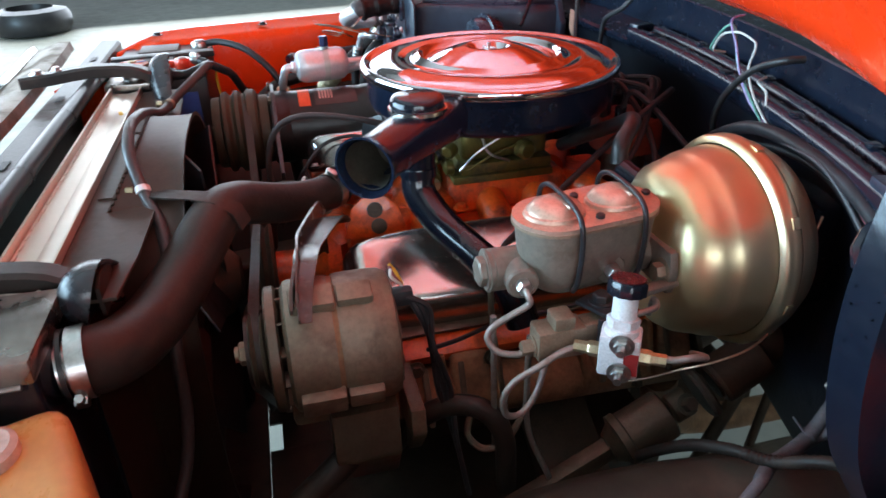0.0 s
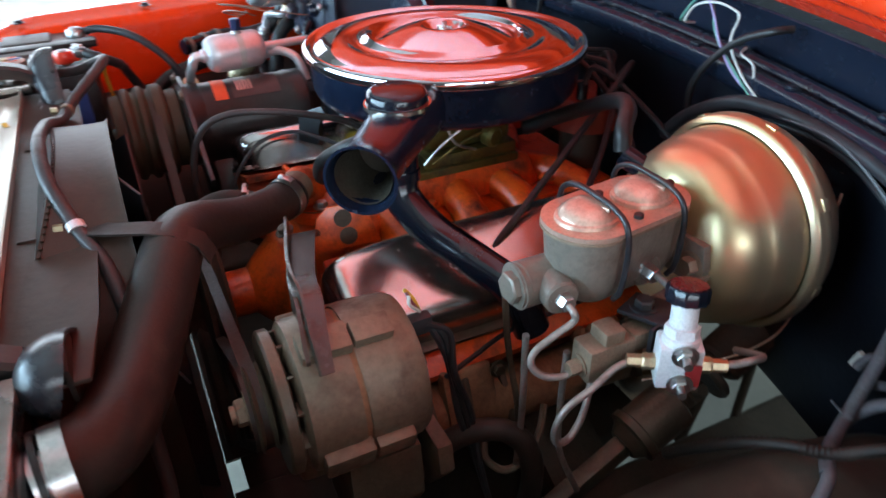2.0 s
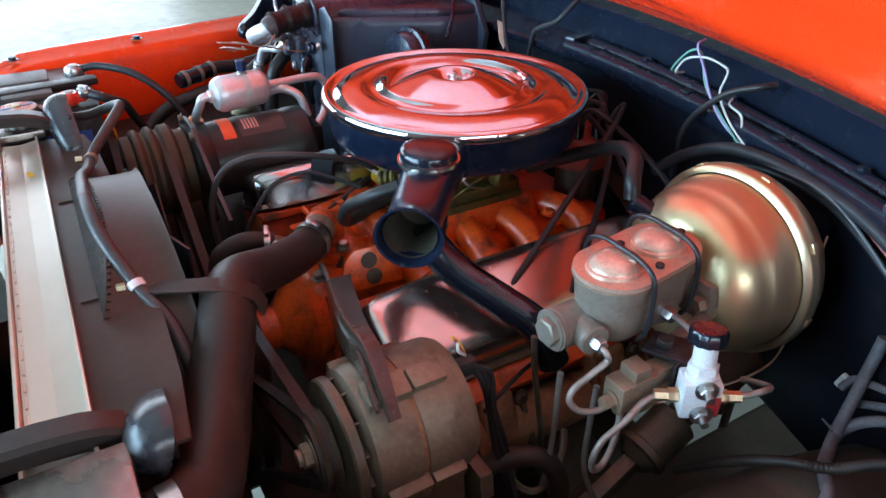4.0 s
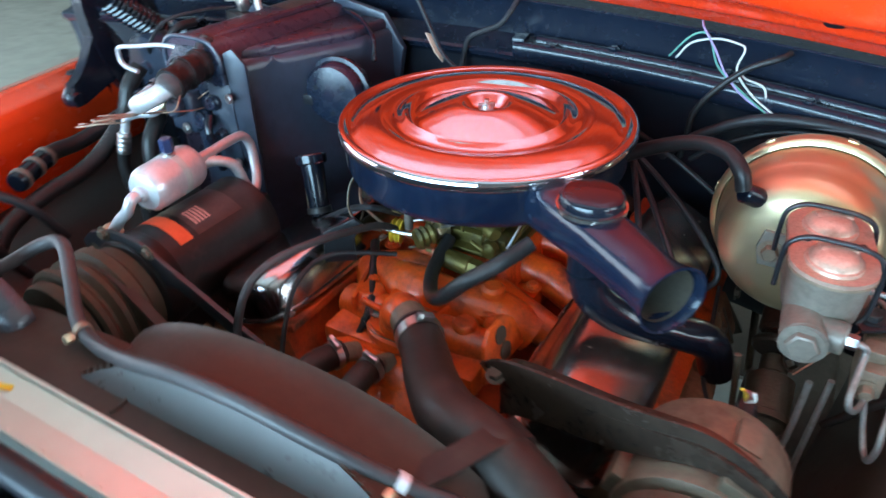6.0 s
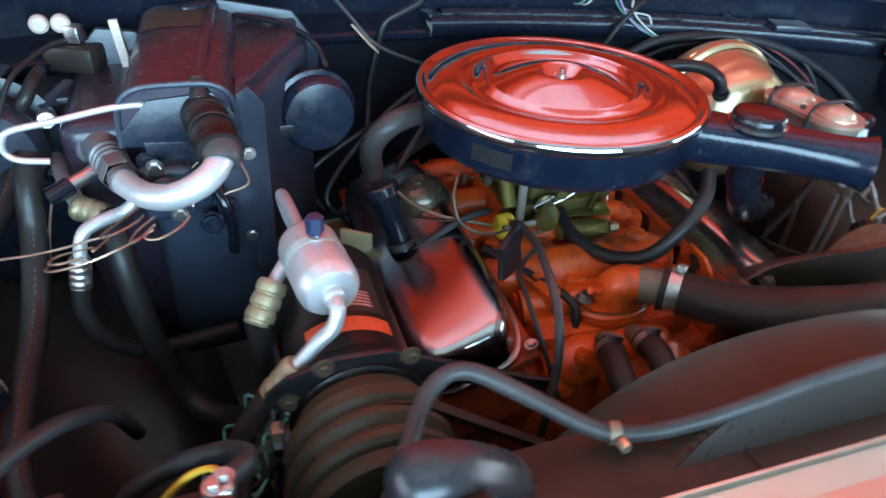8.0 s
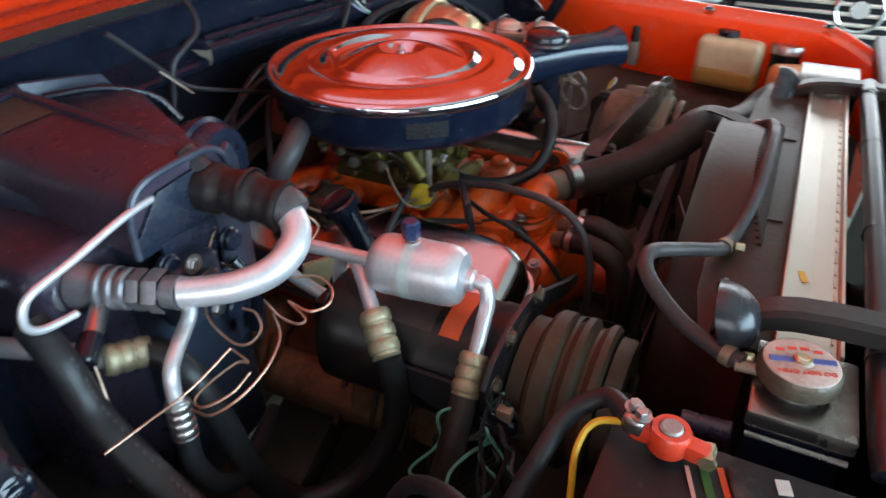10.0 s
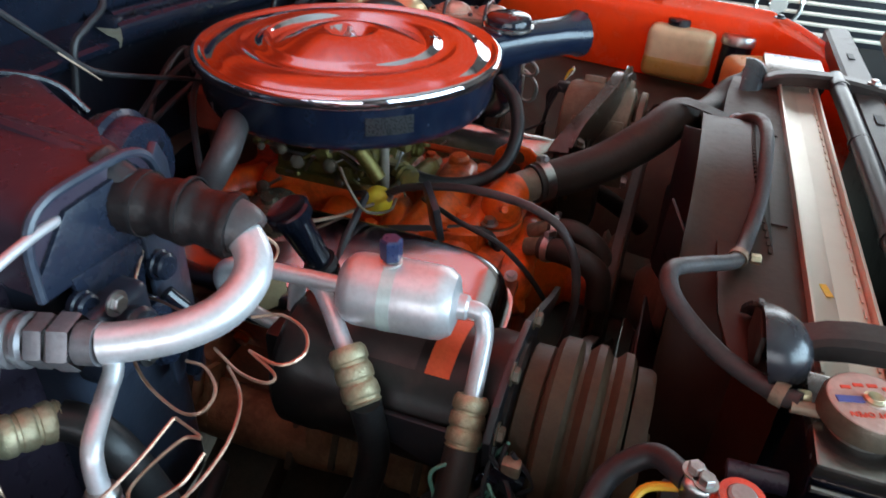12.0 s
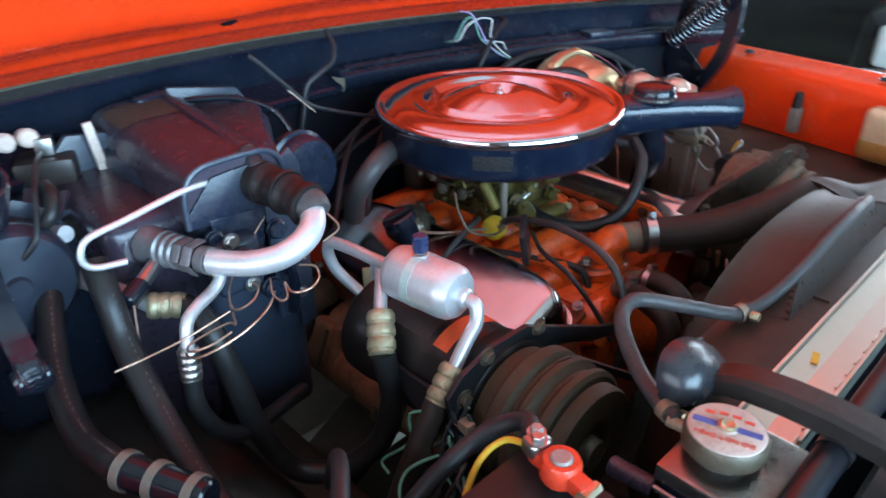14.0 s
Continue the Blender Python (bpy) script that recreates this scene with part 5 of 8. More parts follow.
def distributor():
    d = thing("distributor", "distributor with a red-brown cap and black plug wires", "distributor")
    c = Vector((0.03, 0.205, 0.80))
    part("body", rod(c - Vector((0, 0, 0.07)), c, 0.032, 24), IRON_DARK, d)
    part("cap", lathe([(0.052, 0), (0.052, 0.03), (0.046, 0.045), (0.03, 0.052), (0, 0.052)], Matrix.Translation(c), 32), mat("distributor_cap", (0.26, 0.05, 0.03), 0.4, 0, (0.34, 0.08, 0.05), 30), d)
    for i in range(8):
        t = i * math.tau / 8
        p = c + Vector((0.036 * math.cos(t), 0.036 * math.sin(t), 0.045))
        part("tower", rod(p, p + Vector((0, 0, 0.022)), 0.008, 12), BLACK, d)
        s = 1 if i % 2 else -1
        far = Vector((s * (0.20 + 0.012 * i), -0.14 + 0.045 * i if s > 0 else 0.03 + 0.022 * i, 0.70))
        mid = (p + far) / 2 + Vector((0.02 * s, 0.05, 0.09 - 0.006 * i))
        part("plug_wire", tube([p + Vector((0, 0, 0.015)), p + Vector((0.02 * s, 0.012, 0.045)), mid, far + Vector((0.02 * s, 0.02, 0.05)), far], 0.0042, 8, 8), BLACK_WIRE, d, "black spark plug wire")
    return d


distributor()


def alternator():
    a = thing("alternator", "dusty cast aluminium alternator with pulley and fan", "alternator")
    o, e = Vector((0.338, -0.372, 0.752)), Vector((0.338, 0, 0.752))
    m = along(o, e)
    part("shaft_nut", join(hexbolt(o + Vector((0, 0.016, 0)), o + Vector((0, -1, 0)), 0.012, 0.010), rod(o + Vector((0, 0.002, 0)), o + Vector((0, 0.02, 0)), 0.008)), BRASS_DULL, a)
    part("pulley", lathe([(0, 0.018), (0.034, 0.018), (0.038, 0.020), (0.030, 0.025), (0.030, 0.027), (0.038, 0.032), (0.034, 0.034), (0, 0.034)], m, 40), GREASE, a)
    part("fan_disc", lathe([(0, 0.036), (0.060, 0.036), (0.0625, 0.038), (0.0625, 0.046), (0.058, 0.048), (0, 0.048)], m, 48), GREASE, a)
    for i in range(12):
        mm = m @ Matrix.Rotation(i * math.tau / 12, 4, "Z") @ Matrix.Translation((0.052, 0, 0.050))
        part("fan_blade", box(0.016, 0.002, 0.008, mm @ Matrix.Rotation(0.5, 4, "Z"), 0.0005), GREASE, a)
    part("front_housing", lathe([(0.03, 0.052), (0.058, 0.052), (0.0655, 0.056), (0.0665, 0.062), (0.0665, 0.092), (0.0655, 0.098)], m, 56), CASTALU, a)
    part("stator", lathe([(0.064, 0.098), (0.064, 0.103)], m, 56), RUST, a, "rusty stator ring")
    part("rear_housing", lathe([(0.0655, 0.103), (0.0665, 0.108), (0.0665, 0.135), (0.0655, 0.150), (0.062, 0.157), (0.054, 0.160), (0.02, 0.160), (0.018, 0.165), (0, 0.165)], m, 56), CASTALU, a)
    for deg in (20, 110, 200, 290):
        mm = m @ Matrix.Rotation(radians(deg), 4, "Z") @ Matrix.Translation((0.0685, 0, 0))
        part("through_bolt_lug", join(box(0.015, 0.026, 0.042, mm @ Matrix.Translation((0, 0, 0.081)), 0.003), box(0.013, 0.022, 0.034, mm @ Matrix.Translation((0, 0, 0.121)), 0.003)), CASTALU, a)
    for i in range(10):
        mm = m @ Matrix.Rotation(i * math.tau / 10, 4, "Z") @ Matrix.Translation((0.044, 0, 0.1602))
        part("vent_slot", box(0.020, 0.008, 0.002, mm, 0.001), IRON_DARK, a, "dark vent slot")
    part("mount_ear", box(0.030, 0.05, 0.05, Matrix.Translation((0.335, -0.30, 0.680)), 0.008), CASTALU, a)
    part("plug", box(0.014, 0.024, 0.018, Matrix.Translation((0.353, -0.205, 0.800)), 0.005), BLACK_WIRE, a, "black wiring plug")
    # slotted bracket from the engine to the top of the alternator
    path = []
    for k, p in enumerate(curve_points([(0.137, -0.245, 0.787), (0.155, -0.252, 0.802), (0.20, -0.264, 0.815), (0.26, -0.279, 0.828), (0.30, -0.287, 0.838), (0.335, -0.290, 0.842), (0.37, -0.296, 0.834), (0.397, -0.299, 0.816)], 5)):
        path.append(p)
    bm_path = []
    for i, p in enumerate(path):
        t = (path[min(i + 1, len(path) - 1)] - path[max(i - 1, 0)]).normalized()
        w = Vector((0, 1, 0))
        k = 1.3 - 0.85 * (i / (len(path) - 1)) ** 1.1
        bm_path.append((p, w * k, w.cross(t).normalized() * k))
    br = thing("alternator_bracket", "grey curved steel alternator bracket", "engine bracket")
    part("strap", sweep([(-0.012, -0.016), (-0.013, 0.001), (-0.010, 0.004), (0.013, 0.004), (0.014, 0.001), (-0.008, 0.0), (-0.009, -0.016)], bm_path, True), BRACKET, br)
    web = bmesh.new()
    edge = []
    for i, p in enumerate(path[3:-2]):
        f = i / (len(path) - 6)
        d = 0.046 * (1 - f) ** 0.8 + 0.004
        edge.append([web.verts.new(p + Vector(o)) for o in ((0, -0.013, 0.0), (0, -0.013, -d), (0, -0.010, -d), (0, -0.010, 0.0))])
    for p, q in zip(edge, edge[1:]):
        for i in range(4):
            web.faces.new((p[i], p[(i + 1) % 4], q[(i + 1) % 4], q[i]))
    web.faces.new(edge[0])
    web.faces.new(edge[-1])
    part("web", web, BRACKET, br, "dusty steel web under the strap")
    part("bolt", hexbolt((0.143, -0.266, 0.800), (0.143, -0.3, 0.9), 0.007, 0.007), IRON_DARK, br)
    lo = thing("alternator_mount", "brown cast lower alternator mount", "engine bracket")
    part("plate", plate([(-0.05, 0.0), (0.05, 0.0), (0.055, -0.06), (0.02, -0.12), (-0.04, -0.10)], 0.07, Matrix.Translation((0.335, -0.215, 0.69)) @ Matrix.Rotation(radians(90), 4, "X"), 0.006), GREASE, lo)
    part("fin", plate([(-0.035, 0.0), (0.045, 0.0), (0.050, -0.030), (0.015, -0.080), (-0.025, -0.070)], 0.016, Matrix.Translation((0.352, -0.190, 0.690)) @ Matrix.Rotation(radians(90), 4, "X"), 0.004), GREASE, lo, "tan cast fin")
    part("bolt", hexbolt((0.33, -0.32, 0.672), (0.33, -1, 0.672), 0.009, 0.009), STEEL, lo)
    return a


alternator()


def belt(name, circles, y, w, label):
    """A closed loop round two pulleys (x, z, r)."""
    (x0, z0, r0), (x1, z1, r1) = circles
    d = Vector((x1 - x0, 0, z1 - z0))
    L = d.length
    base = math.atan2(d.z, d.x)
    off = math.acos((r0 - r1) / L)
    pts = []
    for i in range(13):
        t = base + off + (math.tau - 2 * off) * i / 12
        pts.append((x0 + r0 * math.cos(t), z0 + r0 * math.sin(t)))
    for i in range(13):
        t = base - off + 2 * off * i / 12
        pts.append((x1 + r1 * math.cos(t), z1 + r1 * math.sin(t)))
    c = Vector((sum(p[0] for p in pts) / len(pts), 0, sum(p[1] for p in pts) / len(pts)))
    bm = bmesh.new()
    rows = []
    for i, (x, z) in enumerate(pts):
        px, pz = pts[i - 1]
        nx, nz = pts[(i + 1) % len(pts)]
        t = Vector((nx - px, 0, nz - pz)).normalized()
        nrm = Vector((t.z, 0, -t.x))
        p = Vector((x, y, z))
        rows.append([bm.verts.new(p + nrm * a + Vector((0, b, 0))) for a, b in ((-0.006, -w * 0.32), (0.002, -w / 2), (0.002, w / 2), (-0.006, w * 0.32))])
    for i in range(len(rows)):
        a, b = rows[i], rows[(i + 1) % len(rows)]
        for k in range(4):
            bm.faces.new((a[k], a[(k + 1) % 4], b[(k + 1) % 4], b[k]))
    return solo(name, bm, BELT, label, "drive belt", "drive belts")


belt("drive_belt", ((0.03, 0.665, 0.072), (0.338, 0.752, 0.034)), -0.345, 0.011, "dusty rubber V-belt to the alternator")
belt("drive_belt", ((0.0, 0.50, 0.085), (0.338, 0.752, 0.034)), -0.349, 0.011, "dusty rubber V-belt from the crankshaft")
belt("drive_belt", ((0.0, 0.50, 0.085), (-0.315, 0.762, 0.068)), -0.345, 0.012, "dusty rubber V-belt to the compressor")
solo("crank_pulley", lathe([(0, 0), (0.08, 0), (0.088, 0.004), (0.078, 0.012), (0.088, 0.02), (0.078, 0.03), (0.088, 0.04), (0.08, 0.045), (0, 0.03)], along((0, -0.325, 0.50), (0, -1, 0.50)), 40), IRON_DARK,
     "dark greasy crankshaft pulley", "pulley")

# ---- coolant hoses ----
rad = thing("radiator_hose", "thick brown-dusted rubber upper radiator hose", "hose")
part("hose", tube([(0.036, -0.229, 0.788), (0.066, -0.260, 0.791), (0.100, -0.302, 0.803), (0.145, -0.350, 0.829), (0.185, -0.371, 0.839), (0.225, -0.386, 0.833), (0.280, -0.410, 0.812), (0.345, -0.434, 0.806), (0.398, -0.455, 0.817), (0.422, -0.484, 0.828)],
                           lambda f: 0.0235 + 0.0055 * min(1, f * 1.4), 24, 10), RUBBER_BROWN, rad)
part("end_lip", ring((0.037, -0.230, 0.788), (0.030, -0.029, 0.002), 0.0225, 0.004, 0.0022, 28), RUBBER, rad)
part("end_lip", ring((0.422, -0.483, 0.828), (0.004, -0.03, 0), 0.028, 0.004, 0.0020, 28), RUBBER, rad)
clamp((0.046, -0.238, 0.789), (0.030, -0.029, 0.002), 0.0242, 0.013, (0.3, 0.2, 1))
clamp((0.421, -0.472, 0.8285), (0.004, -0.03, 0), 0.029, 0.013, (0.8, 0, -0.6))


def hose_strap():
    s = thing("hose_strap", "brown steel strap holding the radiator hose to the shroud", "strap")
    pts = [(0.145, -0.472, 0.864), (0.165, -0.448, 0.866), (0.185, -0.418, 0.868), (0.197, -0.394, 0.869), (0.207, -0.370, 0.866), (0.213, -0.352, 0.854), (0.214, -0.345, 0.835)]
    rows = []
    P = [Vector(p) for p in pts]
    for i, p in enumerate(P):
        t = (P[min(i + 1, len(P) - 1)] - P[max(i - 1, 0)]).normalized()
        ww = Vector((0.80, -0.45, 0)) - t * Vector((0.80, -0.45, 0)).dot(t)
        rows.append((p, ww.normalized(), ww.normalized().cross(t).normalized()))
    part("strap", sweep([(-0.011, -0.001), (-0.011, 0.001), (0.011, 0.001), (0.011, -0.001)], rows, True), RUBBER_BROWN, s)
    part("tab", box(0.055, 0.022, 0.003, Matrix.Translation((0.150, -0.462, 0.8615)) @ Matrix.Rotation(radians(8), 4, "Z"), 0.001), SATIN, s)
    part("screw", hexbolt((0.163, -0.461, 0.864), (0.163, -0.461, 1), 0.006, 0.006), BRASS, s)
    return s


hose_strap()
ov = thing("overflow_hose", "aged grey rubber overflow hose across the shroud", "hose")
part("hose", tube([(-0.345, -0.488, 0.879), (-0.336, -0.470, 0.876), (-0.315, -0.435, 0.880), (-0.290, -0.402, 0.896), (-0.262, -0.396, 0.902), (-0.225, -0.418, 0.890), (-0.190, -0.442, 0.876), (-0.168, -0.452, 0.870),
                   (-0.13, -0.460, 0.871), (-0.08, -0.468, 0.886), (-0.02, -0.470, 0.900), (0.045, -0.471, 0.906), (0.11, -0.466, 0.895), (0.165, -0.450, 0.868), (0.21, -0.432, 0.845), (0.26, -0.425, 0.80), (0.295, -0.43, 0.74), (0.318, -0.430, 0.68), (0.345, -0.438, 0.63), (0.385, -0.455, 0.59)],
                  0.0068, 12, 8), RUBBER_GREY, ov)
for p, ax in (((-0.168, -0.452, 0.870), (0.9, -0.25, 0)), ((0.165, -0.450, 0.868), (0.8, 0.25, -0.5)), ((-0.339, -0.476, 0.877), (0.4, 0.9, 0))):
    part("clip", ring(p, ax, 0.0070, 0.008, 0.0016, 20), WHITE if p[0] > 0 else BRASS_DULL, ov, "small bright hose clip")
    q = Vector(p) + Vector((0, -0.010, 0.002))
    part("clip_screw", hexbolt(q, q + Vector((0, -1, 0.1)), 0.0045, 0.008, False), BRASS, ov)
solo("crankcase_hose", tube([(0.128, -0.150, 0.880), (0.106, -0.178, 0.864), (0.072, -0.194, 0.838), (0.042, -0.190, 0.806), (0.016, -0.165, 0.788), (-0.004, -0.130, 0.785), (-0.012, -0.098, 0.789), (-0.013, -0.070, 0.800)], 0.0085, 14, 8), RUBBER,
     "black rubber crankcase hose looping under the air cleaner", "hose")
solo("vacuum_hose", tube([(-0.084, -0.080, 0.797), (-0.090, -0.112, 0.818), (-0.099, -0.17, 0.836), (-0.111, -0.22, 0.844), (-0.122, -0.263, 0.844), (-0.129, -0.295, 0.830), (-0.134, -0.314, 0.795), (-0.139, -0.320, 0.742), (-0.135, -0.31, 0.66)], 0.0046, 12, 8),
     RUBBER_GREY, "grey steel-and-rubber pipe arching over the valve cover", "pipe")

# ---- brakes and steering ----


def booster():
    b = thing("brake_booster", "gold-tinted zinc plated brake booster drum", "brake booster")
    prof = [(0, 0), (0.048, 0), (0.062, 0.002), (0.076, 0.007), (0.087, 0.015), (0.0945, 0.026), (0.0985, 0.038), (0.1000, 0.046), (0.1022, 0.0495), (0.1045, 0.055), (0.1065, 0.066), (0.1080, 0.078), (0.1085, 0.086)]
    m = Matrix.Translation((0.362, 0.050, 0.814)) @ Y_AXIS @ Matrix.Diagonal((0.93, 0.93, 1, 1))
    part("front_shell", lathe(prof, m, 96), ZINCGOLD, b, "polished gold-pink zinc front shell", angle=60)
    part("rim", lathe([(0.1100, 0.085), (0.1165, 0.087), (0.1185, 0.0895), (0.1178, 0.0925), (0.1190, 0.095), (0.1192, 0.101), (0.1170, 0.1045), (0.112, 0.105)], m, 96), ZINCGOLD, b, "rolled rim", angle=60)
    part("rear_shell", lathe([(0.112, 0.105), (0.111, 0.118), (0.100, 0.134), (0.06, 0.142), (0, 0.142)], m, 64), ZINCGOLD, b)
    for k in range(8):
        t = k * math.tau / 8 + 0.2
        mm = m @ Matrix.Rotation(t, 4, "Z") @ Matrix.Translation((0.1185, 0, 0.0985))
        part("crimp_tab", box(0.004, 0.012, 0.008, mm, 0.001), ZINCGOLD, b)
    part("check_valve", rod((0.312, 0.070, 0.868), (0.292, 0.055, 0.880), 0.012, 18, bevel=0.002), BLACK, b, "black rubber check valve")
    part("firewall_bracket", box(0.12, 0.05, 0.11, Matrix.Translation((0.37, 0.215, 0.815)), 0.006), BLACK, b)
    return b


booster()
solo("booster_hose", tube([(0.292, 0.055, 0.882), (0.284, 0.060, 0.902), (0.262, 0.082, 0.912), (0.22, 0.105, 0.905), (0.165, 0.115, 0.880), (0.11, 0.105, 0.850), (0.06, 0.09, 0.82)], 0.0092, 14, 8), RUBBER,
     "black rubber vacuum hose to the brake booster", "hose")


def stadium(hw, hl, n=20):
    """A long rounded outline: half width hw, half length hl."""
    pts = []
    for k in range(n + 1):
        t = math.pi * k / n
        pts.append((hw * math.cos(t), hl - hw + hw * math.sin(t)))
    for k in range(n + 1):
        t = math.pi + math.pi * k / n
        pts.append((hw * math.cos(t), -(hl - hw) + hw * math.sin(t)))
    return pts


def master_cylinder():
    c = thing("master_cylinder", "rusty cast iron brake master cylinder with two wire bails", "master cylinder")
    base = Matrix.Translation((0.386, -0.026, 0)) @ Matrix.Rotation(radians(8), 4, "Z")
    bm = bmesh.new()
    rows = []
    for z, hw, hl in ((0.812, 0.022, 0.050), (0.820, 0.029, 0.058), (0.832, 0.0335, 0.064), (0.850, 0.0345, 0.0675), (0.872, 0.0355, 0.0700), (0.8790, 0.0370, 0.0715), (0.8815, 0.0372, 0.0717)):
        rows.append([bm.verts.new(base @ Vector((x, y, z))) for x, y in stadium(hw, hl)])
    for a, b in zip(rows, rows[1:]):
        for i in range(len(a)):
            bm.faces.new((a[i], a[(i + 1) % len(a)], b[(i + 1) % len(a)], b[i]))
    bm.faces.new(rows[0])
    bm.faces.new(rows[-1])
    part("reservoir", bm, IRON, c, "sandy rusted cast iron reservoir", angle=30)
    lid = part("cover", plate(stadium(0.0385, 0.073), 0.005, base @ Matrix.Translation((0, 0, 0.8815)), 0.0015), COPPERPAINT, c, "copper-tinted pressed cover")
    part("cover_rim", plate(stadium(0.0392, 0.0737), 0.0025, base @ Matrix.Translation((0, 0, 0.8795)), 0.0008), BRASS_DULL, lid)
    for y in (-0.034, 0.031):
        m = base @ Matrix.Translation((0.0, y, 0.8860)) @ Matrix.Diagonal((0.94, 1.08, 1, 1))
        part("dome", lathe([(0.0275, 0.0), (0.0268, 0.0035), (0.0245, 0.0045), (0.0225, 0.0085), (0.016, 0.0125), (0.008, 0.0138), (0, 0.014)], m, 40), COPPERPAINT, lid, "pressed dome")
        part("dome_ridge", box(0.036, 0.009, 0.007, m @ Matrix.Translation((0.002, 0.004, 0.0105)) @ Matrix.Rotation(0.2, 4, "Z"), 0.003, 2), COPPERPAINT, lid)
    for x, y in ((0.026, -0.002), (-0.022, 0.0), (0.0, 0.066)):
        part("rivet", lathe([(0.0042, 0), (0.0042, 0.003), (0.002, 0.0046), (0, 0.0046)], base @ Matrix.Translation((x, y, 0.8865)), 14), SATIN, lid)
    for y in (-0.030, 0.036):
        ctrl = [base @ Vector(p) for p in ((-0.043, y + 0.004, 0.845), (-0.043, y + 0.004, 0.875), (-0.040, y + 0.004, 0.894), (-0.025, y + 0.004, 0.9035), (0.0, y + 0.003, 0.9035), (0.024, y + 0.001, 0.901), (0.039, y, 0.892), (0.0435, y, 0.870), (0.042, y - 0.001, 0.835), (0.036, y - 0.002, 0.822))]
        part("bail", tube(ctrl, 0.0026, 10, 6), SATIN, c, "bent black steel wire bail")
    part("bore", rod((0.384, -0.122, 0.832), (0.372, 0.055, 0.822), 0.0205, 28, bevel=0.003), IRON, c)
    part("end_plug", join(hexbolt((0.384, -0.122, 0.832), (0.3855, -0.2, 0.832), 0.0145, 0.010), rod((0.384, -0.124, 0.832), (0.3845, -0.116, 0.832), 0.019, 24)), IRON, c)
    part("outlet_boss", rod((0.385, -0.094, 0.832), (0.418, -0.098, 0.832), 0.0155, 24, bevel=0.002), IRON, c)
    part("outlet_boss", rod((0.385, -0.010, 0.832), (0.418, -0.012, 0.834), 0.0155, 24, bevel=0.002), IRON, c)
    part("outlet_nut", hexbolt((0.416, -0.098, 0.832), (0.6, -0.110, 0.832), 0.0075, 0.012), STEEL, c)
    part("outlet_nut", hexbolt((0.416, -0.012, 0.834), (0.6, -0.014, 0.838), 0.0075, 0.014), STEEL, c)
    part("mount_flange", plate([(-0.05, -0.022), (0.05, -0.022), (0.055, 0.0), (0.05, 0.022), (-0.05, 0.022), (-0.055, 0.0)], 0.009, Matrix.Translation((0.374, 0.054, 0.822)) @ Matrix.Rotation(radians(90), 4, "X"), 0.002), IRON, c)
    for x in (0.335, 0.414):
        part("mount_nut", hexbolt((x, 0.046, 0.820), (x, -0.2, 0.820), 0.0095, 0.010), BRASS_DULL, c)
    return c


master_cylinder()


def prop_valve():
    v = thing("proportioning_valve", "dull brass brake proportioning valve on a steel bracket", "brake valve")
    part("block", box(0.026, 0.046, 0.030, Matrix.Translation((0.447, -0.074, 0.789)), 0.003, 2), BRASS_DULL, v)
    part("cap", box(0.022, 0.020, 0.014, Matrix.Translation((0.447, -0.072, 0.809)), 0.003, 2), BRASS_DULL, v)
    part("end_block", box(0.020, 0.030, 0.018, Matrix.Translation((0.449, -0.038, 0.797)), 0.003, 2), BRASS_DULL, v)
    part("bracket", plate([(-0.022, -0.016), (0.022, -0.016), (0.024, 0.012), (0.010, 0.020), (-0.018, 0.018)], 0.004, Matrix.Translation((0.444, -0.028, 0.812)) @ Matrix.Rotation(0.5, 4, "Z"), 0.001), SATIN, v)
    part("bracket_leg", box(0.004, 0.030, 0.040, Matrix.Translation((0.462, -0.030, 0.795)) @ Matrix.Rotation(0.3, 4, "Z"), 0.001), SATIN, v)
    part("bracket_arm", box(0.014, 0.09, 0.006, Matrix.Translation((0.43, 0.015, 0.812)) @ Matrix.Rotation(0.2, 4, "Z"), 0.002), IRON, v)
    part("bolt", hexbolt((0.440, -0.030, 0.816), (0.440, -0.03, 1), 0.0085, 0.008), SATIN, v)
    for p, q in (((0.447, -0.097, 0.784), (0.447, -0.2, 0.780)), ((0.447, -0.085, 0.775), (0.447, -0.085, 0.5))):
        part("fitting", hexbolt(p, q, 0.007, 0.012), BRASS_DULL, v)
    return v


prop_valve()


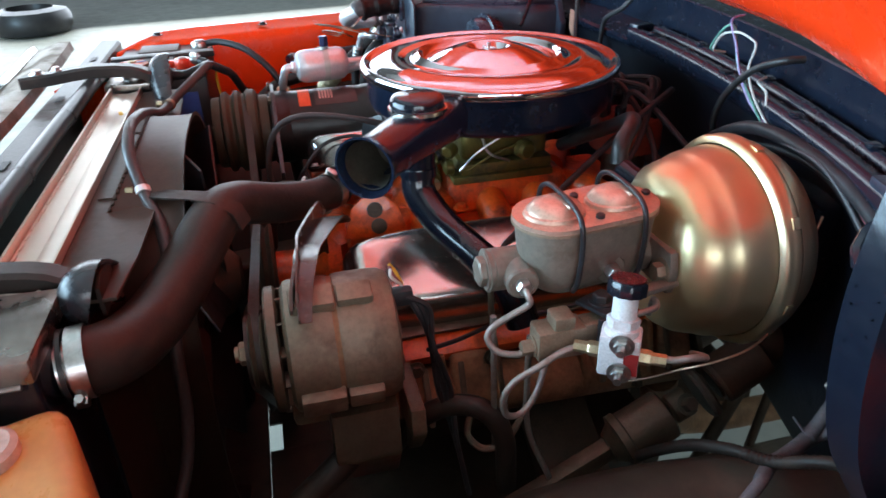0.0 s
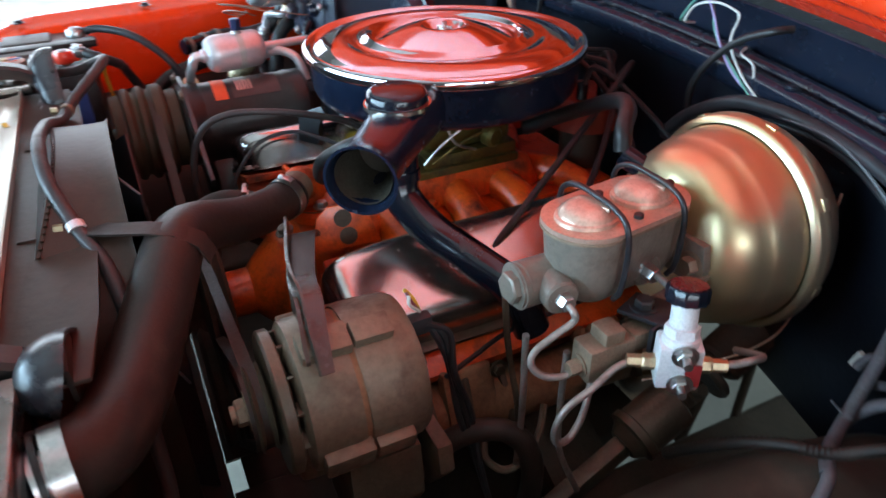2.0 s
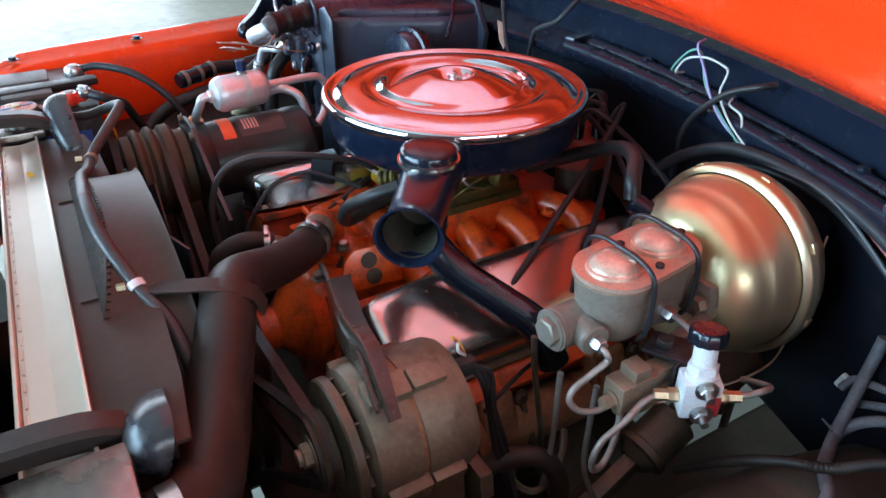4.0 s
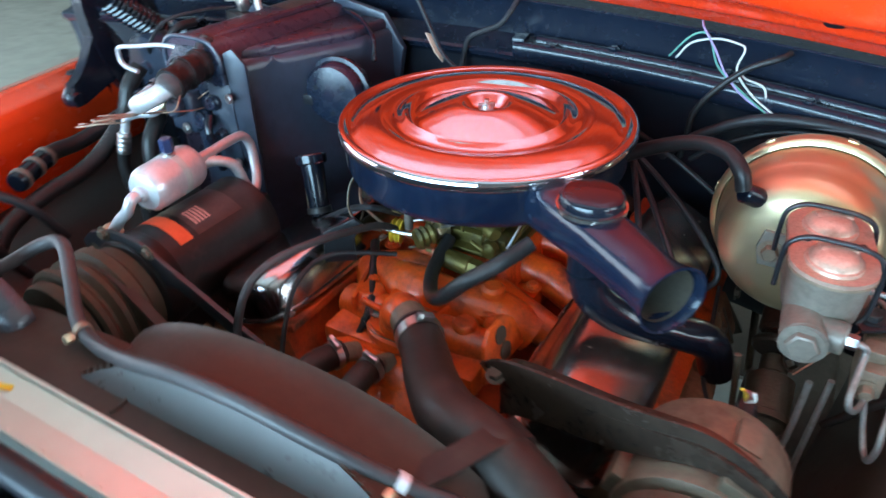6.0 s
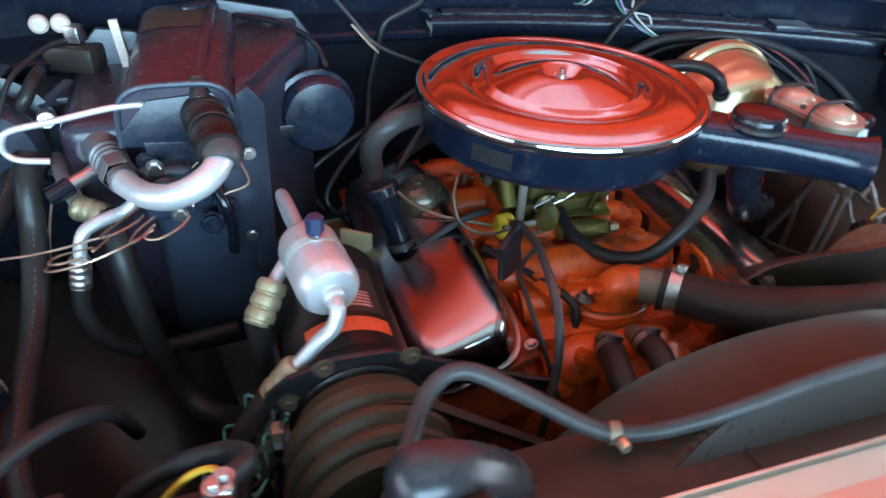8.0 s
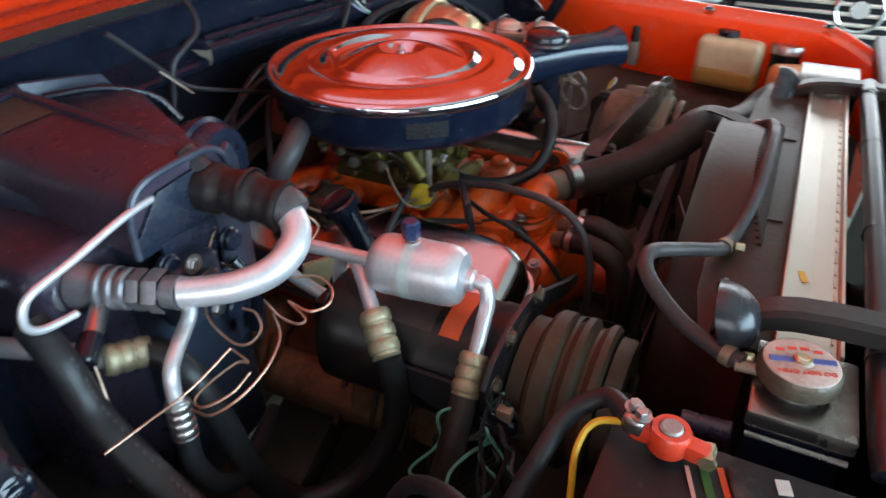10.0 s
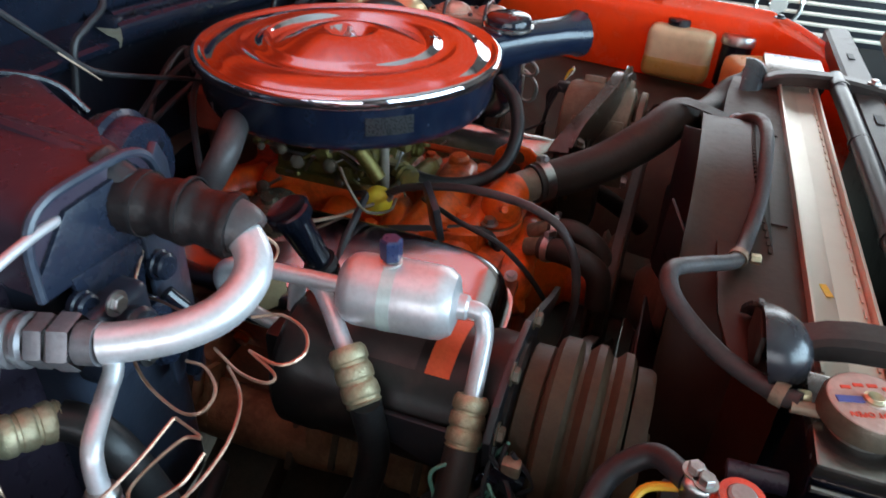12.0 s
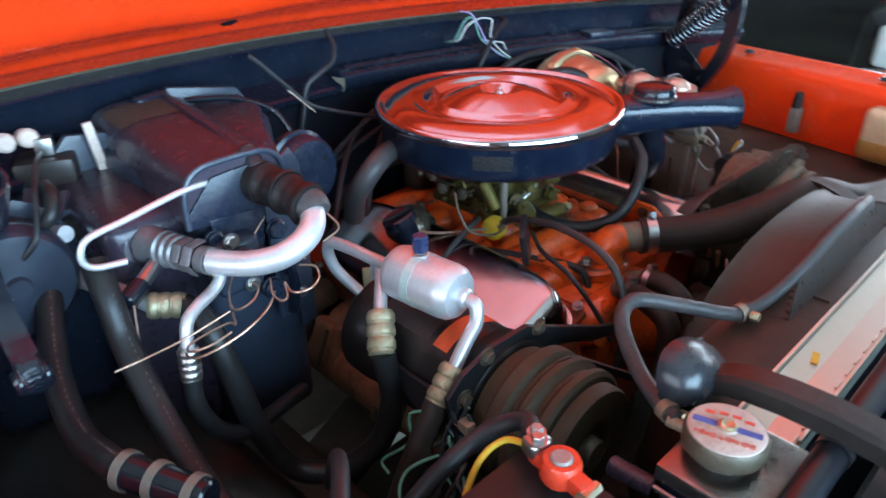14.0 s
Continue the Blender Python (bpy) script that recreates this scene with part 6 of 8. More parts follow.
def line_lock():
    v = thing("brake_lock_valve", "white brake lock valve with a black and red knob", "brake valve")
    m = Matrix.Translation((0.489, -0.035, 0.797)) @ Matrix.Rotation(radians(-33), 4, "Z")
    part("block", box(0.026, 0.034, 0.040, m, 0.003, 2), WHITE, v)
    a, b = Vector((0.489, -0.035, 0.815)), Vector((0.4815, -0.030, 0.866))
    d = (b - a).normalized()
    part("neck", lathe([(0.0145, 0), (0.0145, 0.006), (0.0125, 0.007), (0.0125, 0.012), (0.0105, 0.014), (0.0105, 0.038), (0, 0.038)], along(a, b), 28), WHITE, v)
    part("neck_nut", lathe([(0.0140, 0.008), (0.0140, 0.015), (0.011, 0.016)], along(a, b), 6), WHITE, v)
    bm = bmesh.new()
    rows = []
    mm = along(a + d * 0.036, b)
    for z, r in ((0, 0.014), (0.001, 0.0165), (0.011, 0.0168), (0.0135, 0.0155)):
        rows.append([bm.verts.new(mm @ Vector(((r - 0.0012 * (i % 3 == 0)) * math.cos(i * math.tau / 36), (r - 0.0012 * (i % 3 == 0)) * math.sin(i * math.tau / 36), z))) for i in range(36)])
    for p, q in zip(rows, rows[1:]):
        for i in range(36):
            bm.faces.new((p[i], p[(i + 1) % 36], q[(i + 1) % 36], q[i]))
    bm.faces.new(rows[0])
    bm.faces.new(rows[-1])
    part("knob", bm, BLACK, v, "fluted black knob")
    part("knob_label", lathe([(0.0138, 0.0136), (0.0138, 0.0145), (0, 0.0148)], mm, 32), mat("dark_red_label", (0.07, 0.008, 0.010), 0.22), v, "dark red disc")
    f = m.to_3x3() @ Vector((1, 0, 0))
    for z, s in ((0.812, 0.0), (0.783, 0.0)):
        p = m @ Vector((0.013, 0.002, z - 0.797))
        part("bolt", join(hexbolt(p, p + f, 0.0072, 0.006), rod(p + f * 0.006, p + f * 0.014, 0.0036, 12)), STEEL, v)
    part("label", box(0.0006, 0.012, 0.022, m @ Matrix.Translation((0.0134, 0.0105, -0.004)), 0), mat("red_panel", (0.25, 0.02, 0.02), 0.35), v, "small dark red panel")
    g = m.to_3x3() @ Vector((0, 1, 0))
    for s in (-1, 1):
        p = m @ Vector((0, 0.017 * s, -0.003))
        part("fitting", join(hexbolt(p, p + g * s, 0.0070, 0.010, False), rod(p + g * s * 0.010, p + g * s * 0.022, 0.0055, 6)), BRASS, v, "brass pipe fitting")
    return v


line_lock()


LINE = mat("dull_brake_line", (0.30, 0.265, 0.24), 0.42, 0.55, (0.44, 0.40, 0.37), 60, 0.6, 0.1, 300, (0.20, 0.13, 0.09), 0.16)


def brake_line(ctrl, label="bent silver-grey steel brake line"):
    return solo("brake_line", tube(ctrl, 0.0032, 10, 8), LINE, label, "brake line", "brake lines")


brake_line([(0.424, -0.099, 0.832), (0.434, -0.099, 0.830), (0.436, -0.099, 0.822), (0.434, -0.115, 0.812), (0.432, -0.132, 0.800), (0.434, -0.136, 0.789), (0.440, -0.128, 0.779), (0.446, -0.112, 0.777), (0.447, -0.100, 0.782)])
brake_line([(0.474, -0.058, 0.793), (0.468, -0.067, 0.791), (0.467, -0.080, 0.787), (0.470, -0.100, 0.779), (0.468, -0.122, 0.765), (0.468, -0.132, 0.748), (0.466, -0.128, 0.727), (0.463, -0.113, 0.722), (0.458, -0.098, 0.735), (0.452, -0.088, 0.758), (0.447, -0.085, 0.772)])
brake_line([(0.430, -0.012, 0.836), (0.450, -0.014, 0.836), (0.470, -0.022, 0.838), (0.478, -0.026, 0.842)])
brake_line([(0.503, -0.013, 0.794), (0.513, 0.003, 0.796), (0.519, 0.015, 0.800), (0.513, 0.034, 0.792), (0.48, 0.045, 0.77)])
brake_line([(0.452, -0.022, 0.80), (0.455, 0.0, 0.806), (0.45, 0.02, 0.806), (0.43, 0.03, 0.80), (0.41, 0.04, 0.77)])
brake_line([(0.42, -0.09, 0.775), (0.418, -0.09, 0.72), (0.416, -0.085, 0.65), (0.42, -0.06, 0.58)], "thin brown steel brake line running down to the frame")
brake_line([(0.400, -0.12, 0.79), (0.398, -0.118, 0.72), (0.392, -0.115, 0.66), (0.38, -0.11, 0.60)], "thin brown steel brake line running down to the frame")
solo("earth_wire", tube([(0.395, 0.030, 0.672), (0.415, 0.048, 0.690), (0.440, 0.068, 0.716), (0.456, 0.090, 0.732), (0.462, 0.120, 0.745), (0.455, 0.148, 0.757), (0.452, 0.165, 0.79), (0.446, 0.176, 0.835), (0.44, 0.19, 0.87)], 0.0013, 6, 8), COPPER, "thin brown wire sagging under the booster", "wire")


def steering():
    s = thing("steering_shaft", "greasy steering shaft with a cylindrical coupling", "steering shaft")
    a, b, c, d = Vector((0.372, 0.272, 0.690)), Vector((0.378, 0.130, 0.612)), Vector((0.384, 0.030, 0.566)), Vector((0.395, -0.15, 0.485))
    part("column", rod(a, b + (a - b) * 0.2, 0.020, 20), RAG, s, "faded red column sleeve")
    part("flange", rod(b + (a - b) * 0.62, b + (a - b) * 0.22, 0.029, 24, bevel=0.004), RAG, s)
    part("disc", rod(b + (a - b) * 0.14, b + (a - b) * 0.07, 0.034, 24, bevel=0.003), IRON_DARK, s)
    part("yoke", rod(b, b + (c - b) * 0.25, 0.018, 18, bevel=0.003), GREASE, s)
    part("yoke_bolt", hexbolt(b + (c - b) * 0.12 + Vector((0.014, 0, 0.012)), b + (c - b) * 0.12 + Vector((0.1, 0, 0.09)), 0.009, 0.012), GREASE, s)
    part("coupling", lathe([(0, 0), (0.026, 0), (0.030, 0.003), (0.030, 0.055), (0.033, 0.057), (0.033, 0.066), (0.026, 0.068), (0.018, 0.080), (0, 0.08)], along(b + (c - b) * 0.28, c), 28), GREASE, s, "dark greasy coupling can")
    part("shaft", box(0.020, 0.022, 0.22, along(c, d) @ Matrix.Translation((0, 0, 0.10)), 0.003), GREASE, s)
    part("gearbox", box(0.09, 0.12, 0.11, Matrix.Translation((0.40, -0.22, 0.45)), 0.02, 3), IRON_DARK, s)
    return s


steering()


def chassis():
    c = thing("chassis_frame", "dark grimy chassis rails and crossmembers under the engine", "chassis", kind="structure")
    for s in (-1, 1):
        part("rail", box(0.13, 1.6, 0.12, Matrix.Translation((0.412 * s, -0.1, 0.42)), 0.012, 3), IRON_DARK, c)
        part("engine_mount", box(0.16, 0.09, 0.05, Matrix.Translation((0.28 * s, 0.02, 0.48)) @ Matrix.Rotation(0.5 * s, 4, "Y"), 0.01), IRON_DARK, c)
        part("control_arm", tube([(0.40 * s, -0.14, 0.46), (0.52 * s, -0.02, 0.40), (0.62 * s, 0.06, 0.36)], 0.022, 12), IRON_DARK, c)
        part("control_arm", tube([(0.40 * s, 0.24, 0.46), (0.52 * s, 0.12, 0.40), (0.62 * s, 0.06, 0.36)], 0.022, 12), IRON_DARK, c)
        part("spring_tower", lathe([(0.07, 0.40), (0.075, 0.52), (0.06, 0.58), (0, 0.60)], Matrix.Translation((0.55 * s, 0.04, 0.0)), 28), IRON_DARK, c)
    part("crossmember", box(0.86, 0.20, 0.10, Matrix.Translation((0, -0.05, 0.33)), 0.02), IRON_DARK, c)
    part("front_crossmember", box(0.90, 0.22, 0.06, Matrix.Translation((0, -0.55, 0.42)), 0.02), IRON_DARK, c)
    part("transmission", lathe([(0.19, 0.0), (0.19, 0.05), (0.15, 0.16), (0.12, 0.4), (0, 0.4)], along((0, 0.235, 0.58), (0, 1, 0.54)), 36), IRON_DARK, c)
    # added plates that cover and shade the lit floor behind the engine
    part("floor_pan", box(0.90, 0.50, 0.01, Matrix.Translation((-0.35, 0.69, 0.40)), 0), IRON_DARK, c)
    part("floor_pan", box(0.70, 0.90, 0.01, Matrix.Translation((0.58, 0.95, 0.25)), 0), IRON_DARK, c)
    part("exhaust_pipe", tube([(0.27, 0.16, 0.56), (0.20, 0.22, 0.44), (0.12, 0.34, 0.30), (0.08, 0.60, 0.24), (0.08, 0.92, 0.23)], 0.026, 16, 6), RUST, c, "rusty exhaust pipe")
    # added plates close off the lit floor; their pale colour bounces light upward
    for x0, x1, y0, y1 in ((-0.40, 0.345, -0.62, -0.378), (0.092, 0.345, -0.377, -0.02), (-0.40, 0.030, -0.377, -0.06), (0.031, 0.091, -0.357, -0.02)):
        part("splash_panel", box(x1 - x0, y1 - y0, 0.004, Matrix.Translation(((x0 + x1) / 2, (y0 + y1) / 2, 0.385)), 0), APRON, c, "added pale panel closing the bay floor")
    part("splash_panel", box(0.30, 0.80, 0.004, Matrix.Translation((-0.60, 0.0, 0.39)), 0), IRON_DARK, c)
    # this box and the bracket below are added to hide the bright floor
    part("skid_plate", box(0.58, 0.27, 0.10, Matrix.Translation((-0.21, 0.37, 0.26)), 0.02), IRON_DARK, c)
    part("side_bracket", box(0.16, 0.13, 0.06, Matrix.Translation((0.20, 0.115, 0.42)), 0.012), IRON_DARK, c)
    part("brake_rod", rod((0.33, 0.30, 0.62), (0.36, 0.24, 0.40), 0.006, 10), IRON_DARK, c)
    part("brake_rod", rod((0.27, 0.32, 0.56), (0.30, 0.22, 0.40), 0.010, 10), IRON_DARK, c)
    part("drag_link", rod((-0.40, -0.30, 0.36), (0.42, -0.30, 0.36), 0.012), GREASE, c)
    return c


chassis()
solo("fuel_hose", tube([(0.345, -0.225, 0.590), (0.356, -0.198, 0.636), (0.370, -0.166, 0.664), (0.386, -0.137, 0.672), (0.397, -0.118, 0.660), (0.403, -0.108, 0.634), (0.404, -0.106, 0.60), (0.39, -0.10, 0.55)], 0.0115, 14, 8), RUBBER_BROWN, "looped brown rubber hose below the valve cover", "hose")
solo("lower_hose", tube([(0.40, -0.37, 0.55), (0.392, -0.33, 0.585), (0.380, -0.29, 0.612), (0.368, -0.262, 0.628)], 0.0155, 18, 8), RUBBER_BROWN, "short brown rubber hose with torn end under the alternator", "hose")
tail = thing("alternator_wiring", "black taped alternator wires hanging beside the engine", "wiring")
for k, off in enumerate((0.0, 0.006, -0.006)):
    part("wire", tube([(0.352 + off, -0.200, 0.802), (0.360, -0.185 + off, 0.785), (0.362 + off, -0.178, 0.745), (0.368, -0.168 + off, 0.69), (0.382 + off, -0.160, 0.63), (0.40, -0.15, 0.56)], 0.0032, 8, 6), BLACK_WIRE, tail)
for k, m_ in enumerate((YELLOW_WIRE, PINK_WIRE, WHITE_WIRE)):
    part("wire_end", tube([(0.352, -0.203, 0.812), (0.350 + 0.004 * k, -0.208 - 0.003 * k, 0.826), (0.346 + 0.005 * k, -0.214, 0.834)], 0.0016, 6, 5), m_, tail)
solo("dipstick_tube", tube([(0.337, -0.104, 0.785), (0.342, -0.103, 0.74), (0.346, -0.097, 0.69), (0.348, -0.090, 0.64), (0.335, -0.08, 0.56)], 0.0034, 8, 6), GREASE, "thin tan dipstick tube beside the head", "tube")
solo("ground_strap", tube([(0.352, -0.060, 0.640), (0.372, -0.078, 0.628), (0.384, -0.100, 0.612), (0.382, -0.124, 0.604), (0.366, -0.138, 0.612), (0.352, -0.132, 0.625)], 0.0042, 8, 8), GREASE, "small tan loop of cable below the head", "cable")
solo("temperature_wire", tube([(0.36, -0.178, 0.735), (0.335, -0.14, 0.722), (0.31, -0.08, 0.718), (0.30, 0.0, 0.716), (0.29, 0.1, 0.72)], 0.0026, 8, 8), BLACK_WIRE, "thin black wire along the cylinder head", "wire")

# ---- wiring on the firewall ----
bundle = thing("wire_bundle", "loose white, green and purple wires on the cowl", "wiring")
part("wire", tube([(0.180, 0.262, 1.004), (0.188, 0.240, 1.000), (0.206, 0.238, 0.976), (0.224, 0.236, 0.948), (0.252, 0.234, 0.922), (0.300, 0.232, 0.899)], 0.0014, 8, 8), PURPLE_WIRE, bundle)
part("wire", tube([(0.155, 0.262, 0.955), (0.159, 0.242, 0.960), (0.175, 0.239, 0.981), (0.205, 0.238, 0.990), (0.232, 0.238, 0.987), (0.241, 0.238, 0.980), (0.237, 0.237, 0.953), (0.262, 0.234, 0.925), (0.298, 0.232, 0.902)], 0.0014, 8, 8), WHITE_WIRE, bundle)
part("wire", tube([(0.146, 0.262, 0.955), (0.150, 0.244, 0.961), (0.173, 0.243, 0.989), (0.194, 0.242, 0.992), (0.211, 0.240, 0.957), (0.237, 0.237, 0.935), (0.294, 0.229, 0.899)], 0.0014, 8, 8), GREEN_WIRE, bundle)
part("wire", tube([(0.238, 0.262, 0.944), (0.249, 0.244, 0.942), (0.272, 0.238, 0.937), (0.281, 0.236, 0.919), (0.300, 0.235, 0.902)], 0.0014, 8, 8), WHITE_WIRE, bundle)
solo("vacuum_stub_hose", tube([(0.292, 0.262, 0.976), (0.284, 0.244, 0.974), (0.248, 0.236, 0.957), (0.214, 0.232, 0.923), (0.194, 0.234, 0.889), (0.190, 0.238, 0.857), (0.186, 0.24, 0.82)], 0.0042, 10, 8), RUBBER, "thin black hose curving up to the cowl", "hose")
har = thing("firewall_harness", "black taped wiring harness along the firewall", "wiring")
part("main_loom", tube([(0.16, 0.235, 0.82), (0.21, 0.225, 0.865), (0.27, 0.222, 0.898), (0.33, 0.218, 0.908), (0.40, 0.208, 0.908), (0.47, 0.193, 0.900), (0.54, 0.175, 0.878), (0.61, 0.155, 0.840), (0.67, 0.13, 0.79)], 0.0075, 12, 8), BLACK_WIRE, har)
part("branch", tube([(0.20, 0.240, 0.82), (0.25, 0.228, 0.862), (0.32, 0.225, 0.890), (0.41, 0.215, 0.892), (0.49, 0.192, 0.870), (0.58, 0.165, 0.825)], 0.004, 10, 8), BLACK_WIRE, har)
for m_, k in ((DIM_WIRE, 0), (PINK_WIRE, 1), (DIM_WIRE, 2)):
    part("wire", tube([(0.33, 0.214, 0.905), (0.42, 0.203 - 0.003 * k, 0.908), (0.50, 0.183, 0.896 - 0.012 * k), (0.56, 0.165, 0.86 - 0.015 * k), (0.60, 0.15, 0.80)], 0.0019, 8, 8), m_, har)
bump = thing("hood_bumper", "black rubber bonnet bumper on a rusty bracket", "rubber bumper")
part("rubber", rod((0.712, -0.165, 0.800), (0.712, -0.165, 0.832), 0.010, 18, 0.008, bevel=0.002), RUBBER, bump)
part("bracket", box(0.024, 0.020, 0.050, Matrix.Translation((0.715, -0.165, 0.775)), 0.003), IRON, bump, "rusty bracket")
solo("corrugated_loom", tube([(0.444, 0.030, 0.612), (0.475, 0.033, 0.650), (0.512, 0.0375, 0.690), (0.545, 0.052, 0.712), (0.575, 0.070, 0.722), (0.602, 0.092, 0.742), (0.635, 0.12, 0.755)], 0.0052, 12, 16, ripple=0.16), RUBBER_BROWN, "ribbed brown plastic wiring loom over the inner fender", "wiring")
lm = thing("side_loom", "grey cloth wrapped wiring loom near the inner fender", "wiring")
part("loom", tube([(0.585, 0.052, 0.716), (0.566, 0.078, 0.708), (0.552, 0.108, 0.700), (0.540, 0.139, 0.702), (0.534, 0.162, 0.728), (0.530, 0.178, 0.755), (0.530, 0.186, 0.80)], 0.0062, 12, 8), LOOM, lm)
part("branch", tube([(0.556, 0.100, 0.700), (0.540, 0.142, 0.694), (0.546, 0.158, 0.708), (0.562, 0.168, 0.722), (0.585, 0.17, 0.735)], 0.0060, 12, 8), LOOM, lm)
part("branch", tube([(0.512, 0.180, 0.722), (0.518, 0.184, 0.736), (0.530, 0.184, 0.742), (0.556, 0.18, 0.752)], 0.0045, 10, 8), LOOM, lm)
part("branch", tube([(0.528, 0.176, 0.716), (0.545, 0.176, 0.726), (0.57, 0.17, 0.745)], 0.0045, 10, 8), LOOM, lm)
part("tail", tube([(0.566, 0.078, 0.708), (0.582, 0.058, 0.716), (0.590, 0.045, 0.716), (0.596, 0.03, 0.708)], 0.0055, 10, 8), LOOM, lm)
part("zip_tie", ring((0.540, 0.139, 0.702), (0.1, 0.7, 0.6), 0.0066, 0.004, 0.001, 18), LOOM, lm, "grey cable tie")
part("tie_end", rod((0.540, 0.133, 0.706), (0.528, 0.128, 0.716), 0.0013, 6), LOOM, lm)
part("connector", box(0.006, 0.006, 0.018, Matrix.Translation((0.508, 0.184, 0.728)) @ Matrix.Rotation(0.3, 4, "Y"), 0.001), WHITE_WIRE, lm, "pale plug end")
cap1 = thing("firewall_grommet", "rusty stud and washer on the firewall", "firewall fitting", "firewall studs")
part("stud", join(rod((0.42, 0.235, 0.858), (0.418, 0.215, 0.858), 0.009, 16, bevel=0.002), ring((0.42, 0.228, 0.858), (0, 1, 0), 0.009, 0.003, 0.006)), IRON, cap1)
copy_thing(cap1, Matrix.Translation((-0.005, 0.0, -0.055)))
solo("left_cowl_wire", tube([(-0.190, 0.225, 0.775), (-0.184, 0.240, 0.815), (-0.180, 0.247, 0.850), (-0.168, 0.247, 0.900), (-0.158, 0.247, 0.936), (-0.134, 0.247, 0.951), (-0.106, 0.250, 0.964), (-0.092, 0.262, 0.985), (-0.088, 0.285, 1.005)], 0.0042, 8, 8), BLACK_WIRE, "dark wire climbing the firewall to the cowl", "wire")
vw = thing("loose_hose_end", "thin black hose with a torn pale end by the cowl", "hose")
part("hose", tube([(-0.252, 0.240, 1.000), (-0.241, 0.237, 0.990), (-0.212, 0.222, 0.956), (-0.181, 0.207, 0.922), (-0.14, 0.19, 0.905), (-0.08, 0.18, 0.885), (-0.03, 0.18, 0.865)], lambda f: 0.0040 - 0.0016 * f, 8, 8), BLACK_WIRE, vw)
part("torn_tape", plate([(-0.026, -0.004), (0.010, -0.006), (0.028, -0.001), (0.020, 0.005), (-0.020, 0.006)], 0.002, Matrix.Translation((-0.196, 0.208, 0.930)) @ Matrix.Rotation(-0.35, 4, "Z") @ Matrix.Rotation(0.80, 4, "Y"), 0.0005), mat("pale_tape", (0.42, 0.30, 0.22), 0.6), vw, "pale torn tape")

# ---- driver side: bottles ----


def washer_bottle():
    b = thing("washer_bottle", "yellowed plastic washer bottle half full of fluid", "fluid bottle")
    m = Matrix.Translation((0.702, -0.362, -0.014)) @ Matrix.Rotation(radians(-8), 4, "Z")
    part("body", box(0.082, 0.125, 0.098, m @ Matrix.Translation((0, 0, 0.802)), 0.018, 4), BOTTLE, b)
    part("fluid_band", box(0.084, 0.127, 0.050, m @ Matrix.Translation((0, 0, 0.778)), 0.019, 4), FLUID, b, "darker fluid showing through")
    part("cap", lathe([(0.020, 0.848), (0.022, 0.850), (0.022, 0.860), (0.019, 0.863), (0, 0.864)], m @ Matrix.Translation((0.0, 0.012, 0)), 28), BLACK, b, "black push-on cap")
    part("tube", tube([m @ Vector((0.03, 0.0, 0.860)), m @ Vector((0.035, -0.045, 0.862)), m @ Vector((0.03, -0.060, 0.84)), m @ Vector((0.02, -0.060, 0.79)), m @ Vector((0.01, -0.055, 0.73))], 0.004, 8, 8), BLACK_WIRE, b, "thin black hose")
    return b


washer_bottle()
amb = thing("coolant_bottle", "amber plastic coolant bottle with a pale round cap", "fluid bottle")
mA = Matrix.Translation((0.545, -0.512, 0)) @ Matrix.Rotation(radians(19), 4, "Z")
part("body", box(0.130, 0.120, 0.12, mA @ Matrix.Translation((0, 0, 0.770)), 0.020, 4), AMBER, amb)
part("seam", box(0.132, 0.004, 0.10, mA @ Matrix.Translation((0, 0.02, 0.768)), 0.002), AMBER, amb)
part("cap", lathe([(0.022, 0.828), (0.024, 0.830), (0.024, 0.838), (0.020, 0.841), (0.012, 0.8405), (0, 0.8405)], mA @ Matrix.Translation((-0.025, 0.005, 0)), 32), CAPTOP, amb, "pale round screw cap")
res = thing("fluid_reservoir", "dark round reservoir with a bright metal lid", "fluid reservoir")
part("can", rod((0.690, -0.463, 0.74), (0.690, -0.463, 0.822), 0.030, 32, bevel=0.003), BLACK, res)
part("lid", lathe([(0.031, 0.820), (0.033, 0.822), (0.033, 0.834), (0.030, 0.839), (0.012, 0.840), (0.010, 0.843), (0, 0.843)], Matrix.Translation((0.690, -0.463, 0)), 36), STEEL, res, "worn bright lid")
part("tab", box(0.018, 0.010, 0.012, Matrix.Translation((0.690, -0.499, 0.828)), 0.002), STEEL, res)

# ---- passenger side: battery ----


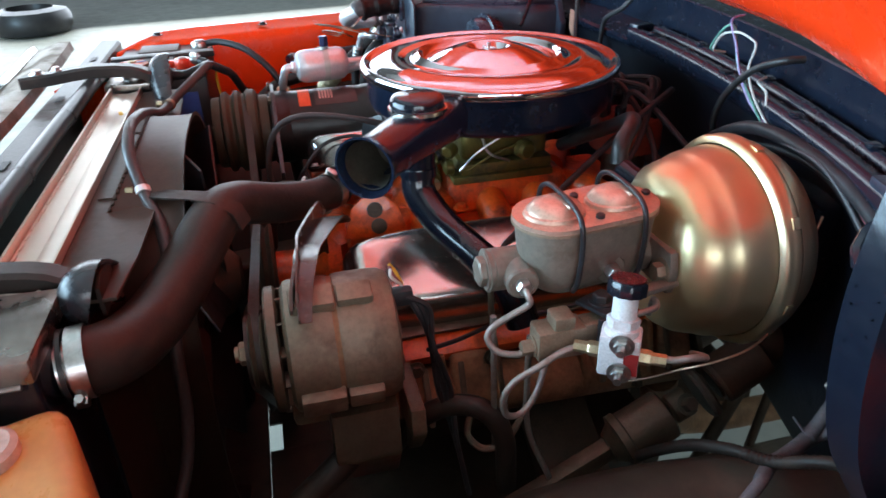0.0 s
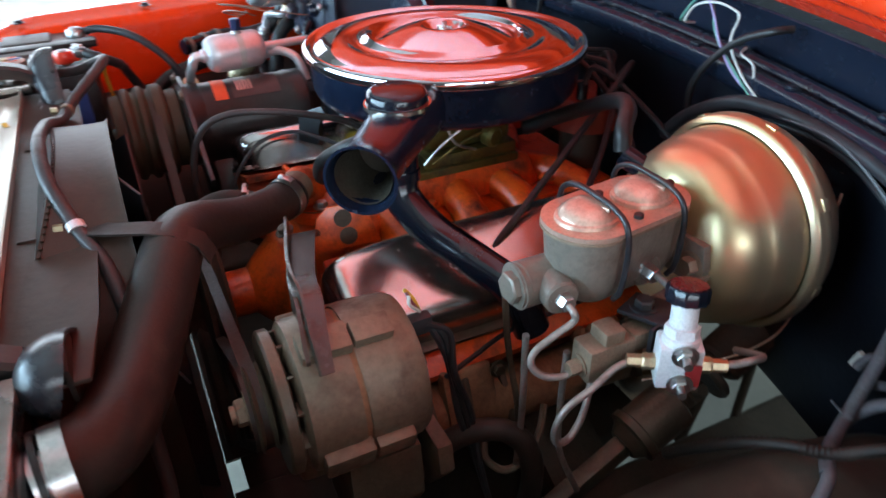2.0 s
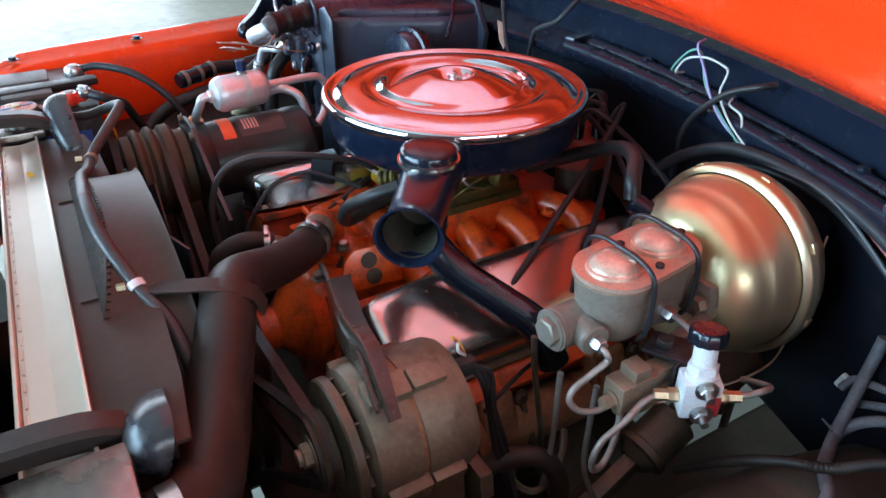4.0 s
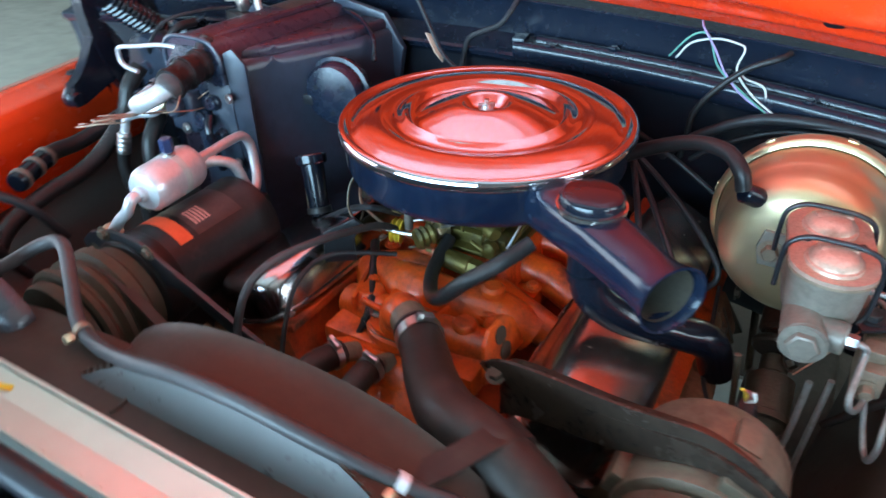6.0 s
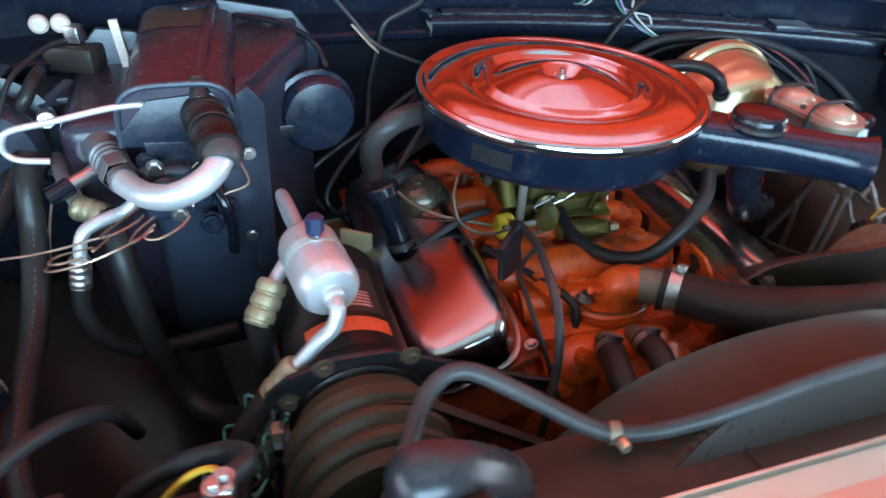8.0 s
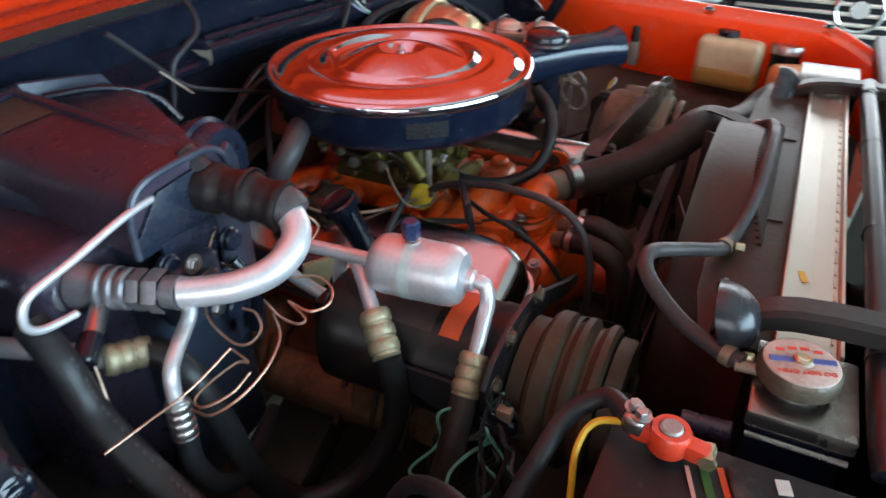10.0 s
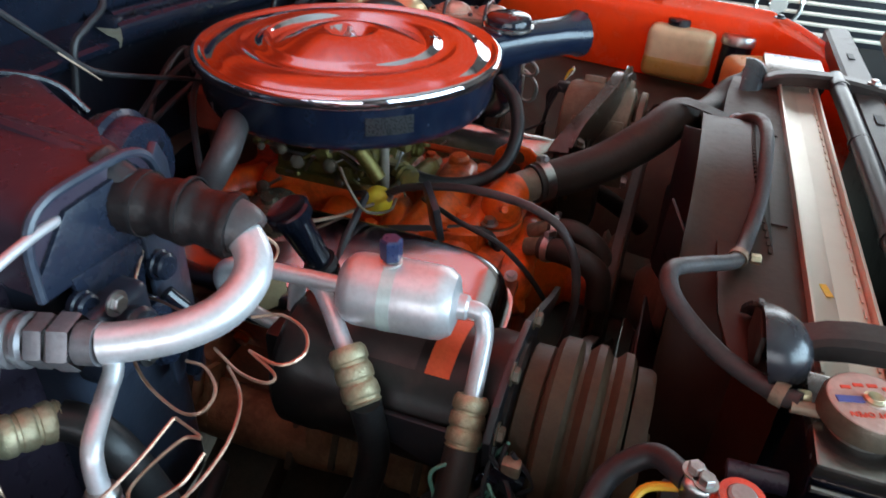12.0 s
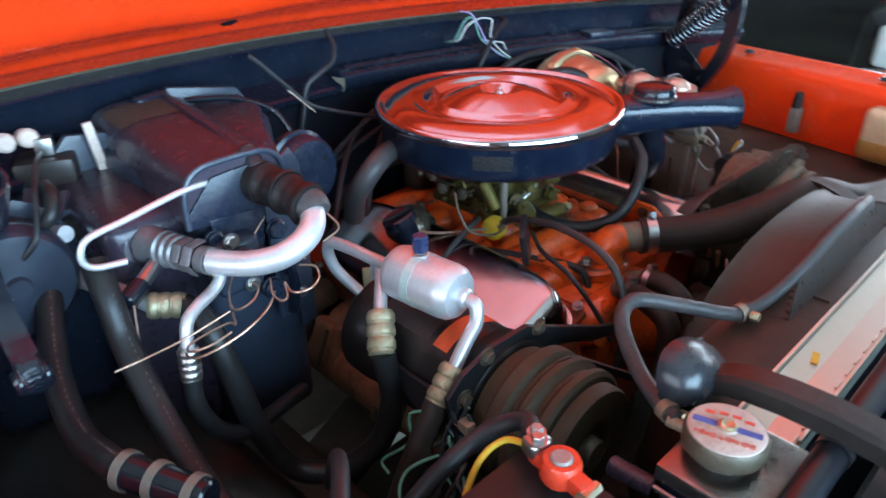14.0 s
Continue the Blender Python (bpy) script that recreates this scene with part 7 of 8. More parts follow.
def battery():
    b = thing("car_battery", "black car battery with a red positive terminal clamp", "car battery")
    part("case", box(0.250, 0.170, 0.175, Matrix.Translation((-0.540, -0.503, 0.755)), 0.006, 2), BAT, b)
    part("top", box(0.254, 0.174, 0.014, Matrix.Translation((-0.540, -0.503, 0.846)), 0.004, 2), BAT, b)
    part("side_label", box(0.0012, 0.13, 0.11, Matrix.Translation((-0.4145, -0.503, 0.76)), 0), BATBLUE, b, "blue label on the side")
    for x in (-0.60, -0.52):
        part("cell_cover", box(0.068, 0.075, 0.012, Matrix.Translation((x, -0.515, 0.857)), 0.003), mat("grey_cell_cover", (0.09, 0.085, 0.08), 0.45), b)
    for y, dx, w, m_ in ((-0.486, 0.0, 0.008, mat("green_sticker", (0.035, 0.085, 0.018), 0.4)), (-0.496, 0.004, 0.006, REDLABEL), (-0.476, -0.004, 0.004, PALELABEL)):
        part("sticker", box(0.030, w * 0.7, 0.0008, Matrix.Translation((-0.448 + dx, y, 0.8537)) @ Matrix.Rotation(0.35, 4, "Z"), 0), m_, b)
    part("carry_strap", box(0.060, 0.018, 0.004, Matrix.Translation((-0.455, -0.512, 0.8555)) @ Matrix.Rotation(0.3, 4, "Z"), 0.0015), BAT, b)
    for k in range(3):
        part("print_bar", box(0.012, 0.009, 0.0008, Matrix.Translation((-0.428 - 0.016 * k, -0.530 - 0.005 * k, 0.8537)) @ Matrix.Rotation(0.3, 4, "Z"), 0), WHITE_WIRE, b, "white printed bar")
    t = part("positive_clamp", lathe([(0.0085, 0), (0.0130, 0), (0.0145, 0.003), (0.0145, 0.014), (0.0125, 0.018), (0.0085, 0.018)], Matrix.Translation((-0.430, -0.456, 0.857)), 32, True), REDPLASTIC, b, "red painted terminal clamp")
    part("arm", box(0.017, 0.024, 0.013, Matrix.Translation((-0.429, -0.443, 0.865)) @ Matrix.Rotation(-0.1, 4, "Z"), 0.004), REDPLASTIC, t)
    part("jaw", box(0.013, 0.019, 0.013, Matrix.Translation((-0.433, -0.473, 0.865)) @ Matrix.Rotation(-0.15, 4, "Z"), 0.003), REDPLASTIC, t)
    part("post", rod((-0.430, -0.456, 0.853), (-0.430, -0.456, 0.877), 0.0085, 24, 0.0080, bevel=0.0015), mat("lead_post", (0.36, 0.30, 0.28), 0.5, 0.6), b)
    part("cable_clamp", box(0.019, 0.016, 0.015, Matrix.Translation((-0.428, -0.433, 0.870)) @ Matrix.Rotation(-0.2, 4, "Z"), 0.005, 3), STEEL, t, "bright steel cable clamp")
    for p in ((-0.431, -0.436, 0.877), (-0.425, -0.430, 0.877)):
        part("bolt", hexbolt(p, (p[0], p[1], 1), 0.0048, 0.006), STEEL, t)
    part("clamp_bolt", join(rod((-0.438, -0.482, 0.864), (-0.424, -0.482, 0.864), 0.0045, 6), rod((-0.441, -0.482, 0.864), (-0.437, -0.482, 0.864), 0.0062, 6)), BRASS, t)
    n = part("negative_clamp", lathe([(0.009, 0), (0.016, 0), (0.017, 0.010), (0.015, 0.015), (0.009, 0.015)], Matrix.Translation((-0.585, -0.435, 0.857)), 24, True), STEEL, b, "grey lead terminal clamp")
    part("post", rod((-0.585, -0.435, 0.853), (-0.585, -0.435, 0.876), 0.009, 20), mat("lead_post_grey", (0.4, 0.38, 0.36), 0.5, 0.6), b)
    part("hold_down", box(0.030, 0.19, 0.012, Matrix.Translation((-0.525, -0.500, 0.860)) @ Matrix.Rotation(0.1, 4, "Z"), 0.003), BAT, b)
    return b


battery()
solo("battery_cable", tube([(-0.426, -0.428, 0.870), (-0.410, -0.408, 0.864), (-0.425, -0.385, 0.848), (-0.465, -0.375, 0.83), (-0.50, -0.36, 0.79), (-0.51, -0.33, 0.73)], 0.0075, 12, 8), BLACK_WIRE, "thick black battery cable", "cable", "battery cables")
solo("battery_cable", tube([(-0.585, -0.430, 0.866), (-0.57, -0.395, 0.872), (-0.535, -0.345, 0.86), (-0.51, -0.30, 0.82), (-0.50, -0.27, 0.76)], 0.0065, 12, 8), BLACK_WIRE, "thick black battery cable", "cable", "battery cables")
solo("yellow_lead", tube([(-0.428, -0.428, 0.866), (-0.432, -0.406, 0.858), (-0.452, -0.400, 0.846), (-0.475, -0.405, 0.82), (-0.48, -0.40, 0.76)], 0.0026, 8, 8), YELLOW_WIRE, "thin orange-yellow battery lead", "wire")

# ---- air conditioning ----


def compressor():
    c = thing("ac_compressor", "long dark cylindrical air conditioning compressor", "compressor")
    o = Vector((-0.315, -0.408, 0.764))
    m = along(o, o + Vector((0, 1, 0)))
    clutch = part("clutch", lathe([(0, 0.006), (0.026, 0.006), (0.030, 0.0), (0.060, 0.0), (0.062, 0.003), (0.062, 0.014), (0, 0.014)], m, 56), CLUTCH, c, "dusty clutch plate")
    part("hub", lathe([(0, -0.006), (0.012, -0.006), (0.014, -0.003), (0.014, 0.006), (0, 0.006)], m, 20), GREASE, clutch)
    part("pulley", lathe([(0, 0.016), (0.066, 0.016), (0.0705, 0.019), (0.0705, 0.025), (0.064, 0.031), (0.064, 0.034), (0.0715, 0.040), (0.0715, 0.046), (0.065, 0.052), (0.065, 0.055), (0.0715, 0.060), (0.0715, 0.072), (0.068, 0.076), (0.060, 0.078), (0, 0.078)], m, 64), CLUTCH, c, "grooved dusty pulley", angle=20)
    part("coil_housing", lathe([(0.058, 0.078), (0.060, 0.080), (0.060, 0.094), (0.056, 0.096)], m, 56), CLUTCH, c)
    part("front_head", lathe([(0, 0.096), (0.060, 0.096), (0.064, 0.099), (0.064, 0.128), (0.0625, 0.130)], m, 64), COMPR, c)
    part("shell", lathe([(0.0620, 0.130), (0.0620, 0.262), (0.0635, 0.264), (0.0635, 0.290), (0.058, 0.296), (0, 0.296)], m, 72), COMPR, c)

    def wrap(name, y0, y1, a0, a1, mt, label, r=0.0626):
        bm = bmesh.new()
        n = 16
        rows = [[bm.verts.new(m @ Vector((r * math.cos(t), r * math.sin(t), y))) for t in (radians(a0 + (a1 - a0) * i / n) for i in range(n + 1))] for y in (y0, y1)]
        for i in range(n):
            bm.faces.new((rows[0][i], rows[0][i + 1], rows[1][i + 1], rows[1][i]))
        return part(name, bm, mt, c, label)

    up = math.degrees(math.atan2((m.inverted().to_3x3() @ Vector((0, 0, 1))).y, (m.inverted().to_3x3() @ Vector((0, 0, 1))).x))
    wrap("warning_label", 0.148, 0.168, up - 36, up + 42, REDLABEL, "orange-red paper label")
    wrap("print_panel", 0.176, 0.250, up - 36, up + 42, mat("dark_label", (0.045, 0.028, 0.026), 0.35, 0, (0.07, 0.045, 0.04), 60), "dark printed label")
    for k in range(5):
        wrap("print_bar", 0.184 + 0.0052 * k, 0.187 + 0.0052 * k, up + 6, up + 30, PALELABEL, "faded print bar", 0.0629)
    part("mount_plate", plate([(-0.080, 0.045), (-0.060, 0.062), (-0.02, 0.074), (0.03, 0.072), (0.08, 0.046), (0.16, 0.006), (0.20, -0.010), (0.20, -0.022), (0.15, -0.010), (0.08, 0.026), (0.055, 0.02), (0.0, -0.07), (-0.06, -0.06)], 0.006, Matrix.Translation((-0.315, -0.300, 0.764)) @ Matrix.Rotation(radians(90), 4, "X"), 0.0012), SATIN, c, "black steel mounting plate")
    for x, z in ((-0.375, 0.800), (-0.345, 0.832), (-0.27, 0.828), (-0.375, 0.74)):
        part("bolt", hexbolt((x, -0.306, z), (x, -1, z), 0.0065, 0.006), GREASE, c)
    part("rear_block", box(0.055, 0.03, 0.045, Matrix.Translation((-0.315, -0.105, 0.775)), 0.006), COMPR, c)
    part("side_bracket", plate([(0, 0), (0.10, 0.0), (0.10, -0.02), (0.02, -0.05), (0, -0.10)], 0.005, Matrix.Translation((-0.380, -0.30, 0.79)) @ Matrix.Rotation(radians(90), 4, "Z") @ Matrix.Rotation(radians(90), 4, "X"), 0.001), SATIN, c)
    return c


compressor()
ch = thing("compressor_wiring", "brown and green wires beside the compressor clutch", "wiring")
for k, (m_, d) in enumerate(((GREEN_WIRE, 0.0), (BLACK_WIRE, 0.008), (RUBBER_BROWN, -0.006))):
    part("wire", tube([(-0.380, -0.315, 0.79 + d), (-0.392, -0.312, 0.772), (-0.400 + d, -0.300 - d, 0.755), (-0.405, -0.275 + d, 0.748), (-0.41 + d, -0.262, 0.72), (-0.43, -0.29 + 2 * d, 0.70), (-0.43 + d, -0.33, 0.69)], 0.0022, 8, 8), m_, ch)
rnd = random.Random(11)
for k in range(9):
    p = Vector((-0.384 + rnd.uniform(-0.008, 0.006), -0.312 + rnd.uniform(-0.02, 0.02), 0.80 - rnd.uniform(0, 0.03)))
    ctrl = [p]
    for i in range(5):
        p = p + Vector((rnd.uniform(-0.020, 0.006), rnd.uniform(-0.022, 0.022), rnd.uniform(-0.032, -0.004)))
        ctrl.append(p)
    part("wire", tube(ctrl, 0.0016 + 0.0004 * (k % 3), 6, 6), (GREEN_WIRE, BLACK_WIRE, RUBBER_BROWN)[k % 3], ch)
for k in range(3):
    part("terminal", box(0.010, 0.014, 0.012, Matrix.Translation((-0.388 - 0.004 * k, -0.322 + 0.016 * k, 0.785 - 0.014 * k)) @ Matrix.Rotation(0.5 * k, 4, "X"), 0.002), (BRASS_DULL, BLACK, GREASE)[k], ch)
part("green_loop", tube([(-0.392, -0.315, 0.752), (-0.412, -0.300, 0.748), (-0.436, -0.292, 0.742), (-0.452, -0.300, 0.730), (-0.456, -0.318, 0.712), (-0.448, -0.338, 0.700), (-0.430, -0.345, 0.690)], 0.0018, 8, 8), GREEN_WIRE, ch)
part("connector", box(0.016, 0.026, 0.020, Matrix.Translation((-0.386, -0.318, 0.772)) @ Matrix.Rotation(0.4, 4, "X"), 0.003), BLACK, ch)
part("branch", tube([(-0.385, -0.318, 0.765), (-0.39, -0.32, 0.73), (-0.395, -0.33, 0.70), (-0.40, -0.34, 0.66)], 0.004, 8, 8), BLACK_WIRE, ch)


def muffler_can():
    c = thing("ac_muffler", "aluminium air conditioning muffler can with a blue service cap", "muffler can")
    a, b = Vector((-0.337, -0.163, 0.866)), Vector((-0.326, -0.256, 0.866))
    L = (b - a).length
    part("can", lathe([(0, 0), (0.010, 0.0), (0.020, 0.003), (0.0265, 0.009), (0.0285, 0.016), (0.0285, L - 0.018), (0.0275, L - 0.010), (0.023, L - 0.003), (0.013, L), (0, L)], along(a, b), 44), ALU_TUBE, c, "satin aluminium can")
    part("boss", rod(b - (b - a).normalized() * 0.003, b + (b - a).normalized() * 0.008, 0.010, 18, bevel=0.002), ALU_TUBE, c)
    v = Vector((-0.331, -0.203, 0.892))
    part("service_stem", lathe([(0.0085, 0), (0.0085, 0.004), (0.006, 0.005), (0.006, 0.009), (0, 0.009)], Matrix.Translation(v), 16), ALU, c)
    part("service_cap", lathe([(0.0078, 0.006), (0.0085, 0.008), (0.0085, 0.022), (0.0070, 0.0235), (0, 0.0235)], Matrix.Translation(v), 6), BLUECAP, c, "blue-black ribbed cap")
    part("label", ring(a + (b - a) * 0.45, b - a, 0.0286, 0.010, 0.0003, 44), mat("faint_teal_print", (0.42, 0.50, 0.48), 0.4, 0.3), c, "faint printed band")
    part("outlet_pipe", tube([b + Vector((0, -0.004, 0)), b + Vector((0.0, -0.014, 0)), (-0.326, -0.275, 0.862), (-0.331, -0.279, 0.850), (-0.345, -0.281, 0.838), (-0.366, -0.283, 0.815)], 0.0070, 16, 8), ALU_TUBE, c, "bent aluminium outlet pipe")
    part("inlet_pipe", tube([a + Vector((0, -0.004, 0)), (-0.340, -0.13, 0.866), (-0.344, -0.09, 0.866), (-0.346, -0.068, 0.862), (-0.344, -0.058, 0.845), (-0.338, -0.062, 0.822), (-0.326, -0.075, 0.80), (-0.318, -0.095, 0.785)], 0.0068, 16, 8), ALU_TUBE, c, "bent aluminium inlet pipe")
    return c


muffler_can()
sh = thing("suction_hose", "black rubber suction hose with brass crimped ends", "hose", "air conditioning hoses")
part("pipe", tube([(-0.312, -0.105, 0.80), (-0.318, -0.115, 0.835), (-0.330, -0.138, 0.848), (-0.345, -0.157, 0.842), (-0.362, -0.175, 0.830), (-0.372, -0.187, 0.822)], 0.0072, 16, 8), ALU_TUBE, sh, "bent aluminium pipe")
part("crimp", crimp((-0.368, -0.182, 0.827), (-0.390, -0.208, 0.797), 0.0135), FERRULE, sh, "brass crimp sleeve")
part("hose", tube([(-0.388, -0.207, 0.80), (-0.384, -0.212, 0.74), (-0.396, -0.200, 0.68), (-0.430, -0.172, 0.645), (-0.467, -0.142, 0.65), (-0.490, -0.122, 0.705), (-0.502, -0.110, 0.78), (-0.507, -0.098, 0.822), (-0.510, -0.080, 0.843), (-0.516, -0.065, 0.850)], 0.0125, 18, 8), RUBBER, sh, "black rubber hose")
part("crimp", crimp((-0.546, -0.050, 0.856), (-0.514, -0.066, 0.850), 0.0120), FERRULE, sh, "brass crimp sleeve")
part("feed_pipe", tube([(-0.540, -0.053, 0.855), (-0.558, -0.001, 0.858), (-0.574, 0.062, 0.852), (-0.584, 0.098, 0.862), (-0.586, 0.106, 0.880), (-0.580, 0.085, 0.898), (-0.572, 0.055, 0.905)], 0.0085, 16, 8), ALU_TUBE, sh, "long bent aluminium pipe")
dh = thing("discharge_hose", "black rubber discharge hose with a steel crimped end", "hose", "air conditioning hoses")
part("crimp", crimp((-0.363, -0.2825, 0.818), (-0.389, -0.284, 0.788), 0.0125), FERRULE, dh, "tan brass crimp sleeve")
part("hose", tube([(-0.387, -0.284, 0.790), (-0.410, -0.284, 0.755), (-0.432, -0.280, 0.705), (-0.452, -0.275, 0.645), (-0.460, -0.27, 0.58)], 0.0125, 18, 8), RUBBER_BROWN, dh, "dusty rubber hose")
lh = thing("liquid_hose", "slim rubber liquid hose with a ribbed steel end", "hose", "air conditioning hoses")
part("elbow", tube([(-0.482, -0.080, 0.884), (-0.486, -0.086, 0.874), (-0.498, -0.090, 0.867), (-0.516, -0.100, 0.866), (-0.532, -0.108, 0.860), (-0.538, -0.112, 0.845), (-0.540, -0.115, 0.832)], 0.0062, 14, 8), ALU_TUBE, lh, "bent aluminium elbow")
part("nut", hexbolt((-0.480, -0.077, 0.886), (-0.489, -0.09, 0.862), 0.0095, 0.012), BRASS, lh)
part("crimp", crimp((-0.5395, -0.1145, 0.838), (-0.545, -0.121, 0.806), 0.0095, 4), STEEL, lh, "ribbed steel crimp sleeve")
part("hose", tube([(-0.545, -0.121, 0.808), (-0.547, -0.125, 0.78), (-0.535, -0.128, 0.745), (-0.505, -0.12, 0.715), (-0.46, -0.10, 0.70), (-0.41, -0.08, 0.69)], 0.0088, 14, 8), RUBBER, lh)
for ctrl, txt in (([(-0.590, 0.07, 0.884), (-0.609, 0.03, 0.856), (-0.625, -0.01, 0.831), (-0.639, -0.06, 0.815), (-0.645, -0.12, 0.802), (-0.640, -0.165, 0.805), (-0.634, -0.185, 0.805), (-0.618, -0.22, 0.804)], "long black rubber heater hose with pale lettering"),
                  ([(-0.576, -0.030, 0.905), (-0.579, -0.056, 0.880), (-0.581, -0.075, 0.842), (-0.583, -0.123, 0.803), (-0.586, -0.172, 0.782), (-0.589, -0.232, 0.772), (-0.585, -0.30, 0.75), (-0.56, -0.36, 0.70)], "long black rubber heater hose with pale lettering")):
    hh = thing("heater_hose", txt, "hose", "heater hoses")
    part("hose", tube(ctrl, 0.0125, 18, 8), RUBBER, hh)
    pts = curve_points(ctrl, 8)
    eye = Vector((-0.35, -0.62, 1.25))
    for k in range(8, len(pts) - 8, 1):
        p, t = pts[k], (pts[k + 1] - pts[k - 1]).normalized()
        n = (Vector((0.2, -0.35, 0.9)) - t * Vector((0.2, -0.35, 0.9)).dot(t)).normalized()
        if k % 5:
            part("print_bar", box(0.0011, 0.0005, 0.0032, Matrix.Translation(p + n * 0.0126) @ Matrix((t.cross(n), n, t)).transposed().to_4x4(), 0), mat("pale_print", (0.07, 0.066, 0.062), 0.6) if "pale_print" not in bpy.data.materials else bpy.data.materials["pale_print"], hh, "pale printed bar")
cl = thing("hose_joint", "metal clamped joint between heater hoses", "hose joint")
part("sleeve", rod((-0.638, -0.178, 0.806), (-0.600, -0.255, 0.802), 0.0145, 20, bevel=0.002), BLACK, cl)
for f in (0.1, 0.45, 0.85):
    part("clamp_band", ring(Vector((-0.638, -0.178, 0.806)).lerp(Vector((-0.600, -0.255, 0.802)), f), (0.038, -0.077, -0.004), 0.0148, 0.008, 0.0014), IRON, cl)


def ac_box():
    b = thing("evaporator_case", "glossy black air conditioning evaporator case on the firewall", "evaporator case")
    plan = [(-0.476, -0.036), (-0.366, -0.026), (-0.346, 0.020), (-0.278, 0.150), (-0.268, 0.225), (-0.495, 0.225)]
    part("lower_case", plate(plan, 0.325, Matrix.Translation((0, 0, 0.62)), 0.016, 3), CASE, b)
    # rounded duct along the top
    n = 20
    bm = bmesh.new()
    rows = []
    for f in range(9):
        t = f / 8
        y = -0.046 + 0.276 * t
        xc = -0.434 + 0.020 * t
        w = 0.054 + 0.010 * t
        rows.append([bm.verts.new((xc + w * math.copysign(abs(math.cos(a)) ** 0.5, math.cos(a)), y, 0.918 + 0.058 * math.sin(a) ** 0.5)) for a in (math.pi * i / n for i in range(n + 1))])
    for p, q in zip(rows, rows[1:]):
        for i in range(n):
            bm.faces.new((p[i], p[i + 1], q[i + 1], q[i]))
    bm.faces.new(rows[0])
    part("duct", bm, MAROON, b, "glossy rounded duct with dusty patches", angle=60)
    part("seam_rib", tube([(-0.412, -0.046, 0.969), (-0.402, 0.05, 0.974), (-0.392, 0.15, 0.976), (-0.385, 0.225, 0.976)], 0.006, 8, 6), MAROON, b)
    part("shoulder", plate([(-0.378, -0.012), (-0.35, 0.03), (-0.290, 0.145), (-0.280, 0.222), (-0.38, 0.222), (-0.385, 0.1)], 0.018, Matrix.Translation((0, 0, 0.940)), 0.008, 3), MAROON, b)
    part("front_plate", plate([(-0.058, 0.0), (0.048, -0.004), (0.056, 0.018), (0.030, 0.050), (-0.030, 0.046), (-0.058, 0.016)], 0.004, Matrix.Translation((-0.430, -0.046, 0.918)) @ Matrix.Rotation(radians(90), 4, "X"), 0.001), ACT, b, "blue-black front plate")
    part("valve_bracket", plate([(-0.020, -0.062), (0.022, -0.055), (0.030, 0.0), (-0.030, 0.004)], 0.005, Matrix.Translation((-0.440, -0.046, 0.918)) @ Matrix.Rotation(radians(90), 4, "X"), 0.001), ACT, b, "blue-black valve bracket")
    part("side_case", box(0.090, 0.225, 0.305, Matrix.Translation((-0.510, 0.110, 0.772)), 0.022, 4), MAROON, b, "dark lower side of the case")
    part("rear_flange", plate([(-0.050, -0.06), (0.040, -0.06), (0.045, 0.0), (0.020, 0.030), (-0.022, 0.036), (-0.046, 0.012)], 0.012, Matrix.Translation((-0.497, 0.182, 0.932)) @ Matrix.Rotation(radians(90), 4, "X"), 0.004), CASE, b, "blue-black rear flange")
    part("shoulder_flange", plate([(-0.06, -0.05), (0.060, -0.08), (0.070, -0.03), (0.035, 0.022), (-0.06, 0.040)], 0.012, Matrix.Translation((-0.320, 0.226, 0.945)) @ Matrix.Rotation(radians(90), 4, "X"), 0.004), CASE, b, "blue-black shoulder flange")
    for p in ((-0.372, -0.050, 0.90), (-0.378, -0.050, 0.80), (-0.300, 0.213, 0.935), (-0.500, 0.209, 0.945)):
        part("screw", hexbolt(p, (p[0], -1, p[2]), 0.005, 0.004), STEEL, b)
    part("bolt", join(rod((-0.411, -0.052, 0.958), (-0.411, -0.030, 0.976), 0.011, 16, bevel=0.003), hexbolt((-0.411, -0.035, 0.972), (-0.411, -0.03, 1), 0.009, 0.006)), SATIN, b)
    part("valve_block", box(0.05, 0.03, 0.06, Matrix.Translation((-0.455, -0.055, 0.872)), 0.008, 3), CASE, b)
    part("valve_cap", rod((-0.455, -0.07, 0.880), (-0.455, -0.085, 0.884), 0.014, 20, bevel=0.003), CASE, b)
    for p in ((-0.462, -0.072, 0.905), (-0.447, -0.072, 0.850)):
        part("screw", hexbolt(p, (p[0], -1, p[2]), 0.006, 0.005), STEEL, b)
    part("side_panel", box(0.036, 0.004, 0.14, Matrix.Translation((-0.392, -0.046, 0.848)) @ Matrix.Rotation(0.25, 4, "Z"), 0.001), CASE, b, "scuffed blue-black side plate")
    part("corner_flange", plate([(0.0, -0.17), (0.024, -0.17), (0.026, 0.030), (0.010, 0.052), (-0.004, 0.046)], 0.006, Matrix.Translation((-0.376, -0.036, 0.915)) @ Matrix.Rotation(radians(24), 4, "Z") @ Matrix.Rotation(radians(90), 4, "X"), 0.002), CASE, b, "scuffed blue-black corner flange")
    bm = bmesh.new()
    rows = []
    for f in range(7):
        t = 0.66 + 0.27 * f / 6
        wob = 0.10 * math.sin(f * 2.3)
        rows.append([bm.verts.new((-0.434 + 0.020 * t + (0.0548 + 0.010 * t) * math.copysign(abs(math.cos(a)) ** 0.5, math.cos(a)), -0.046 + 0.276 * t, 0.9186 + 0.0582 * math.sin(a) ** 0.5)) for a in (1.30 + wob + (0.95 - wob) * k / 8 for k in range(9))])
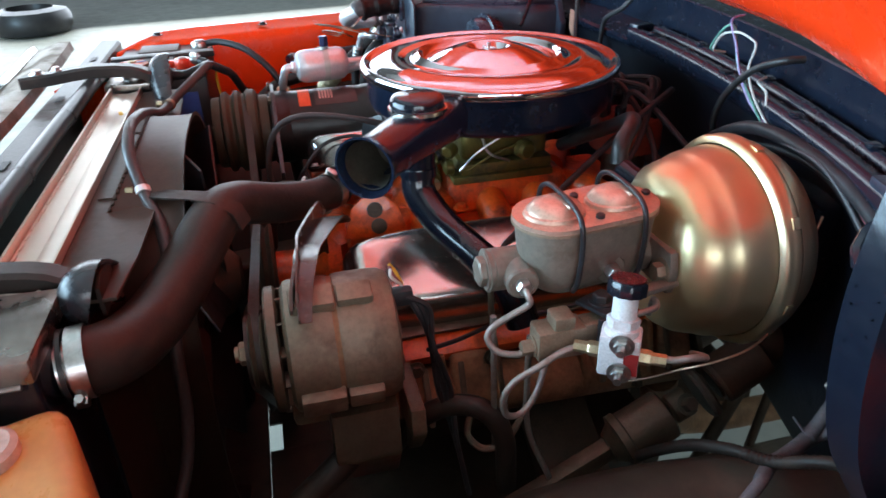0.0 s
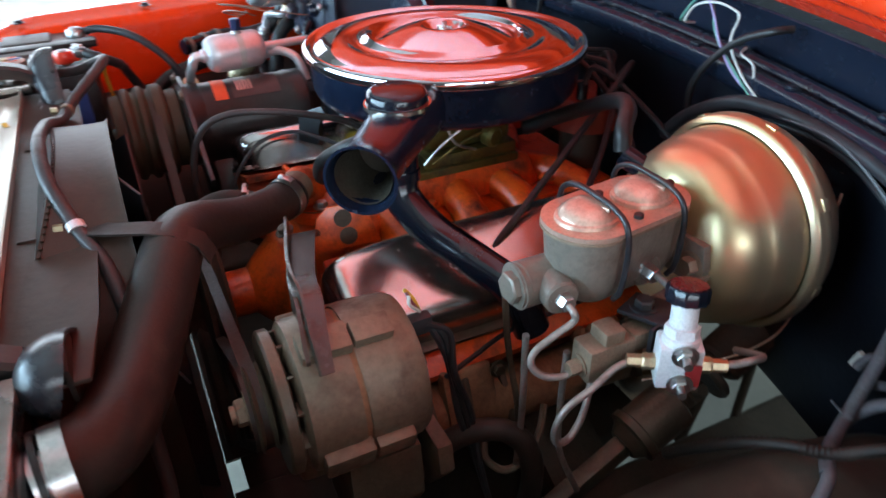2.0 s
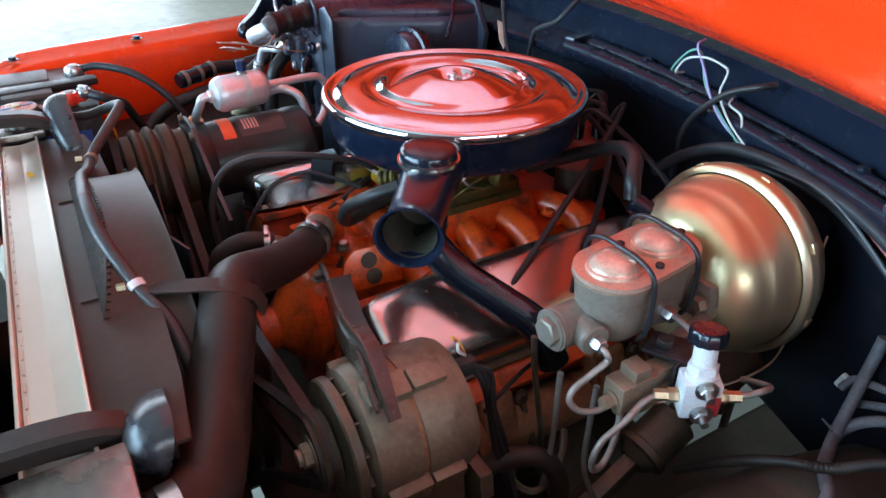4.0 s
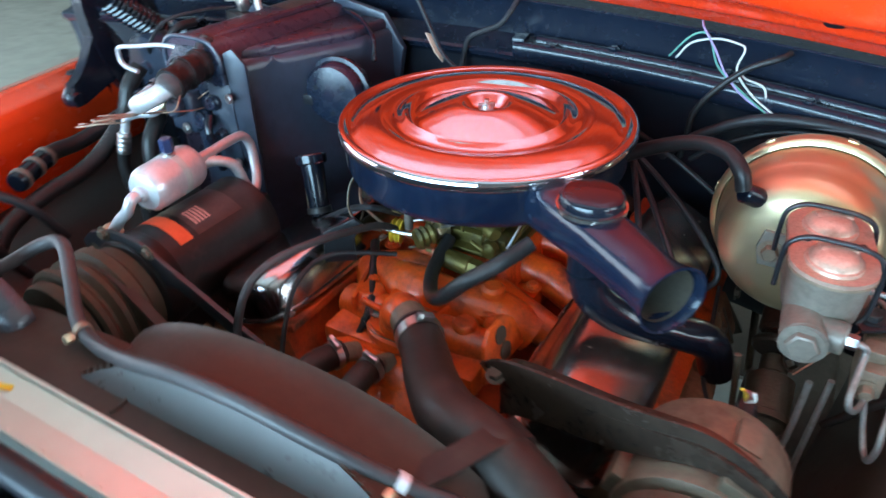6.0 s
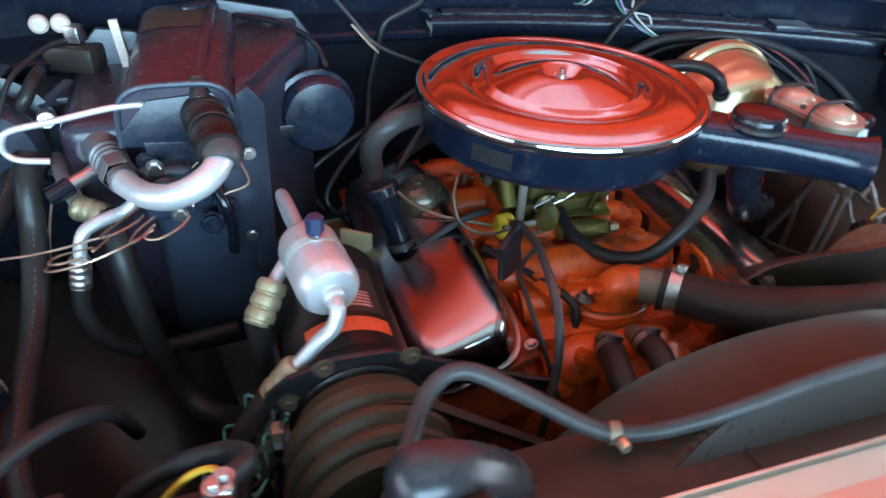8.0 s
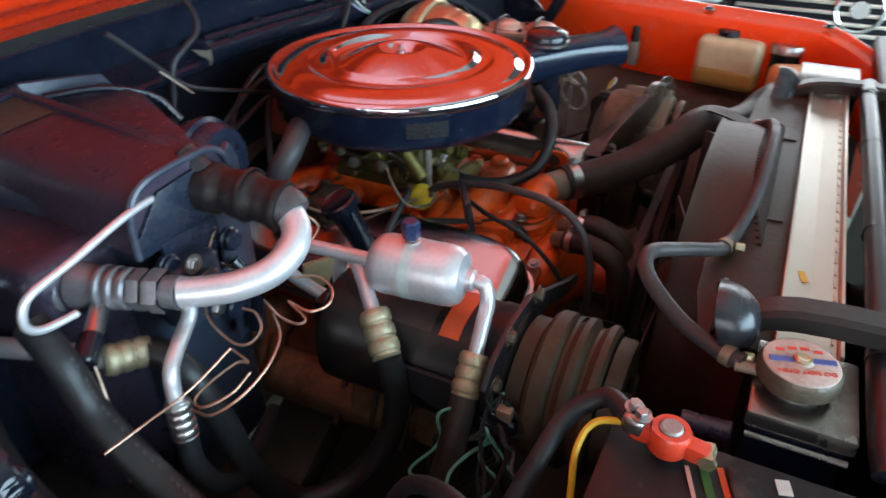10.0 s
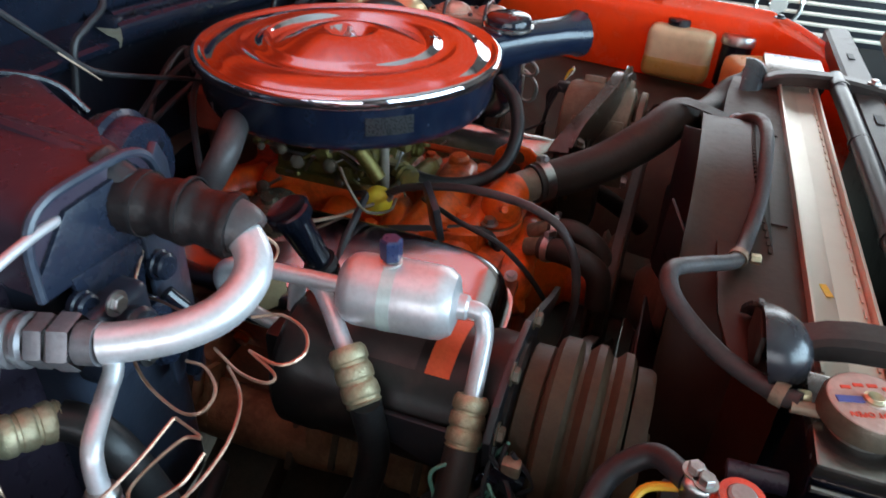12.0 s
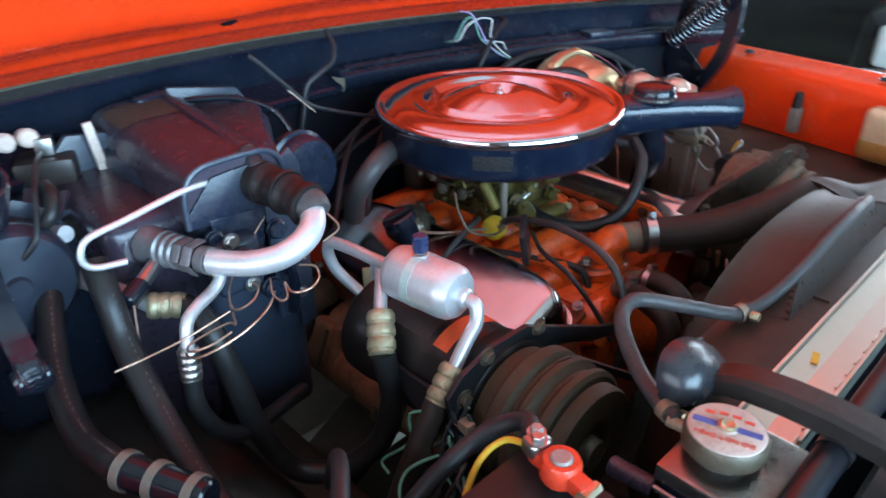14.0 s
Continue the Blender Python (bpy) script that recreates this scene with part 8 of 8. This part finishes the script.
    for p, q in zip(rows, rows[1:]):
        for k in range(8):
            bm.faces.new((p[k], p[k + 1], q[k + 1], q[k]))
    part("faded_patch", bm, TANPATCH, b, "sun-faded tan patch", angle=60)
    # raised lip round the front end of the duct
    lip = [(-0.434 + 0.0555 * math.copysign(abs(math.cos(a)) ** 0.5, math.cos(a)), -0.047, 0.918 + 0.0595 * math.sin(a) ** 0.5) for a in (math.pi * k / 16 for k in range(17))]
    # the lip's blue-grey highlight is painted with the paler CASE colour
    part("end_lip", tube(lip, 0.0034, 8, 2), CASE, b, "blue-black lip with its highlight painted in")
    for x, y, z, r, h in ((-0.402, -0.050, 0.890, 0.010, 0.012), (-0.425, -0.052, 0.862, 0.013, 0.016), (-0.398, -0.050, 0.842, 0.008, 0.010), (-0.470, -0.050, 0.902, 0.009, 0.010), (-0.418, -0.052, 0.826, 0.011, 0.014)):
        part("boss", lathe([(r * 1.15, 0), (r * 1.15, h * 0.4), (r, h * 0.5), (r, h * 0.85), (r * 0.8, h), (0, h)], along((x, y, z), (x - 0.01, -1, z + 0.05)), 16), ACT, b)
    part("drain_tube", tube([(-0.408, -0.060, 0.872), (-0.402, -0.072, 0.852), (-0.398, -0.070, 0.825), (-0.400, -0.062, 0.79)], 0.006, 10, 6), BLACK, b, "thin black drain tube")
    part("top_clip", box(0.05, 0.02, 0.016, Matrix.Translation((-0.40, 0.217, 0.974)) @ Matrix.Rotation(0.3, 4, "Z"), 0.006, 3), ACT, b)
    part("hose_wire", tube([(-0.36, 0.21, 0.965), (-0.31, 0.185, 0.962), (-0.27, 0.16, 0.945), (-0.255, 0.14, 0.915)], 0.004, 8, 8), BLACK, b)
    part("post", box(0.010, 0.006, 0.072, Matrix.Translation((-0.494, 0.160, 0.945)) @ Matrix.Rotation(-0.10, 4, "Y"), 0.001), CAPTOP, b, "pale plastic post")
    return b


ac_box()


def blower_case():
    b = thing("blower_housing", "blue-black blower housing with a round motor", "blower housing")
    part("case", box(0.15, 0.15, 0.22, Matrix.Translation((-0.610, 0.155, 0.79)), 0.02, 3), COWL, b)
    part("top_plate", plate([(-0.06, -0.05), (0.07, -0.06), (0.08, 0.04), (-0.05, 0.05)], 0.010, Matrix.Translation((-0.60, 0.15, 0.90)) @ Matrix.Rotation(0.2, 4, "Z"), 0.003), CASE, b)
    m = along((-0.632, 0.085, 0.878), (-0.632, -0.2, 0.885))
    part("motor", lathe([(0.068, 0), (0.070, 0.006), (0.062, 0.008), (0.056, 0.012), (0.056, 0.05), (0.050, 0.058), (0.012, 0.060), (0.010, 0.066), (0, 0.066)], m, 48), CASE, b, "round blue-black motor")
    for k in range(6):
        q = m @ Matrix.Rotation(k * math.tau / 6 + 0.3, 4, "Z") @ Vector((0.064, 0, 0.007))
        part("screw", hexbolt(q, q + Vector((0, -1, 0.02)), 0.0045, 0.004), STEEL, b)
    part("cooling_tube", tube([(-0.600, 0.060, 0.915), (-0.585, 0.045, 0.930), (-0.575, 0.060, 0.945), (-0.572, 0.090, 0.945)], 0.007, 12, 6), RUBBER, b, "black rubber cooling tube")
    part("lead", tube([(-0.620, 0.028, 0.905), (-0.606, 0.020, 0.925), (-0.590, 0.050, 0.955), (-0.570, 0.110, 0.960), (-0.552, 0.16, 0.955)], 0.0028, 8, 8), BLACK_WIRE, b)
    part("strap", ring(m @ Vector((0, 0, 0.030)), (0, -1, 0.02), 0.0562, 0.014, 0.0014, 40), SATIN, b, "black steel strap")
    for p, q in (((-0.600, 0.10, 0.905), (-0.575, 0.13, 0.935)), ((-0.640, 0.11, 0.915), (-0.610, 0.15, 0.938)), ((-0.575, 0.08, 0.912), (-0.548, 0.12, 0.925))):
        part("stay", box(0.012, 0.004, (Vector(q) - Vector(p)).length, along(p, q) @ Matrix.Translation((0, 0, 0.02)), 0.001), CASE, b, "scuffed flat stay")
    part("resistor", box(0.06, 0.05, 0.03, Matrix.Translation((-0.545, 0.178, 0.932)) @ Matrix.Rotation(-0.4, 4, "Z"), 0.006), SUPPORT, b)
    part("terminal", box(0.018, 0.018, 0.020, Matrix.Translation((-0.543, 0.174, 0.958)) @ Matrix.Rotation(-0.4, 4, "Z"), 0.003), STEEL, b)
    part("plug", join(rod((-0.580, 0.190, 0.967), (-0.577, 0.172, 0.970), 0.0105, 18, bevel=0.003), rod((-0.557, 0.190, 0.967), (-0.555, 0.172, 0.970), 0.0105, 18, bevel=0.003)), CAPTOP, b, "cream plastic plugs")
    return b


blower_case()
act = thing("vacuum_actuator", "round black vacuum actuator can on the case", "vacuum actuator")
m_act = along((-0.285, 0.105, 0.882), (-0.275, 0.03, 0.884))
part("can", lathe([(0, 0), (0.044, 0), (0.047, 0.004), (0.047, 0.016), (0.052, 0.018), (0.052, 0.024), (0.047, 0.026), (0.046, 0.040), (0.042, 0.046), (0.02, 0.050), (0, 0.050)], m_act, 48), ACT, act)
part("bracket", box(0.05, 0.010, 0.016, Matrix.Translation((-0.335, 0.058, 0.872)), 0.003), SATIN, act, "scuffed black bracket")
for k in range(3):
    t = 0.6 + k * math.tau / 3
    part("hole", lathe([(0, 0.0501), (0.004, 0.0501), (0.004, 0.0505), (0, 0.0505)], m_act @ Matrix.Translation((0.026 * math.cos(t), 0.026 * math.sin(t), -0.0008)), 12), FIREWALL, act)


def suction_line():
    s = thing("suction_line", "thick white aluminium suction tube with a wrapped joint", "refrigerant pipe")
    part("wrap", tube([(-0.416, -0.012, 0.946), (-0.411, -0.050, 0.945), (-0.405, -0.088, 0.942), (-0.400, -0.122, 0.937)], lambda f: 0.0215 - 0.0015 * f + 0.0016 * math.sin(f * 21) + 0.0008 * math.sin(f * 47), 20, 10), mat("black_tar_tape", (0.0075, 0.0055, 0.0060), 0.50, 0, (0.015, 0.011, 0.011), 40, 0.6, 1.0, 60), s, "lumpy black tar tape")
    part("wrap_edge", tube([(-0.400, -0.114, 0.938), (-0.399, -0.124, 0.936), (-0.400, -0.130, 0.932)], (0.0195, 0.016), 18, 5), RUBBER_GREY, s)
    for f in (-0.062, -0.092):
        part("tie", ring((-0.4095 if f > -0.08 else -0.4045, f, 0.944), (0.1, -1, -0.05), 0.0215, 0.0030, 0.0010), RUBBER, s)
    part("tube", tube([(-0.400, -0.118, 0.936), (-0.403, -0.130, 0.932), (-0.413, -0.142, 0.925), (-0.429, -0.147, 0.917), (-0.449, -0.141, 0.908), (-0.468, -0.124, 0.902), (-0.481, -0.104, 0.899), (-0.491, -0.086, 0.898)], 0.0122, 22, 10), ALU_TUBE, s, "thick matt aluminium bend")
    a, b = Vector((-0.491, -0.086, 0.898)), Vector((-0.530, 0.045, 0.893))
    d = (b - a).normalized()
    part("collar", rod(a, a + d * 0.012, 0.0135, 20), PLATED, s)
    part("hex_nut", lathe([(0.017, 0), (0.018, 0.002), (0.018, 0.012), (0.016, 0.014)], along(a + d * 0.012, b), 6), PLATED, s)
    part("hex_nut", lathe([(0.016, 0), (0.017, 0.002), (0.017, 0.010), (0.015, 0.012)], along(a + d * 0.028, b), 6), PLATED, s)
    part("valve_body", lathe([(0.0145, 0), (0.0170, 0.002), (0.0172, 0.005), (0.0148, 0.007), (0.0148, 0.010), (0.0175, 0.012), (0.0178, 0.015), (0.0150, 0.017), (0.0150, 0.020), (0.0182, 0.022), (0.0184, 0.025), (0.0155, 0.027), (0.0158, 0.032), (0.0190, 0.040), (0.0198, 0.048), (0.017, 0.052)], along(a + d * 0.040, b), 28), PLATED, s)
    part("washer_flange", rod(a + d * 0.092, a + d * 0.100, 0.0245, 28, bevel=0.002), PLATED, s)
    part("rear_hose", tube([a + d * 0.10, a + d * 0.135, (-0.550, 0.085, 0.893), (-0.566, 0.112, 0.893)], 0.015, 18, 6), RUBBER, s)
    part("end_fitting", rod((-0.566, 0.110, 0.893), (-0.576, 0.124, 0.893), 0.013, 18, bevel=0.002), BRASS, s, "brass end fitting")
    p = a + d * 0.070
    part("service_port", rod(p + Vector((-0.006, -0.004, -0.010)), p + Vector((-0.036, -0.028, -0.016)), 0.0075, 16), ALU, s)
    part("port_cap", rod(p + Vector((-0.034, -0.026, -0.016)), p + Vector((-0.056, -0.040, -0.022)), 0.0095, 16, bevel=0.0015), BLACK, s, "black ribbed port cap")
    return s


suction_line()
solo("equaliser_line", tube([(-0.455, -0.040, 0.950), (-0.470, -0.044, 0.955), (-0.50, -0.047, 0.954), (-0.545, -0.050, 0.947), (-0.578, -0.051, 0.942), (-0.588, -0.050, 0.934), (-0.590, -0.049, 0.920), (-0.580, -0.049, 0.911), (-0.555, -0.049, 0.907)], 0.0032, 12, 8), ALU_TUBE, "thin bent white aluminium line", "refrigerant pipe")


def capillary():
    c = thing("capillary_coil", "loosely coiled thin copper capillary tube", "capillary tube")
    loops = (((-0.411, -0.050, 0.905), (-0.450, -0.065, 0.880), (-0.484, -0.101, 0.876), (-0.506, -0.145, 0.883), (-0.508, -0.165, 0.889), (-0.494, -0.166, 0.893), (-0.479, -0.148, 0.891), (-0.475, -0.131, 0.887)),
             ((-0.425, -0.055, 0.878), (-0.428, -0.075, 0.880), (-0.437, -0.105, 0.887), (-0.434, -0.133, 0.896), (-0.430, -0.152, 0.903)),
             ((-0.509, -0.147, 0.879), (-0.535, -0.144, 0.872), (-0.555, -0.138, 0.865), (-0.580, -0.124, 0.854), (-0.605, -0.115, 0.848)),
             ((-0.506, -0.145, 0.875), (-0.516, -0.170, 0.880), (-0.518, -0.160, 0.877), (-0.537, -0.149, 0.868), (-0.551, -0.148, 0.864), (-0.555, -0.161, 0.867), (-0.542, -0.176, 0.875), (-0.524, -0.178, 0.880)),
             ((-0.467, -0.154, 0.884), (-0.482, -0.172, 0.886), (-0.497, -0.182, 0.885), (-0.518, -0.186, 0.880), (-0.542, -0.182, 0.873), (-0.557, -0.169, 0.865), (-0.556, -0.151, 0.860)),
             ((-0.384, -0.122, 0.926), (-0.380, -0.138, 0.912), (-0.402, -0.141, 0.905)),
             ((-0.438, -0.154, 0.900), (-0.434, -0.174, 0.905), (-0.444, -0.195, 0.907), (-0.459, -0.203, 0.905), (-0.470, -0.193, 0.902), (-0.463, -0.168, 0.898)),
             ((-0.464, -0.144, 0.892), (-0.478, -0.171, 0.895), (-0.482, -0.191, 0.898), (-0.476, -0.193, 0.900), (-0.463, -0.168, 0.898)),
             ((-0.560, -0.060, 0.880), (-0.568, -0.075, 0.850), (-0.575, -0.085, 0.815), (-0.585, -0.095, 0.785)))
    for ctrl in loops:
        part("loop", tube(ctrl, 0.0011, 6, 6), COPPER, c)
    return c


capillary()
solo("heater_pipe", tube([(-0.135, 0.060, 0.885), (-0.175, 0.040, 0.890), (-0.205, 0.028, 0.884), (-0.222, 0.034, 0.862), (-0.222, 0.052, 0.835), (-0.215, 0.07, 0.80)], 0.0145, 18, 8), RUBBER_GREY, "fat dark grey hose elbow behind the air cleaner", "hose")
solo("relay_tag", box(0.04, 0.006, 0.035, Matrix.Translation((-0.262, -0.040, 0.765)) @ Matrix.Rotation(-0.6, 4, "Z"), 0.001), mat("cream_card", (0.40, 0.34, 0.19), 0.6, 0, (0.46, 0.40, 0.24), 80), "small cream heat shield tag", "tag")
solo("plug_lead", tube([(-0.06, -0.120, 0.79), (-0.09, -0.150, 0.80), (-0.118, -0.185, 0.806), (-0.124, -0.23, 0.795), (-0.118, -0.265, 0.76), (-0.11, -0.29, 0.72)], 0.0030, 8, 8), BLACK_WIRE, "thin black wire over the valve cover", "wire")
solo("fuel_pipe", tube([(-0.150, -0.06, 0.86), (-0.158, -0.075, 0.84), (-0.152, -0.09, 0.815), (-0.125, -0.105, 0.805), (-0.095, -0.10, 0.803)], 0.0017, 8, 8), GREASE, "thin greasy fuel pipe", "pipe")
solo("gold_bellows", lathe([(0, 0), (0.012, 0.0), (0.014, 0.004), (0.011, 0.008), (0.014, 0.012), (0.011, 0.016), (0.014, 0.020), (0.012, 0.024), (0, 0.024)], along((-0.045, -0.098, 0.803), (-0.03, -0.074, 0.806)), 24), DICHROMATE, "greasy gold ribbed fitting on the carburettor", "engine fitting")
solo("coil_bracket", plate([(-0.02, 0), (0.02, 0), (0.016, 0.03), (0.03, 0.045), (0.02, 0.055), (-0.018, 0.04)], 0.008, Matrix.Translation((-0.118, -0.155, 0.785)) @ Matrix.Rotation(0.6, 4, "Z") @ Matrix.Rotation(radians(80), 4, "X"), 0.002), SATIN, "black steel choke bracket on the manifold", "engine bracket")

# ---- things beyond the car ----


def parked_car():
    c = thing("parked_car", "dark parked car with a bright slatted grille", "car")
    dark = mat("dark_car_paint", (0.012, 0.012, 0.014), 0.15, 0, (0.018, 0.018, 0.02), 4, 0.3, coat=0.6)
    part("body", box(3.6, 1.78, 0.50, Matrix.Translation((4.02, -0.68, 0.52)), 0.12, 5), dark, c)
    part("cabin", box(1.9, 1.5, 0.50, Matrix.Translation((4.3, -0.68, 0.98)), 0.18, 4, 0.8), dark, c)
    g = part("grille", box(0.03, 0.92, 0.26, Matrix.Translation((2.215, -0.68, 0.60)), 0.01), FIREWALL, c, "black grille opening")
    for k in range(6):
        part("slat", box(0.014, 0.88, 0.014, Matrix.Translation((2.195, -0.68, 0.50 + 0.036 * k)), 0.003), ALU_STRIP, g, "silver grille slat")
    o = Vector((2.185, -0.665, 0.592))
    part("badge_ring", lathe([(0.072, 0), (0.084, 0), (0.086, 0.006), (0.078, 0.010), (0.072, 0.006)], along(o, o + Vector((-1, 0, 0))), 40, True), CHROME, g, "round chrome badge ring")
    part("badge_disc", rod(o + Vector((0.004, 0, 0)), o + Vector((-0.002, 0, 0)), 0.032, 28, bevel=0.002), CHROME, g, "plain chrome badge centre")
    for y in (-0.04, -1.34):
        h = part("headlamp", box(0.05, 0.30, 0.15, Matrix.Translation((2.20, y, 0.64)), 0.03, 4), mat("lamp_glass", (0.62, 0.62, 0.60), 0.12, 0.2, (0.74, 0.73, 0.70), 20) if "lamp_glass" not in bpy.data.materials else bpy.data.materials["lamp_glass"], c, "pale headlamp glass")
        part("trim", box(0.04, 0.32, 0.012, Matrix.Translation((2.20, y, 0.556)), 0.004), CHROME, h)
    for x, y in ((2.75, 0.1), (2.75, -1.46), (5.1, 0.1), (5.1, -1.46)):
        w = part("wheel", rod((x, y - 0.1, 0.32), (x, y + 0.1, 0.32), 0.32, 36, bevel=0.03), RUBBER, c, "black tyre")
        part("rim", rod((x, y - 0.104, 0.32), (x, y + 0.104, 0.32), 0.20, 28, bevel=0.01), ALU, w)
    return c


front_car = parked_car()
# added car copy that darkens a background area of unknown content
backdrop_car = copy_thing(front_car, Matrix.Translation((9.0, 0.50, 0)) @ Matrix.Rotation(math.pi, 4, "Z"))
tagged(backdrop_car, "dark car shape added to darken the background")
solo("tyre", lathe([(0.20, 0.0), (0.30, 0.02), (0.33, 0.07), (0.33, 0.15), (0.30, 0.20), (0.20, 0.22), (0.18, 0.11)], Matrix.Translation((-6.1, -2.3, 0.0)), 40, True), RUBBER, "dark tyre lying on the concrete floor", "tyre")

# ---- final seats: each group of fittings sits on its own bracket, a few millimetres off the engine's datum ----
SEATS = (
    (("evaporator_case", "vacuum_actuator"), (-0.007, 0.001, 0.010)),
    (("suction_line", "capillary_coil"), (-0.006, 0.002, 0.011)),
    (("liquid_hose", "suction_hose"), (-0.007, 0.003, 0.012)),
    (("equaliser_line", "hose_joint", "blower_housing"), (-0.006, -0.002, 0.015)),
    (("heater_hose",), (-0.007, 0.0, 0.016)),
    (("ac_muffler", "discharge_hose", "compressor_wiring", "ac_compressor"), (-0.005, 0.004, 0.003)),
    (("car_battery", "battery_cable", "yellow_lead"), (-0.007, 0.005, 0.003)),
    (("oil_filler_tube", "relay_tag", "heater_pipe"), (-0.003, 0.005, 0.003)),
    (("left_cowl_wire", "loose_hose_end"), (-0.001, 0.003, 0.007)),
    (("master_cylinder", "brake_booster", "booster_hose", "proportioning_valve", "brake_lock_valve", "brake_line", "earth_wire"), (0.002, -0.002, 0.003)),
    (("wire_bundle", "vacuum_stub_hose", "firewall_harness", "firewall_grommet"), (0.002, -0.002, 0.004)),
    (("alternator", "alternator_bracket", "alternator_wiring"), (0.003, 0.003, 0.002)),
    (("radiator", "seal_tube", "radiator_support"), (-0.004, 0.001, -0.004)),
    (("fan_shroud", "overflow_hose", "hose_strap"), (-0.001, 0.001, -0.003)),
    (("hinge.001",), (0.028, -0.020, 0.027)),
)
for names, shift in SEATS:
    for ob in scene.objects:
        if not ob.parent and (ob.name in names or ob.name[:-4] in names):
            ob.location += Vector(shift)
